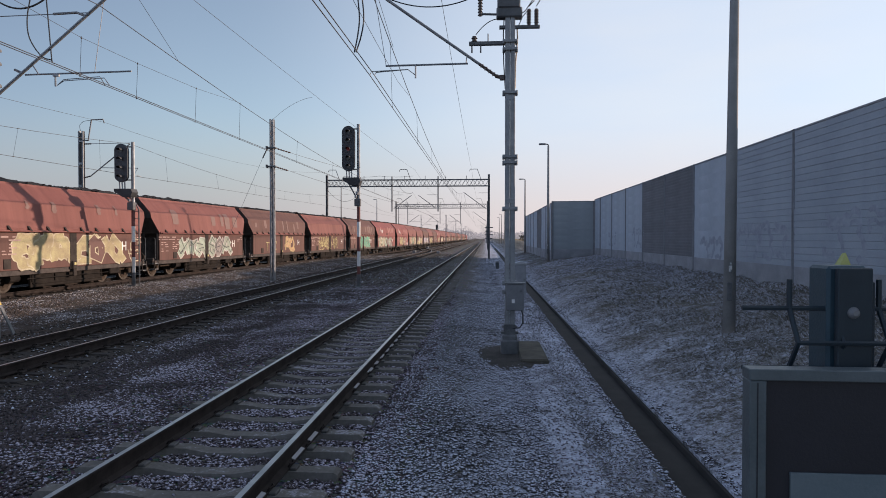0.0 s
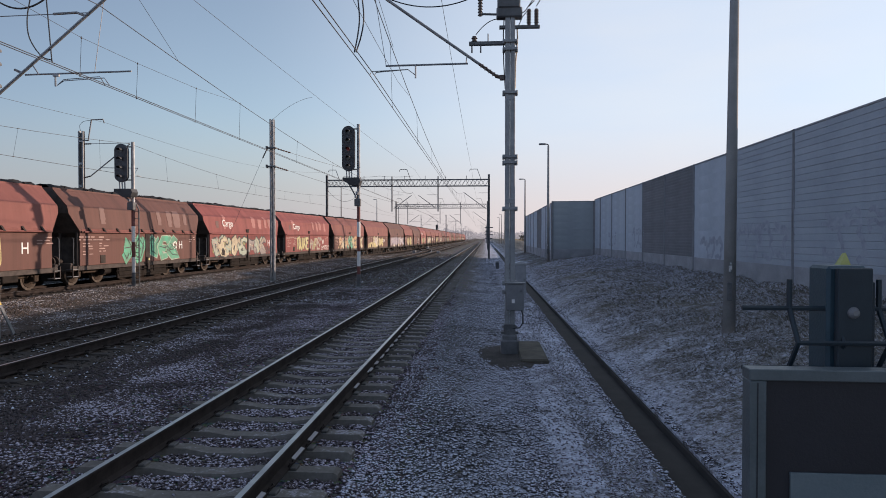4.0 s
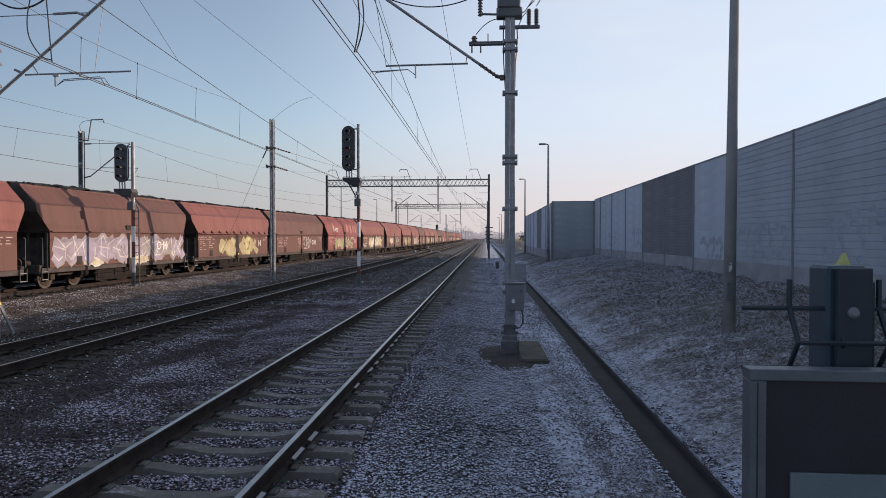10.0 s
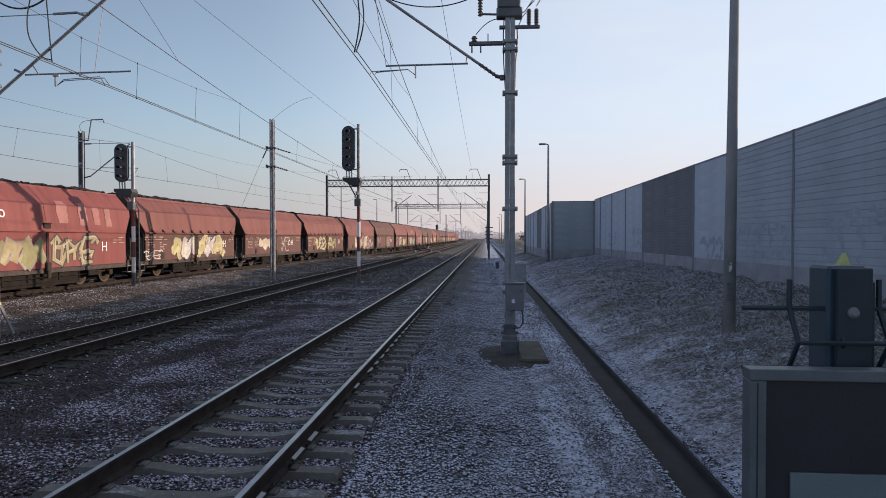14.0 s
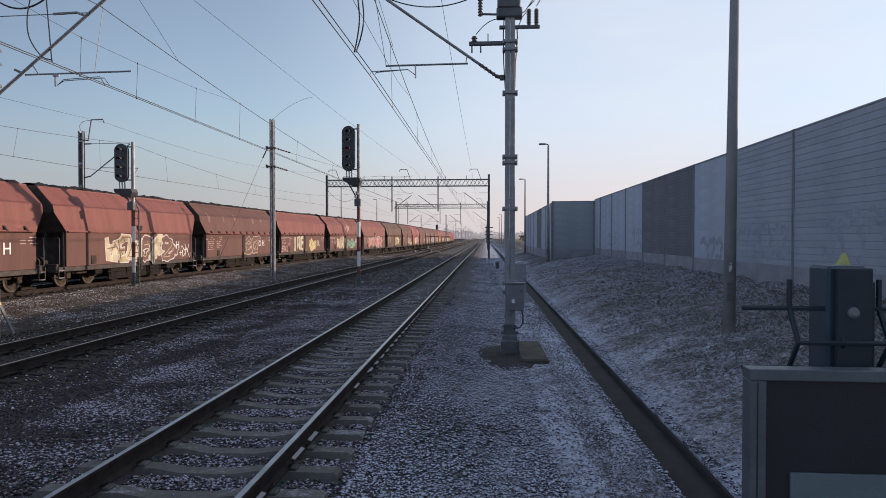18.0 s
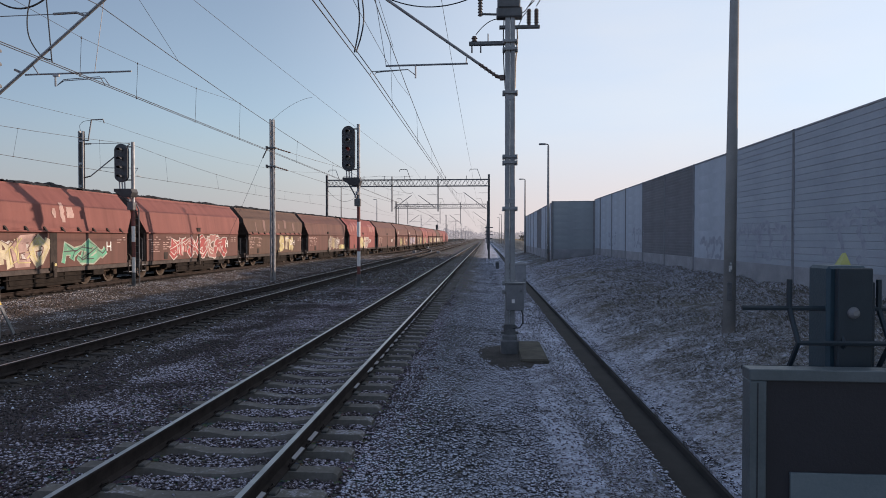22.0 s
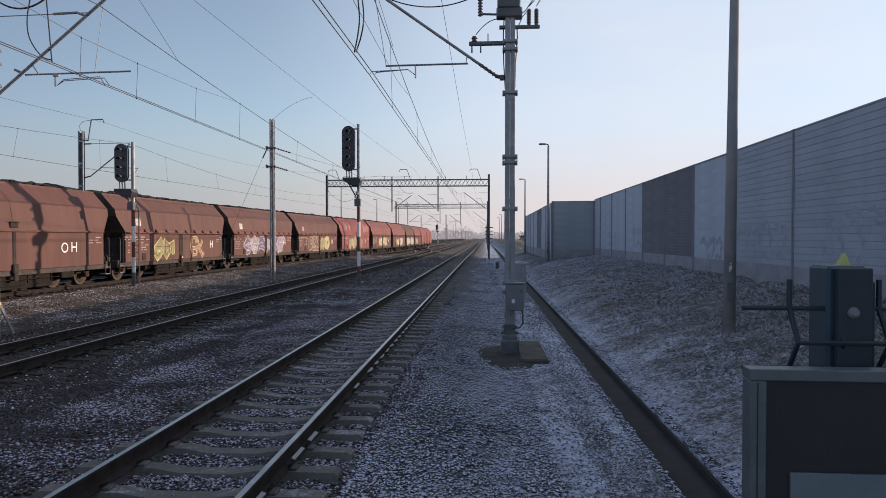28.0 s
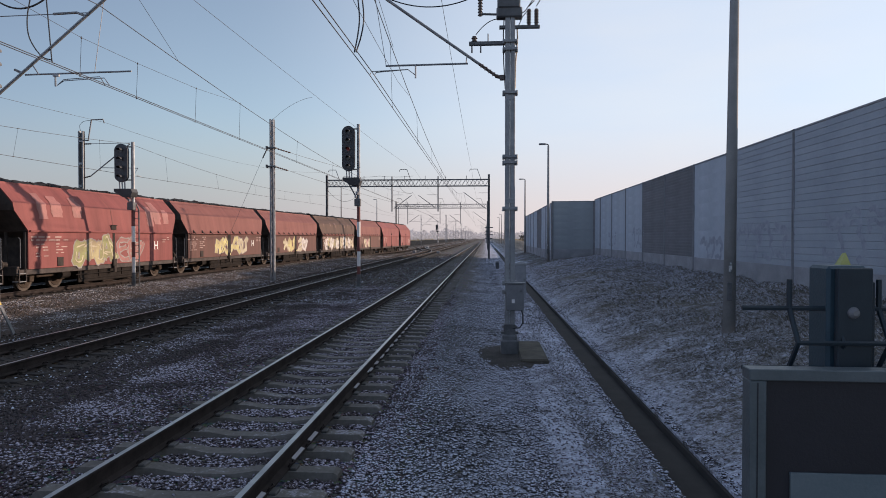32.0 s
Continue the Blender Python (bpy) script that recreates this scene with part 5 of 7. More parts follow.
    g = Geo().tube([(0, 0, 0), (0, 0.38, 0)], 0.09, 10).tube([(0, 0.38, 0), (0, 0.44, 0)], 0.225, 16)
    k["buffer"] = g.mesh("buffer", SOOT)
    k["coupling"] = Geo().tube([(0, 0, 0.02), (0, 0.25, -0.03), (0, 0.5, -0.12), (0, 0.62, -0.1)], 0.04, 6).tube([(0.35, 0, 0), (0.36, 0.2, -0.28), (0.34, 0.5, -0.35)], 0.03, 6).mesh("coupling", SOOT)
    k["slot_wide"] = Geo().box((FACE + 0.008, 0, (SILL_Z + LEDGE_Z) / 2 - 0.05), (0.03, 0.42, LEDGE_Z - SILL_Z + 0.1), 0.006).mesh("door_slot", SOOT)
    k["slot_thin"] = Geo().box((FACE + 0.008, 0, (SILL_Z + LEDGE_Z) / 2 - 0.03), (0.03, 0.16, LEDGE_Z - SILL_Z + 0.1), 0.006).mesh("door_slot", SOOT)
    k["lock"] = Geo().box((FACE + 0.03, 0, 0.92), (0.12, 0.28, 0.34), 0.03).box((FACE + 0.06, 0, 0.62), (0.07, 0.2, 0.3), 0.02).mesh("door_lock", SOOT)
    k["lock_tag"] = Geo().box((FACE + 0.095, 0, 0.98), (0.012, 0.13, 0.11), 0.004).mesh("lock_tag", SPRAY["yellow"])
    k["hatch"] = Geo().box((FACE + 0.01, 0, 1.10), (0.03, 0.36, 0.36), 0.01).mesh("hatch", SOOT)
    k["vent"] = Geo().box((FACE - 0.005, 0, LEDGE_Z + 0.24), (0.06, 0.40, 0.20), 0.012).box((FACE + 0.03, 0, LEDGE_Z + 0.35), (0.04, 0.46, 0.03), 0.006).mesh("vent", SOOT)
    k["rib"] = Geo().box((FACE + 0.006, 0, (SILL_Z + LEDGE_Z) / 2), (0.02, 0.05, LEDGE_Z - SILL_Z), 0.004).mesh("rib", PAINT["brown"])
    g = Geo()
    g.add([(FACE + 0.018, -0.012, LEDGE_Z + 0.06), (FACE + 0.018, 0.012, LEDGE_Z + 0.06), (FACE - 0.150, 0.012, BEND_Z), (FACE - 0.150, -0.012, BEND_Z), (FACE - 0.770, 0.012, TOP_Z - 0.06), (FACE - 0.770, -0.012, TOP_Z - 0.06)], [(0, 1, 2, 3), (3, 2, 4, 5)])
    k["seam"] = g.mesh("seam", PAINT["brown"])
    # bogie
    g = Geo()
    for s in (-1, 1):
        g.box((s * 1.02, 0, 0.62), (0.14, 1.1, 0.24), 0.03)
        for t in (-1, 1):
            g.beam((s * 1.02, t * 0.45, 0.60), (s * 1.02, t * 0.78, 0.78), 0.13, 0.16)
            g.box((s * 1.02, t * 0.98, 0.74), (0.14, 0.6, 0.12), 0.02)
            g.box((s * 1.05, t * 0.90, 0.47), (0.22, 0.26, 0.26), 0.03)
            g.tube([(s * 1.05, t * 0.90 - 0.16, 0.54), (s * 1.05, t * 0.90 - 0.16, 0.72)], 0.07, 8)
            g.tube([(s * 1.05, t * 0.90 + 0.16, 0.54), (s * 1.05, t * 0.90 + 0.16, 0.72)], 0.07, 8)
    g.box((0, 0, 0.66), (1.9, 0.4, 0.22), 0.02)
    k["bogie"] = g.mesh("bogie", BOGIE_MAT)
    g = Geo()
    for s in (-1, 1):
        g.tube([(s * 0.69, 0, 0), (s * 0.72, 0, 0)], 0.485, 20)
        g.tube([(s * 0.72, 0, 0), (s * 0.825, 0, 0)], 0.46, 20, m=1)
        g.tube([(s * 0.825, 0, 0), (s * 0.845, 0, 0)], 0.36, 20, r1=0.34)
        for i in range(4):
            a = i * math.pi / 2
            g.box((s * 0.85, math.cos(a) * 0.2, math.sin(a) * 0.2), (0.02, 0.09, 0.09), 0.01)
    g.tube([(-1.05, 0, 0), (1.05, 0, 0)], 0.085, 10)
    k["wheelset"] = g.mesh("wheelset", [BOGIE_MAT, TYRE])
    # coal heaps
    for v in range(4):
        g = Geo()
        nx, ny = 7, 46
        for j in range(ny):
            for i in range(nx):
                x = -0.66 + 1.32 * i / (nx - 1)
                y = (-1 + 2 * j / (ny - 1)) * (HALF + 0.30)
                h = 0.20 * (1 - (abs(x) / 0.70) ** 2) + 0.13 * noise.noise((x * 1.5, y * 0.8, v * 9.7)) + 0.09 * noise.noise((x * 4, y * 3.1, v * 5.3)) + 0.05 * random.uniform(-1, 1)
                g.v.append((x, y, TOP_Z - 0.06 + max(-0.12, h)))
        for j in range(ny - 1):
            for i in range(nx - 1):
                g.f.append((j * nx + i, j * nx + i + 1, (j + 1) * nx + i + 1, (j + 1) * nx + i))
                g.m.append(0)
        for _ in range(110):
            y = random.uniform(-HALF, HALF)
            x = random.uniform(-0.62, 0.62)
            s = random.uniform(0.04, 0.10)
            g.box((x, y, TOP_Z + 0.10 * (1 - (abs(x) / 0.7) ** 2) + 0.02), (s, s * 1.3, s), s * 0.3, pose(0, 0, 0, random.uniform(0, 90), random.uniform(0, 90), 0))
        k["coal%d" % v] = g.mesh("coal_load", COAL)
    return k


WAGON_MESHES = {kind: wagon_meshes(half) for kind, half in HALVES.items()}


def text_mesh(word, size):
    cu = bpy.data.curves.new("letters", "FONT")
    cu.body, cu.size, cu.extrude, cu.align_x = word, size, 0.003, "CENTER"
    ob = bpy.data.objects.new("letters", cu)
    scene.collection.objects.link(ob)
    me = bpy.data.meshes.new_from_object(ob.evaluated_get(bpy.context.evaluated_depsgraph_get()))
    bpy.data.objects.remove(ob)
    me.materials.clear()
    me.materials.append(WHITE)
    return me


LETTERS = {"H": text_mesh("H", 0.62), "O": text_mesh("O", 0.58), "Cargo": text_mesh("Cargo", 0.62)}


def side_pose(y, z, x=FACE + 0.014, lean=0.0):
    """Upright on the side that faces the main line, reading along the train."""
    return Matrix.Translation((x, y, z)) @ pose(0, 0, 0, 90 - lean, 0, 90)


def blob(g, cy, cz, wy, wz, rng, x, n=26, bite=0.25, m=0):
    """A letter-like lump of paint: an uneven closed shape, often with a hole."""
    p1, p2, p3 = rng.uniform(0, 6.3), rng.uniform(0, 6.3), rng.uniform(0, 6.3)
    k1, k2 = rng.choice((2, 3, 4)), rng.choice((4, 5, 6))
    ring = []
    for i in range(n):
        a = 2 * math.pi * i / n
        r = 1 + bite * math.sin(k1 * a + p1) * 0.7 + bite * math.sin(k2 * a + p2) * 0.6 + 0.06 * math.sin(9 * a + p3)
        sq = 1 / max(abs(math.cos(a)), abs(math.sin(a))) ** 0.6
        ring.append((cy + wy * r * sq * math.cos(a) * 0.88, cz + wz * max(-1.1, min(1.1, r * sq * math.sin(a) * 0.88))))
    if rng.random() < 0.55:
        hole = 0.32
        c0, c1 = cy + rng.uniform(-0.2, 0.2) * wy, cz + rng.uniform(-0.25, 0.25) * wz
        inner = [(c0 + (y - cy) * hole * 0.7, c1 + (z - cz) * hole) for y, z in ring]
        verts = [(x, y, z) for y, z in ring] + [(x, y, z) for y, z in inner]
        g.add(verts, [(i, (i + 1) % n, n + (i + 1) % n, n + i) for i in range(n)], m)
    else:
        verts = [(x, y, z) for y, z in ring] + [(x, cy, cz)]
        g.add(verts, [(i, (i + 1) % n, n) for i in range(n)], m)
    return ring


def stroke(g, pts, w, x, closed=False, m=0):
    """A painted line of width w."""
    n = len(pts)
    verts = []
    for i, (y, z) in enumerate(pts):
        a = pts[(i - 1) % n] if closed or i else pts[i]
        b = pts[(i + 1) % n] if closed or i < n - 1 else pts[i]
        dy, dz = b[0] - a[0], b[1] - a[1]
        l = math.hypot(dy, dz) or 1
        ww = w * (0.7 + 0.6 * abs(math.sin(i * 0.9)))
        xs = x + (0.00005 if x > 0 else -0.00005) * i
        verts += [(xs, y - dz / l * ww / 2, z + dy / l * ww / 2), (xs, y + dz / l * ww / 2, z - dy / l * ww / 2)]
    faces = [(2 * i, 2 * i + 1, 2 * ((i + 1) % n) + 1, 2 * ((i + 1) % n)) for i in range(n if closed else n - 1)]
    g.add(verts, faces, m)


def tag_line(rng, y0, y1, z0, z1):
    """A quick zigzag scrawl."""
    n = max(6, int((y1 - y0) / 0.16))
    pts = []
    for i in range(n):
        u = i / (n - 1)
        pts.append((y0 + (y1 - y0) * u + rng.uniform(-0.08, 0.08), (z1 if i % 2 else z0) + rng.uniform(-0.3, 0.3) * (z1 - z0) * 0.6))
    return pts


def smooth_line(pts, k=4):
    out = []
    n = len(pts)
    for i in range(n - 1):
        p0, p1, p2, p3 = pts[max(i - 1, 0)], pts[i], pts[i + 1], pts[min(i + 2, n - 1)]
        for j in range(k):
            t = j / k
            out.append(tuple(0.5 * (2 * b + (c - a) * t + (2 * a - 5 * b + 4 * c - d) * t * t + (3 * b - a - 3 * c + d) * t ** 3) for a, b, c, d in zip(p0, p1, p2, p3)))
    out.append(pts[-1])
    return out


# skeletons of painted shapes on a ten by ten grid, strokes parted by bars
GLYPHS = {"R": "00 09 69 85 44|44 90", "U": "09 02 20 60 82 89", "K": "00 09|05 89|35 90", "E": "80 00 09 89|05 75", "T": "09 99|49 40", "H": "00 09|80 89|05 85", "C": "87 69 29 07 02 20 60 82",
          "S": "87 69 29 07 15 74 82 60 20 02", "I": "40 49|20 60"}
ODD_SHAPES = ("00 39 59 90|23 73|59 95", "09 01 40 46|46 88 80", "10 05 49 85 40 10|63 99", "08 50 92 99|50 56 18", "80 20 05 29 89|54 84 62", "00 08 45 88 80|45 41", "19 90|10 47|52 99", "07 39 76 33 00 60 93")


def skeleton(code, rng, odd):
    flip = odd and rng.random() < 0.5
    out = []
    for run in code.split("|"):
        pts = [(int(p[0]) / 9, int(p[1]) / 9) for p in run.split()]
        out.append([((1 - u) if flip else u, v) for u, v in pts])
    if odd:
        # an arrow that pokes out of the shape and a bar across it
        u, v = out[0][-1]
        d = 1 if v > 0.5 else -1
        out.append([(u - 0.2, v - 0.25 * d), (u + 0.12, v + 0.02 * d), (u + 0.30, v - 0.22 * d)])
        v = rng.uniform(0.3, 0.7)
        out.append([(-0.1, v), (0.55, v + rng.uniform(-0.25, 0.25))])
    return out


def graffiti(wagon, rng, y0, y1, z0, z1, fills, line, inner="", word="", wide=0.25):
    """A painted piece on the lower side: fat outlined shapes side by side; no fills make a scrawl; word: letters that can be read."""
    x = FACE + 0.006
    bg, fg, lg, ig = Geo(), Geo(), Geo(), Geo()
    mats = [SPRAY[f] for f in fills] or [SPRAY[line]]
    n = len(word) or max(2, round((y1 - y0) / (0.95 if fills else 0.6)))
    w = (y1 - y0) / n
    zc, hz = (z0 + z1) / 2, (z1 - z0) / 2
    soft = rng.random() < 0.5 and not word
    thick = wide if fills else 0.04
    thick = min(thick, w * 0.36)
    rim = (0.16 if line == "black" else 0.11) if fills else 0.0
    if len(fills) > 2:
        for i in range(n):
            blob(bg, y0 + w * (i + 0.5), zc + rng.uniform(-0.06, 0.06), w * 0.55, hz * rng.uniform(0.7, 0.9), rng, x - 0.003 + 0.0008 * (i % 2), bite=0.12)
    for i in range(n):
        code = GLYPHS[word[i]] if word else rng.choice(ODD_SHAPES)
        a, lean, up = y0 + w * i - (0.0 if word else 0.10 * w), rng.uniform(-0.05, 0.1) if word else rng.uniform(-0.25, 0.45), rng.uniform(-0.06, 0.06)
        low, high = z0 + thick * 0.5 + max(0, up), z1 - thick * 0.5 + min(0, up)
        grow = 0.80 if word else 1.28
        mat = i % len(mats) if len(mats) < 3 else 1 + i % (len(mats) - 1)
        layer = x + 0.0022 * (i % 5)
        for q, run in enumerate(skeleton(code, rng, not word)):
            pts = [(a + thick * 0.4 + (u * grow + lean * (v - 0.5)) * (w - thick * 0.3) + rng.uniform(-0.04, 0.04), low + v * (high - low) + rng.uniform(-0.05, 0.05)) for u, v in run]
            pts = smooth_line(pts, 5 if soft or not fills else 1)
            if fills:
                stroke(lg, pts, thick + rim, layer + 0.0002 * q)
                stroke(fg, pts, thick, layer + 0.0010 + 0.0002 * q, m=mat)
                if inner and rng.random() < 0.8:
                    k = rng.randrange(max(1, len(pts) // 2))
                    stroke(ig, [(y + 0.03, z + 0.04) for y, z in pts[k:k + len(pts) // 2 + 2]], 0.05, x + 0.0125 + 0.0003 * q)
            else:
                stroke(lg, pts, 0.045, x + 0.003 + 0.001 * (i % 4) + 0.0002 * q)
    if bg.v:
        tagged(part("graffiti_ground", bg, mats[0], wagon, "blurred patch of sprayed colour"), kind="stuff")
    if fg.v:
        tagged(part("graffiti_fill", fg, mats, wagon, "weathered spray-painted letters"), kind="stuff")
    tagged(part("graffiti_line", lg, SPRAY[line], wagon), kind="stuff")
    if ig.v:
        tagged(part("graffiti_shine", ig, SPRAY[inner], wagon), kind="stuff")


def bars(rng, y0, y1, z1, rows, h=0.055, step=0.115):
    """Unreadable lettering as plain bars."""
    g = Geo()
    for r in range(rows):
        y = y0
        while y < y1 - 0.1:
            l = rng.uniform(0.12, 0.42)
            if rng.random() < 0.85:
                g.box((FACE + 0.005, min(y + l / 2, y1), z1 - r * step), (0.008, l, h * rng.uniform(0.7, 1)))
            y += l + rng.uniform(0.05, 0.25)
    return g


BAR_MESHES = []
for v in range(3):
    rng = random.Random(40 + v)
    g = bars(rng, -5.35, -4.10, 2.08, 2, 0.062, 0.12)
    h2 = bars(rng, -4.0, -3.2, 2.08, 2, 0.062, 0.12)
    h3 = bars(rng, -5.1, -4.45, 1.80, 5, 0.05)
    h4 = bars(rng, -3.95, -3.3, 1.80, 4, 0.05)
    h5 = bars(rng, 4.4, 5.2, 2.06, 3, 0.05)
    for o in (h2, h3, h4, h5):
        g.add(o.v, o.f)
    BAR_MESHES.append(g.mesh("lettering", SPRAY["rose"]))


def paint_patches(wagon, rng, spots, col, label="paler patch of bleached paint"):
    """Paler patches on the upper hopper where old lettering was painted over."""
    for y, w, low, high in spots:
        g = Geo()

        def at(z, yy):
            xx = FACE + 0.012 - 0.17 * (z - LEDGE_Z) / (BEND_Z - LEDGE_Z) if z <= BEND_Z else FACE - 0.148 - 0.62 * (z - BEND_Z) / (TOP_Z - 0.08 - BEND_Z)
            return (xx + 0.012, yy, z)
        zs = [low + (min(high, BEND_Z) - low) * q / 6 for q in range(7)] + ([BEND_Z + (high - BEND_Z) * q / 4 for q in range(1, 5)] if high > BEND_Z else [])
        n = len(zs)
        ww = [w / 2 * (0.82 + 0.18 * math.sin(math.pi * min(1.0, (q + 0.6) / n * 1.15))) for q in range(n)]
        verts = [at(z, y - b + rng.uniform(-0.05, 0.05)) for z, b in zip(zs, ww)] + [at(z, y + b + rng.uniform(-0.05, 0.05)) for z, b in zip(zs, ww)]
        g.add(verts, [(i, i + 1, n + i + 1, n + i) for i in range(n - 1)])
        part("paint_patch", g, col, wagon, label)


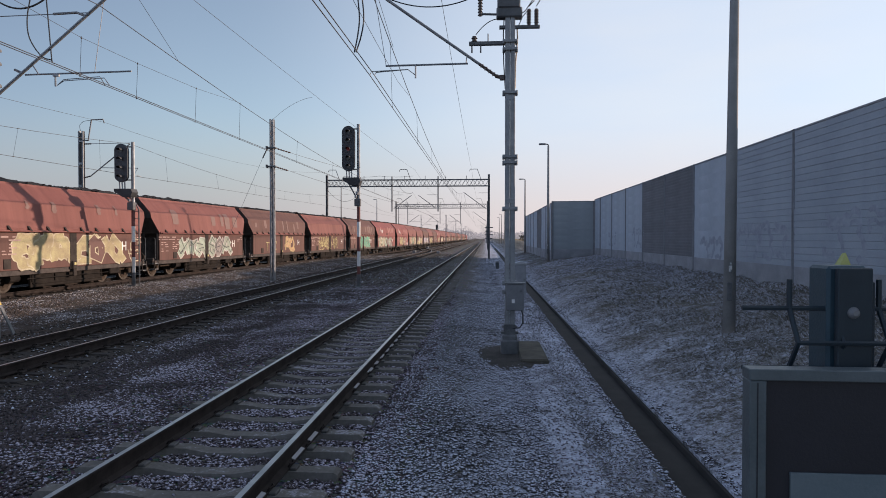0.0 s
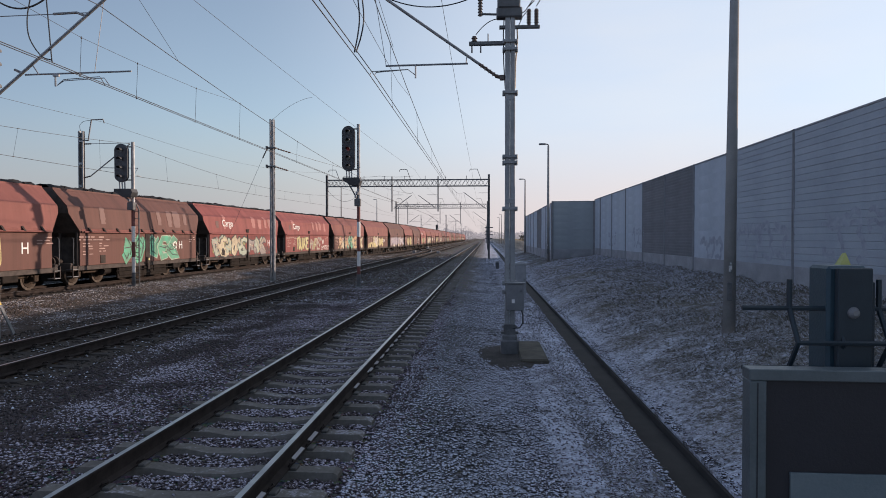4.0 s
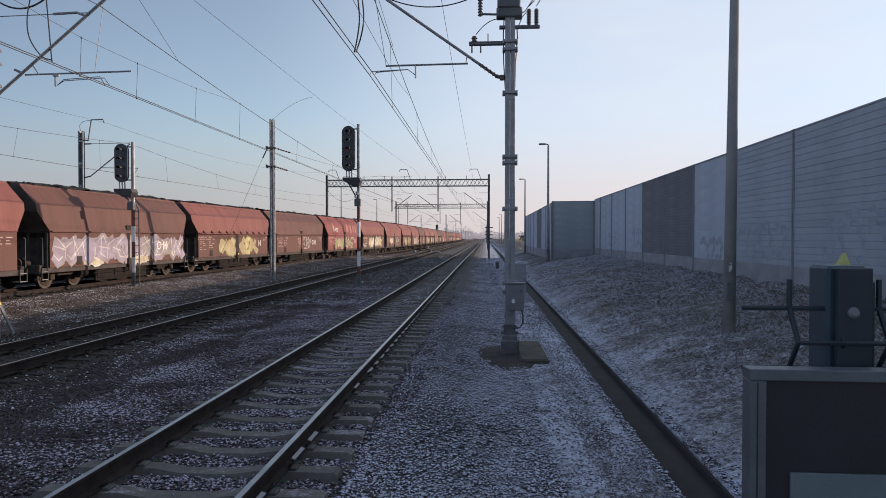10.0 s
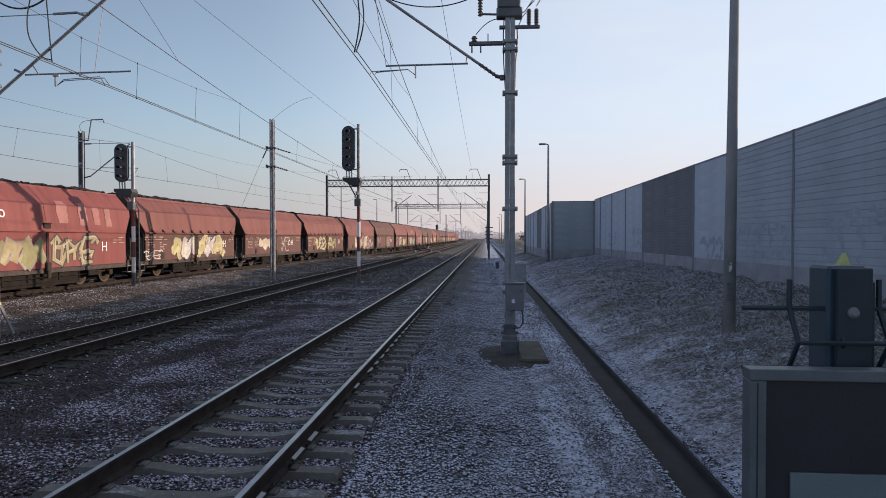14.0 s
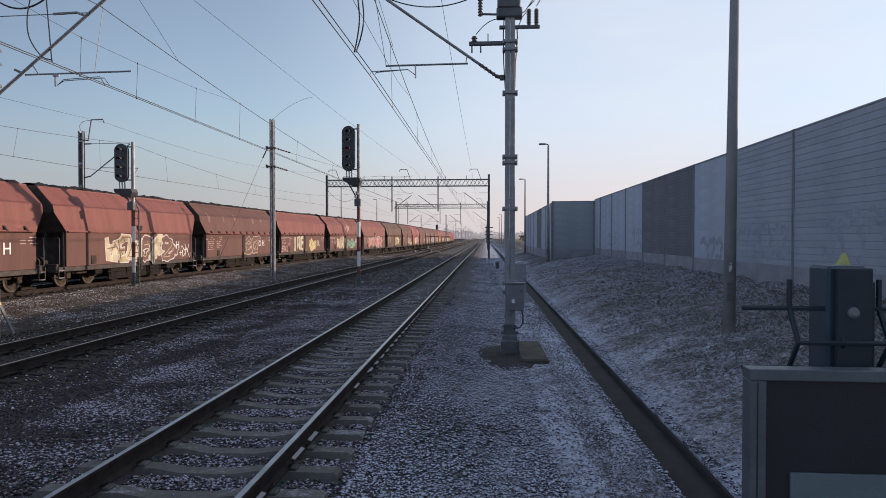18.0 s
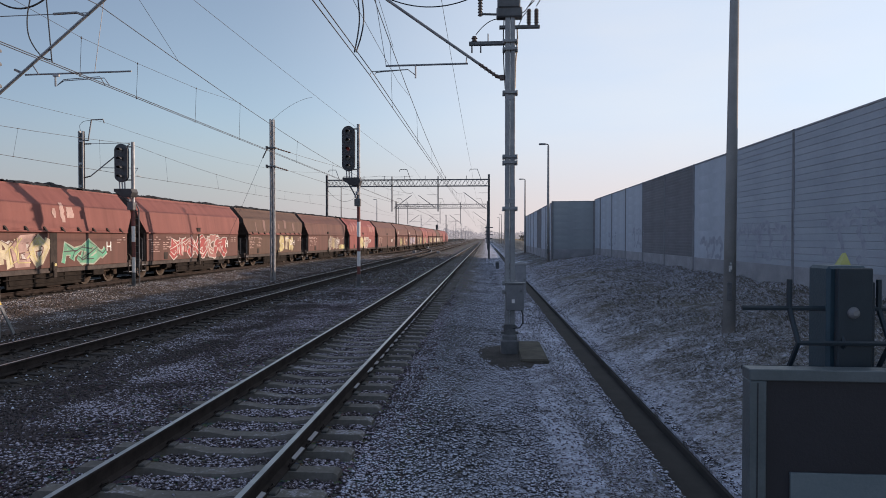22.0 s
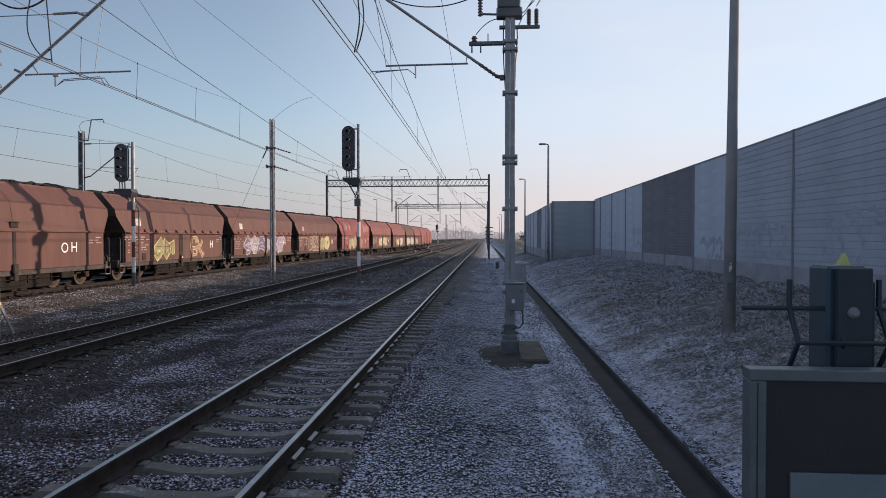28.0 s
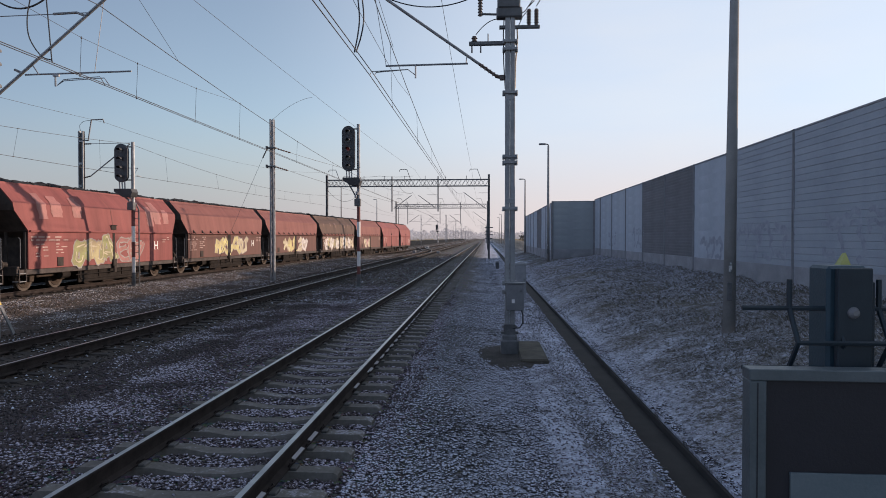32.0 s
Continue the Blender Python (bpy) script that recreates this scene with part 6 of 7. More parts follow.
# the train, wagon by wagon: paint, ledge type, letter, pieces (from, to, low, high, fills, line, inner), patches
TRAIN = [
    ("brick", "B", "H", [(-2.6, -0.4, 0.95, 2.05, ("khaki", "lime"), "yellow", "")], 0),
    ("brick", "B", "H", [(-3.3, -0.3, 0.92, 2.15, ("khaki",), "cream", "", "", 0.40), (0.3, 3.3, 0.92, 2.15, ("khaki", "brown"), "cream", "", "", 0.30), (4.2, 5.0, 0.95, 2.0, (), "cream", "")], 3),
    ("brick", "B", "H", [(-3.2, -0.3, 0.95, 2.15, ("mint",), "white", "black", "", 0.36), (0.3, 3.1, 0.92, 2.15, ("mint", "grey"), "white", "black", "", 0.30)], 1),
    ("brown", "B", "H", [(-3.0, -0.8, 1.05, 1.75, (), "yellow", "", "THC"), (0.8, 2.6, 0.95, 2.15, ("orange",), "yellow", "", "", 0.12)], 6),
    ("brick", "B", "H", [(-3.2, -0.4, 0.95, 2.1, (), "yellow", ""), (-3.0, -0.6, 1.15, 1.9, (), "yellow", ""), (0.4, 2.4, 1.0, 2.1, (), "yellow", "")], 0),
    ("brown", "B", "OH", [(-2.0, -0.4, 0.92, 2.15, ("green",), "green", "black", "", 0.42), (0.3, 2.9, 0.92, 2.15, ("green",), "mint", "black", "", 0.36)], 1),
    ("red", "A", "H", [(-5.2, -0.4, 0.9, 2.15, ("lime", "mint", "cream"), "black", "cream", "", 0.24), (0.3, 3.0, 0.9, 2.15, ("grey", "mint"), "black", "cream", "", 0.30), (3.1, 4.0, 0.92, 1.4, (), "black", "")], 4),
    ("red", "A", "H", [(-2.9, -0.1, 0.95, 2.15, ("yellow",), "black", "cream", "RUKE", 0.30), (0.3, 2.9, 0.92, 2.1, ("grey", "lime"), "faded", "cream", "", 0.2), (3.4, 5.2, 0.92, 1.35, (), "white", "")], 4),
    ("brick", "A", "", [(-4.0, -0.7, 0.9, 2.22, ("pink", "orange", "cream"), "black", "cream", "", 0.30), (-0.8, 0.7, 0.9, 2.2, ("green",), "black", "mint", "", 0.36), (0.7, 4.6, 0.9, 2.22, ("lime", "cream", "orange", "pink"), "black", "yellow", "", 0.26)], 0),
    ("brick", "A", "OH", [(-5.0, -1.6, 0.9, 1.45, ("khaki", "yellow"), "khaki", "", "", 0.4), (-2.6, 0.2, 0.95, 2.2, ("cream", "white"), "khaki", "grey", "", 0.34), (0.3, 2.2, 0.95, 2.1, ("khaki", "yellow"), "yellow", "", "", 0.42)], 0),
    ("brown", "A", "OH", [(-5.3, -0.3, 0.9, 2.24, ("lilac", "lilac", "lilac"), "grey", "white", "", 0.46), (0.2, 5.0, 0.9, 2.24, ("lilac", "lilac", "grey"), "grey", "white", "", 0.44), (-3.4, -2.2, 0.88, 1.15, ("cream",), "white", "", "", 0.2), (0.3, 1.6, 0.88, 1.15, ("cream",), "white", "", "", 0.2)], 0),
    ("brick", "B", "H", [(-2.6, -0.5, 0.95, 2.05, ("khaki",), "lime", "", "", 0.42), (0.5, 2.9, 0.95, 2.1, ("khaki", "yellow"), "lime", "", "", 0.34)], 0),
    ("brown", "A", "OH", [(0.5, 2.2, 1.1, 2.1, (), "white", ""), (-0.8, -0.2, 1.3, 2.0, (), "pink", "")], 9),
    ("red", "A", "H", [(-3.2, -0.3, 0.92, 2.15, ("lime", "khaki"), "grey", "", "", 0.40), (0.4, 2.9, 0.92, 2.15, ("khaki",), "black", "cream", "", 0.18)], 4),
    ("brick", "B", "H", [(-2.6, -0.3, 0.92, 2.2, ("yellow", "white"), "black", "cream", "", 0.36), (0.4, 3.3, 0.92, 2.2, ("cream", "yellow", "white"), "black", "white", "", 0.34), (-5.2, -3.9, 0.95, 1.4, (), "white", "")], 0),
    ("brick", "A", "OH", [(-3.0, -1.4, 1.2, 2.0, ("cream",), "white", ""), (1.2, 2.6, 1.0, 2.1, (), "white", "")], 0),
    ("brick", "B", "H", [(-3.3, -0.5, 0.92, 2.15, ("yellow", "cream"), "black", "yellow", "", 0.17), (0.4, 2.6, 0.92, 2.15, ("yellow", "khaki"), "black", "yellow", "", 0.18)], 0),
    ("brick", "A", "H", [(-2.7, -0.1, 0.88, 2.2, ("cream", "khaki"), "white", "brown", "", 0.40), (0.1, 3.2, 0.88, 2.15, ("brown", "cream"), "white", "khaki", "", 0.30), (4.1, 5.0, 1.0, 1.7, (), "white", "")], 0),
    ("brown", "B", "OH", [(0.4, 2.4, 0.95, 2.15, ("brown",), "cream", "", "", 0.26)], 2),
    ("brick", "B", "", [(-2.7, -0.2, 0.9, 2.2, ("cream",), "black", "white", "IRE", 0.40), (1.2, 2.6, 0.95, 2.0, ("yellow",), "yellow", "", "", 0.42), (3.1, 3.7, 1.3, 1.8, (), "white", ""), (-5.2, -4.0, 0.92, 1.4, (), "pink", "")], 0),
    ("brick", "B", "H", [(-3.0, -0.4, 0.92, 2.2, ("white", "cream", "rose"), "brown", "yellow", "", 0.34), (0.7, 2.9, 0.92, 1.95, ("green",), "mint", "black", "", 0.24)], 8),
    ("brick", "A", "H", [(-3.2, -0.1, 0.90, 2.2, ("crimson",), "white", "white", "", 0.34), (0.1, 3.3, 0.90, 2.2, ("crimson", "faded"), "white", "white", "", 0.34)], 0),
    ("olive", "B", "OH", [(0.4, 3.4, 0.92, 2.15, ("yellow", "cream"), "khaki", "white", "STK", 0.38)], 7),
    ("brown", "A", "OH", [(0.3, 2.9, 0.92, 2.2, ("grey", "khaki"), "cream", "brown", "", 0.30), (3.6, 5.1, 0.9, 1.3, ("lime", "yellow"), "khaki", "")], 0),
    ("red", "A", "OH", [(-2.3, -0.2, 0.92, 2.1, ("cream", "yellow"), "cream", "", "", 0.5), (0.2, 2.2, 0.92, 2.1, ("cream", "grey"), "white", "", "", 0.2)], 5),
    ("brown", "A", "OH", [], 0),
    ("brown", "B", "H", [(-2.6, -1.0, 0.95, 2.05, ("lime",), "yellow", "brown", "", 0.32), (1.2, 2.4, 0.95, 2.05, ("faded",), "yellow", "", "", 0.1)], 11),
    ("brown", "B", "H", [(-3.6, -0.3, 0.95, 2.15, ("blue", "lilac"), "white", "white", "", 0.34), (0.3, 3.3, 0.95, 2.15, ("lilac", "blue"), "white", "", "", 0.34)], 12),
    ("brown", "B", "H", [(-2.7, -0.2, 0.92, 2.15, ("brown", "olive"), "cream", "", "", 0.22), (0.5, 2.6, 0.92, 2.1, ("lime", "yellow"), "yellow", "cream", "", 0.44)], 10),
    ("red", "A", "H", [(-2.7, -0.2, 0.92, 2.1, ("lime", "khaki"), "grey", "cream", "", 0.36), (0.4, 2.4, 0.95, 2.0, ("faded",), "grey", "", "", 0.14)], 5),
    ("brick", "B", "H", [(-1.9, -0.2, 0.95, 2.15, ("yellow", "yellow"), "grey", ""), (0.4, 2.4, 0.95, 2.15, ("yellow", "cream"), "grey", "")], 0),
    ("brick", "B", "", [(-2.6, -0.6, 0.92, 2.1, ("cream", "yellow"), "khaki", ""), (0.6, 2.8, 0.92, 2.1, ("cream", "white"), "grey", "")], 0),
    ("olive", "B", "", [(-4.6, -0.3, 0.92, 2.1, ("cream", "white", "khaki"), "grey", ""), (0.3, 4.6, 0.92, 2.1, ("cream", "white"), "grey", "")], 2),
    ("brick", "B", "", [(-2.8, 0.0, 0.95, 2.0, ("cream", "pink"), "grey", "")], 0),
    ("red", "A", "", [], 0),
    ("red", "A", "", [(3.0, 4.4, 1.2, 1.8, (), "white", "")], 0),
]
FIRST = -2
WORDS = {"red": "bright red", "brick": "brick-red", "brown": "brown", "olive": "dark olive-brown"}


def recolour(ob, mat):
    ob.material_slots[0].link = "OBJECT"
    ob.material_slots[0].material = mat
    return ob


def build_wagon(i, spec):
    paint, kind, letter, pieces, patches = spec
    rng = random.Random(900 + i)
    WM, HALF = WAGON_MESHES[kind], HALVES[kind]
    bits = "covered in graffiti" if pieces else "with plain sides"
    t = thing("hopper_wagon", pose(0, 0, 0), WORDS[paint] + " hopper wagon heaped with coal, " + bits, "freight wagon", "wagons of the coal train")
    mat = PAINT[paint]
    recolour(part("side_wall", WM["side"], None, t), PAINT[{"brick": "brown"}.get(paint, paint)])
    recolour(part("upper_hopper", WM["upper"], None, t), mat)
    recolour(part("ledge", WM["ledge"], None, t), mat)
    if kind == "B":
        rail = part("hand_rail", WM["rail"], None, t)
        for j in range(10):
            part("bracket", WM["bracket"], None, rail, m=pose(0, -HALF + 0.6 + j * (2 * HALF - 1.2) / 9, 0))
    part("underframe", WM["frame"], None, t)
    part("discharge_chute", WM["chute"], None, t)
    part("door_slot", WM["slot_wide" if kind == "B" else "slot_thin"], None, t)
    lock = part("door_lock", WM["lock"], None, t)
    if kind == "B":
        part("lock_tag", WM["lock_tag"], None, lock, "yellow tag")
    part("hatch", WM["hatch"], None, t, m=pose(0, -3.7, 0))
    if kind == "A":
        part("vent", WM["vent"], None, t, "small dark recess over the door")
        part("seam", WM["seam"], None, t)
    for s, turn in ((-1, 0), (1, 180)):
        part("end_wall", WM["end"], None, t, "dark sloping end wall", pose(0, s * (HALF - 0.02), 0, 0, 0, turn))
        for x in (-0.875, 0.875):
            part("buffer", WM["buffer"], None, t, m=pose(x, s * (HALF + 0.34), 1.06, 0, 0, 180 if s < 0 else 0))
        part("coupling", WM["coupling"], None, t, m=pose(0, s * (HALF + 0.48), 1.0, 0, 0, 180 if s < 0 else 0))
        part("step", WM["step"], None, t, m=pose(0, s * (HALF + 0.30), 0))
        part("grab_rail", WM["grab"], None, t, "pale grab rail", pose(-0.05, s * (HALF + 0.42), 0))
        bogie = part("bogie", WM["bogie"], None, t, "rusty two-axle bogie", pose(0, s * 3.95, 0))
        for k in (-1, 1):
            w = part("wheelset", WM["wheelset"], None, bogie, m=pose(0, k * 0.9, 0.46))
            WHEELS[k].append(w)
    part("coal_load", WM["coal%d" % (i % 4)], None, t, "heaped black coal")
    if i % 7 != 3:
        tagged(part("lettering", BAR_MESHES[i % 3], None, t, "small unreadable white lettering"), kind="stuff")
    if letter:
        for k, sign_letter in enumerate(letter):
            part("letter", LETTERS[sign_letter], None, t, "white painted letter", side_pose(3.75 if letter == "H" else 2.80 + 0.60 * k, 1.45))
    if patches in (4,):
        part("lettering", LETTERS["Cargo"], None, t, "large white word", side_pose(-2.9, 2.78, FACE - 0.045, 8.5))
        paint_patches(t, rng, [(-4.35, 0.44, 2.68, 3.10)], SPRAY["brown"], "dark plain mark beside the word")
    for piece in pieces:
        graffiti(t, rng, *piece)
    if patches in (1, 4):
        paint_patches(t, rng, [(y + rng.uniform(-0.2, 0.2), rng.uniform(0.35, 0.75), rng.uniform(2.55, 2.8), rng.uniform(3.35, 3.6)) for y in (1.2, 2.2, 3.2, 4.3, -3.5)], SPRAY["faded" if paint == "red" else "dusty"])
    if patches == 5:
        lg = Geo()
        stroke(lg, smooth_line(tag_line(rng, 0.2, 1.5, 2.55, 3.05)), 0.06, FACE + 0.03)
        part("graffiti_line", lg, SPRAY["white"], t, m=Matrix.Translation((0.21, 0, 0)) @ pose(0, 0, 0, 0, -8.5, 0) @ Matrix.Translation((0, 0, -0.02)))
        paint_patches(t, rng, [(y + rng.uniform(-0.15, 0.15), rng.uniform(0.5, 0.8), rng.uniform(2.6, 2.9), rng.uniform(3.5, 3.9)) for y in (-4.7, -3.6, -2.4, 3.3, 4.2, 5.0)], SPRAY["faded"])
    if patches in (10, 11, 12):
        g = Geo()
        g.add([(FACE - 0.118 + 0.022, y, z) if z > 2.9 else (FACE - 0.062 + 0.022, y, z) for y, z in ((-4.3, 2.62), (-3.85, 2.62), (-3.85, 3.02), (-4.3, 3.02))], [(0, 1, 2, 3)])
        part("number_plate", g, SPRAY["rose" if patches == 10 else "white"], t, "small pale painted square")
    if patches in (6, 7, 8):
        spots = {6: (-4.6, -2.9, -1.4, 0.6, 1.5, 3.0, 3.9), 7: (-3.9, -2.4, -0.2, 0.4, 1.8, 3.6), 8: (0.2, 0.7, 1.2)}[patches]
        paint_patches(t, rng, [(y, rng.uniform(0.12, 0.5), rng.uniform(2.5, 2.9), rng.uniform(3.1, 3.5)) for y in spots], SPRAY["rose" if patches == 8 else "dusty"])
    if patches in (2, 3):
        paint_patches(t, rng, [(y + rng.uniform(-0.15, 0.15), rng.uniform(0.14, 0.3), rng.uniform(3.0, 3.2), rng.uniform(3.45, 3.6)) for y in (-4.6, -2.6, -1.1, 2.0, 3.4)], SPRAY["dusty"])
    if patches == 9:
        lg = Geo()
        for a in (-4.6, -2.6, -0.6, 0.8, 2.4, 3.6):
            stroke(lg, smooth_line(tag_line(rng, a, a + 1.1, 2.5, 3.2)), 0.05, FACE + 0.03)
        part("graffiti_line", lg, SPRAY["grey"], t, m=Matrix.Translation((0.19 + 0.02, 0, 0)) @ pose(0, 0, 0, 0, -8.5, 0) @ Matrix.Translation((0, 0, -0.02)))
    return t


WHEELS = {-1: [], 1: []}
WAGONS = [build_wagon(i, spec) for i, spec in enumerate(TRAIN)]

# way along the freight track
LINE_Y = [-160 + 0.5 * i for i in range(1600)]
LINE_S = [0.0]
for ya, yb in zip(LINE_Y, LINE_Y[1:]):
    LINE_S.append(LINE_S[-1] + math.hypot(yb - ya, siding_x(yb) - siding_x(ya)))
LINE_S = np.array(LINE_S) - LINE_S[320]


def on_line(s):
    """The pose of a wagon whose middle is s metres along the track."""
    y = float(np.interp(s, LINE_S, LINE_Y))
    ya, yb = float(np.interp(s - 3.95, LINE_S, LINE_Y)), float(np.interp(s + 3.95, LINE_S, LINE_Y))
    xa, xb = siding_x(ya), siding_x(yb)
    return pose((xa + xb) / 2, y, 0, 0, 0, math.degrees(math.atan2(xa - xb, yb - ya)))


def motions():
    """The train rolls past towards the camera's side at a steady speed; its wheels turn."""
    times = [32.0 * i / 32 for i in range(33)]
    s0 = FIRST_GAP - sum(LENGTH[spec[1]] for spec in TRAIN[:-FIRST])
    for i, w in enumerate(WAGONS):
        length = LENGTH[TRAIN[i][1]]
        walk(w, [(t, on_line(s0 + length / 2 - SPEED * t)) for t in times])
        s0 += length
    for k, sets in WHEELS.items():
        walk(sets[0], [(n / FPS, pose(0, k * 0.9, 0.46, math.degrees(SPEED / 0.46) * n / FPS % 360)) for n in range(32 * FPS + 1)])
        keys = sets[0].animation_data
        for o in sets[1:]:
            o.rotation_mode = "QUATERNION"
            o.animation_data_create()
            o.animation_data.action = keys.action
            o.animation_data.action_slot = keys.action_slot

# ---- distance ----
# air haze over the far trees is put into pale colour and faint emission
HAZE_WOOD = worn("wood_with_haze_glow", (0.20, 0.20, 0.22), (0.28, 0.28, 0.30), 0.95, 0, 0.02, 0.4)
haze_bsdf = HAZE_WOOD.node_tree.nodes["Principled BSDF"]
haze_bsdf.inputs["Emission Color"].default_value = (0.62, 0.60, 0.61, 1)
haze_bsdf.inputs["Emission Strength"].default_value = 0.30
BUSH = worn("bare_bush", (0.10, 0.085, 0.065), (0.18, 0.155, 0.12), 0.95, 0, 0.2, 4)


def far_wood(x0, x1, y0, y1, count, h, seed, label, material=HAZE_WOOD):
    """A belt of bare trees seen far off: many ragged upright clumps of twigs."""
    rng = random.Random(seed)
    g = Geo()
    for _ in range(count):
        x, y = rng.uniform(x0, x1), rng.uniform(y0, y1)
        hh = h * rng.uniform(0.5, 1.1)
        g.tube([(x, y, -1.5), (x, y, hh * 0.6)], 0.25, 4, r1=0.1, caps=False)
        for _ in range(18):
            a, r = rng.uniform(0, 6.28), rng.uniform(0.1, 0.38) * hh
            cx, cy, cz = x + math.cos(a) * r, y + math.sin(a) * r, hh * rng.uniform(0.15, 0.95)
            s = hh * rng.uniform(0.10, 0.22)
            p = [(cx + rng.uniform(-s, s), cy + rng.uniform(-s, s), cz + rng.uniform(-s, s) * 1.2) for _ in range(4)]
            g.add(p, [(0, 1, 2), (0, 2, 3), (0, 3, 1), (1, 3, 2)])
    ob = new("distant_wood", g.mesh("distant_wood", material))
    return tagged(ob, label, "woods", kind="stuff")


far_wood(-420, -20, 700, 900, 700, 11, 1, "belt of bare trees on the horizon, haze put in as a pale glow")
far_wood(-60, 140, 900, 1100, 360, 10, 2, "belt of bare trees on the horizon, haze put in as a pale glow")
far_wood(14, 60, 240, 420, 60, 3.4, 3, "bare bushes at the field's edge", BUSH)

# ---- loose stones and grass ----


def stones(name, count, place, lo, hi, material, label, seed):
    """Broken stones strewn on the ground: jittered eight-sided lumps."""
    r = np.random.RandomState(seed)
    xy = place(r, count)
    z = np.array([ground_z(float(a), float(b)) for a, b in xy])
    n = len(xy)
    octa = np.array([(1, 0, 0), (0, 1, 0), (-1, 0, 0), (0, -1, 0), (0, 0, 1), (0, 0, -1)], float)
    size = r.uniform(lo, hi, (n, 1, 1)) * r.uniform(0.55, 1.5, (n, 1, 3))
    v = octa[None] * np.array([1.15, 0.9, 0.55]) * size * r.uniform(0.7, 1.25, (n, 6, 3)) + r.uniform(-0.25, 0.25, (n, 6, 3)) * size
    a = r.uniform(0, 6.28, n)
    c, s = np.cos(a)[:, None], np.sin(a)[:, None]
    x, y = v[:, :, 0] * c - v[:, :, 1] * s, v[:, :, 0] * s + v[:, :, 1] * c
    v = np.stack((x + xy[:, :1], y + xy[:, 1:], v[:, :, 2] + z[:, None] + r.uniform(-0.01, 0.02, (n, 1))), 2).reshape(-1, 3)
    tri = np.array([(0, 1, 4), (1, 2, 4), (2, 3, 4), (3, 0, 4), (1, 0, 5), (2, 1, 5), (3, 2, 5), (0, 3, 5)])
    f = (tri[None] + 6 * np.arange(n)[:, None, None]).reshape(-1, 3)
    me = bpy.data.meshes.new(name)
    me.vertices.add(len(v))
    me.vertices.foreach_set("co", v.astype(np.float32).ravel())
    me.loops.add(f.size)
    me.loops.foreach_set("vertex_index", f.astype(np.int32).ravel())
    me.polygons.add(len(f))
    me.polygons.foreach_set("loop_start", np.arange(0, f.size, 3, dtype=np.int32))
    me.update(calc_edges=True)
    me.materials.append(material)
    return tagged(new(name, me), label, "ballast", kind="stuff")


def strewn(x0, x1, y0, y1, bias=1.6):
    def place(r, n):
        y = y0 + (y1 - y0) * r.uniform(0, 1, n) ** bias
        xy = np.stack((r.uniform(x0, x1, n), y), 1)
        keep = np.ones(n, bool)
        for mid, y_first in ((TRACK_1, 2.51), (TRACK_2, 6.0)):
            over = (np.abs(xy[:, 0] - mid) < 1.33) & (np.abs((y - y_first + 0.3) % 0.6 - 0.3) < 0.135)
            rail = np.abs(np.abs(xy[:, 0] - mid) - 0.753) < 0.10
            keep &= ~((xy[:, 0] > -1.4) & (xy[:, 0] < -1.0 + 1.1 * r.uniform(0, 1, n)) & (y > 15 + 18 * r.uniform(0, 1, n)))
            keep &= ~((over & (r.uniform(0, 1, n) < 0.95)) | rail)
        return xy[keep]
    return place


stones("crib_stones", 24000, strewn(-4.0, -1.45, 3.6, 24, 1.7), 0.016, 0.032, CRIB_STONE, "frosty broken ballast between the sleepers", 22)
stones("shoulder_stones", 34000, strewn(-6.9, -5.1, 5.0, 30, 1.8), 0.016, 0.034, SHOULDER_STONE, "dark brown ballast stones with thin frost", 23)
stones("ballast_stones", 86000, strewn(-5.5, -1.0, 3.5, 30, 2.0), 0.016, 0.034, STONE, "dark broken ballast stones dusted with frost", 11)
stones("far_ballast_stones", 15000, strewn(-6.6, -1.2, 22, 90, 1.9), 0.03, 0.055, STONE_DARK, "dark broken ballast stones dusted with frost", 12)
stones("oily_ballast_stones", 20000, strewn(-11.6, -6.2, 8, 56, 1.2), 0.025, 0.045, STONE_DARK, "dark oily ballast stones with little frost", 14)
stones("siding_stones", 32000, strewn(-17.2, -11.0, 17, 80, 1.5), 0.02, 0.04, SIDING_STONE, "brown ballast by the freight track with lit frost", 15)
stones("edge_stones", 3600, strewn(1.74, 1.89, 4.5, 40, 1.6), 0.012, 0.03, GRAVEL, "loose gravel spilt over the channel edge", 16)
stones("edge_stones", 2000, strewn(2.25, 2.42, 4.5, 40, 1.6), 0.012, 0.028, GRAVEL, "loose gravel spilt over the channel edge", 17)
stones("path_stones", 62000, strewn(-1.3, 0.75, 4.5, 60, 2.2), 0.012, 0.027, GRAVEL, "frosty gravel beside the track", 13)
stones("far_path_stones", 12000, strewn(-1.25, 1.75, 18, 75, 1.5), 0.018, 0.036, GRAVEL, "frosty gravel beside the track", 20)
stones("path_grit", 26000, strewn(0.45, 1.82, 4.5, 50, 1.9), 0.006, 0.016, STONE, "small dark stones showing through the frost", 18)
stones("bank_grit", 9000, strewn(2.32, 3.6, 4.5, 50, 1.8), 0.006, 0.016, STONE, "small dark clods showing through the frost", 19)


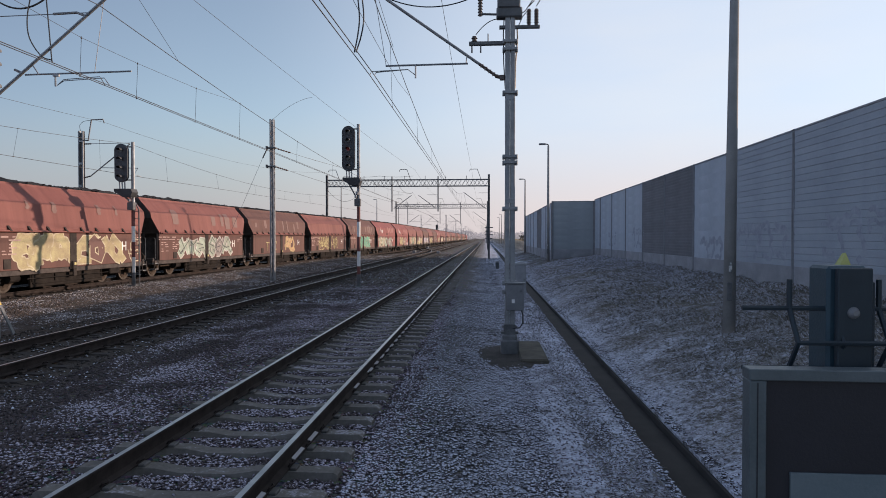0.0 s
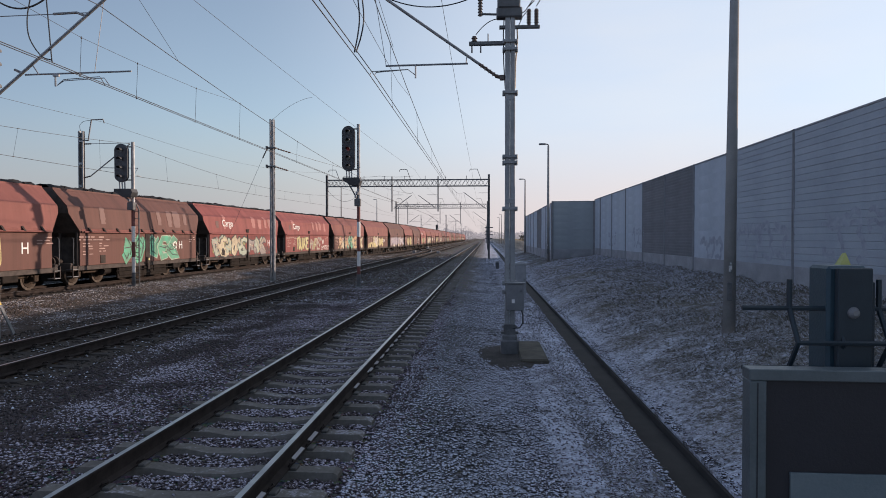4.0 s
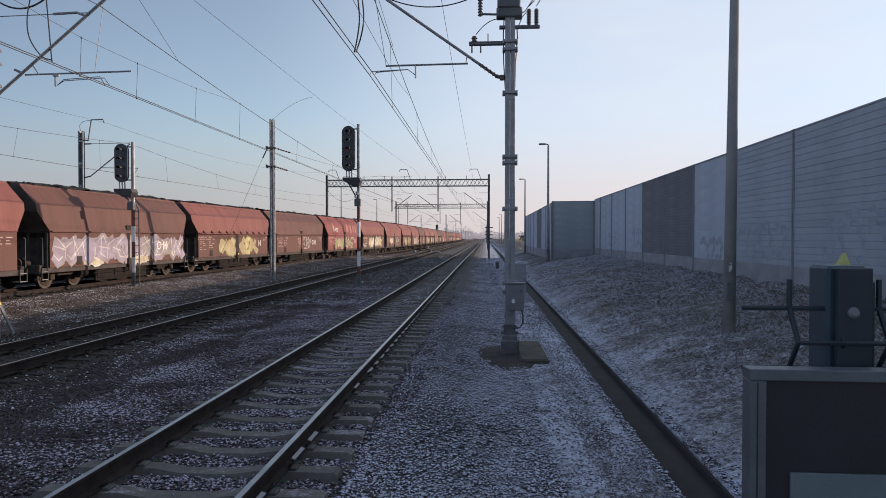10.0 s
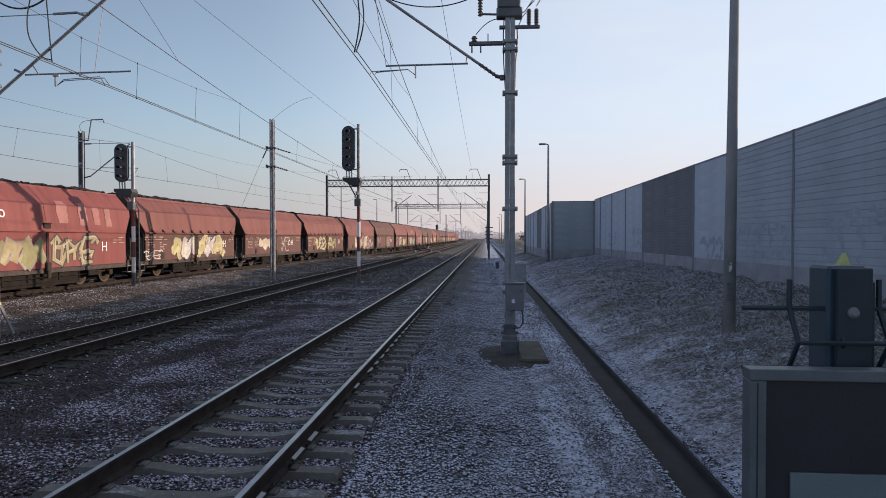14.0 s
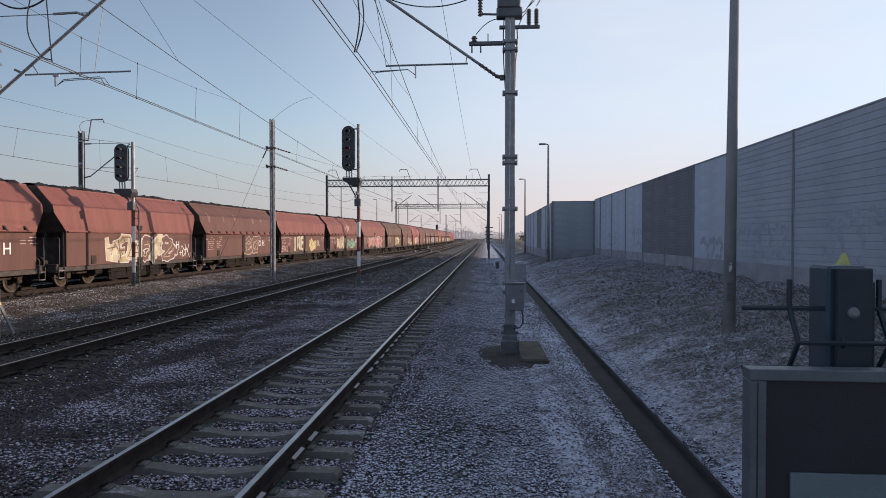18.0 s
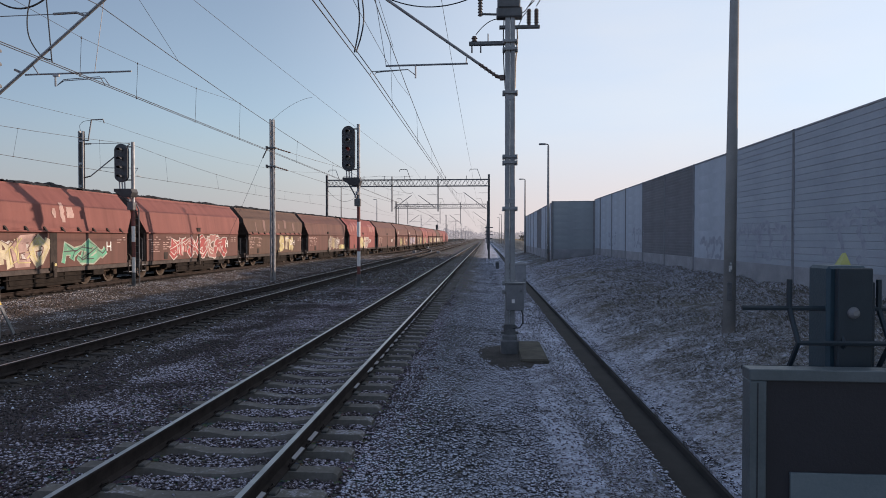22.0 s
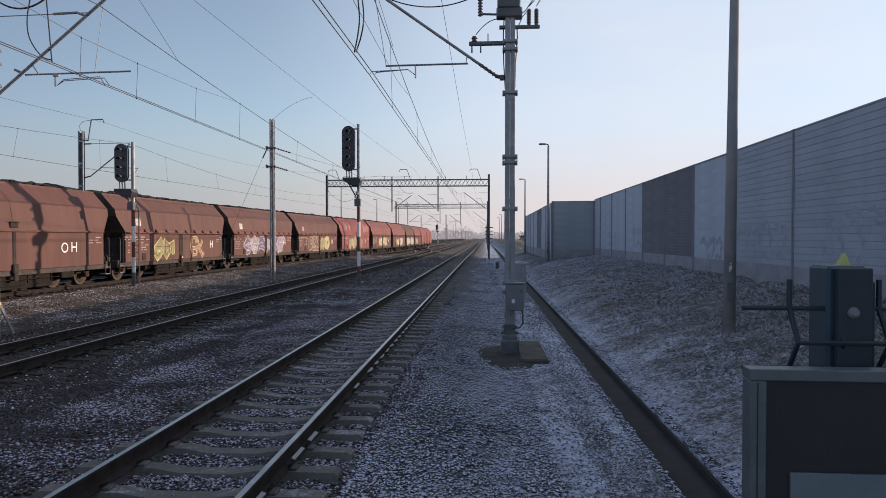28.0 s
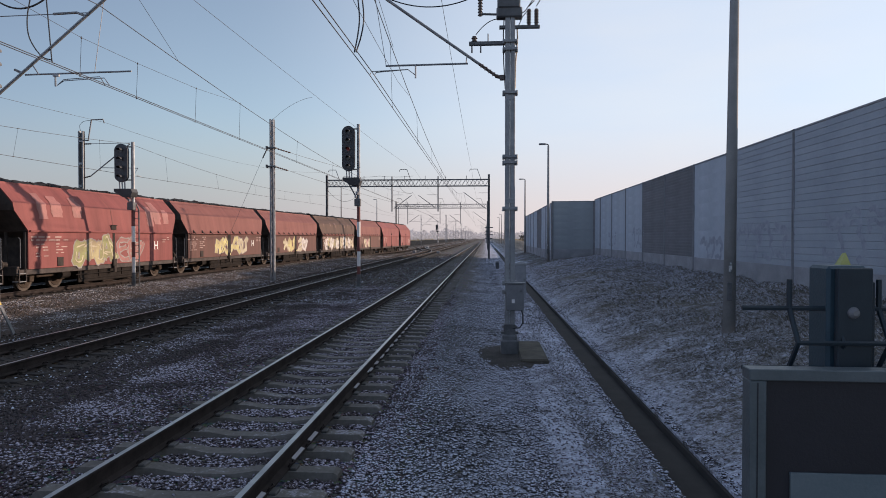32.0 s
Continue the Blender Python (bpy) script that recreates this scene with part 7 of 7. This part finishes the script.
def blades(name, count, x0, x1, y0, y1, lo, hi, material, label, seed):
    """Short dead grass blades, bent every way."""
    r = np.random.RandomState(seed)
    xs, ys = r.uniform(x0, x1, count), y0 + (y1 - y0) * r.uniform(0, 1, count) ** 1.5
    g = Geo()
    for x, y in zip(xs, ys):
        x, y = float(x), float(y)
        if 1.1 * noise.noise((x * 0.6, y * 0.35, 5.0)) + 0.40 * (x - 4.2) / 3 < r.uniform(-0.5, 0.35):
            continue
        z, h, a = ground_z(x, y), r.uniform(lo, hi), r.uniform(0, 6.28)
        w, bend = 0.003 + 0.0005 * y, r.uniform(1.0, 2.6) * h
        dx, dy = math.cos(a), math.sin(a)
        g.add([(x - dy * w, y + dx * w, z - 0.01), (x + dy * w, y - dx * w, z - 0.01), (x + dx * bend * 0.4 + dy * w * 0.6, y + dy * bend * 0.4 - dx * w * 0.6, z + h * 0.7), (x + dx * bend, y + dy * bend, z + h)], [(0, 1, 2), (0, 2, 3)])
    me = bpy.data.meshes.new(name)
    me.from_pydata(g.v, [], g.f)
    me.materials.append(material)
    return tagged(new(name, me), label, "grass", kind="stuff")


GRASS = frosted("dead_grass", (0.13, 0.126, 0.112), (0.25, 0.238, 0.21), 0.80, frost=(0.60, 0.62, 0.73), big=0.8, fine=12, isle=0.25)
blades("edge_grass", 16000, 1.15, 1.82, 4.5, 40, 0.010, 0.04, GRASS, "thin dead grass along the channel edge", 24)
blades("bank_grass", 90000, 2.45, 7.9, 4.2, 46, 0.012, 0.055, GRASS, "short dead frosty grass on the bank", 21)


def wall_tags():
    """Faint old painted letters on the noise wall."""
    rng = random.Random(77)
    for y0, y1, z0, z1, n in ((13.2, 15.8, 1.5, 2.6, 3), (17.6, 20.9, 1.5, 2.45, 4), (21.5, 24.4, 1.4, 2.0, 4), (33.2, 35.8, 1.6, 2.5, 3), (40.0, 42.4, 1.6, 2.3, 3)):
        g, scrap = Geo(), Geo()
        skin = -0.0655 if y0 < 21.2 else -0.0525
        w = (y1 - y0) / n
        for k in range(n):
            ring = blob(scrap, y0 + w * (k + 0.5), (z0 + z1) / 2, w * 0.5, (z1 - z0) / 2, rng, 0, bite=0.35)
            stroke(g, ring[rng.randrange(6):rng.randrange(18, 26)], 0.13, skin - 0.0006 * k)
            stroke(g, [(y, z * 0.6 + 0.4 * (z0 + z1) / 2) for y, z in ring[3:16]], 0.09, skin - 0.003 - 0.0006 * k)
        part("graffiti", g, TAG_DARK, bpy.data.objects["wall_near"], "faint dark scrawl", pose(8.0, 0, 0))


wall_tags()

motions()
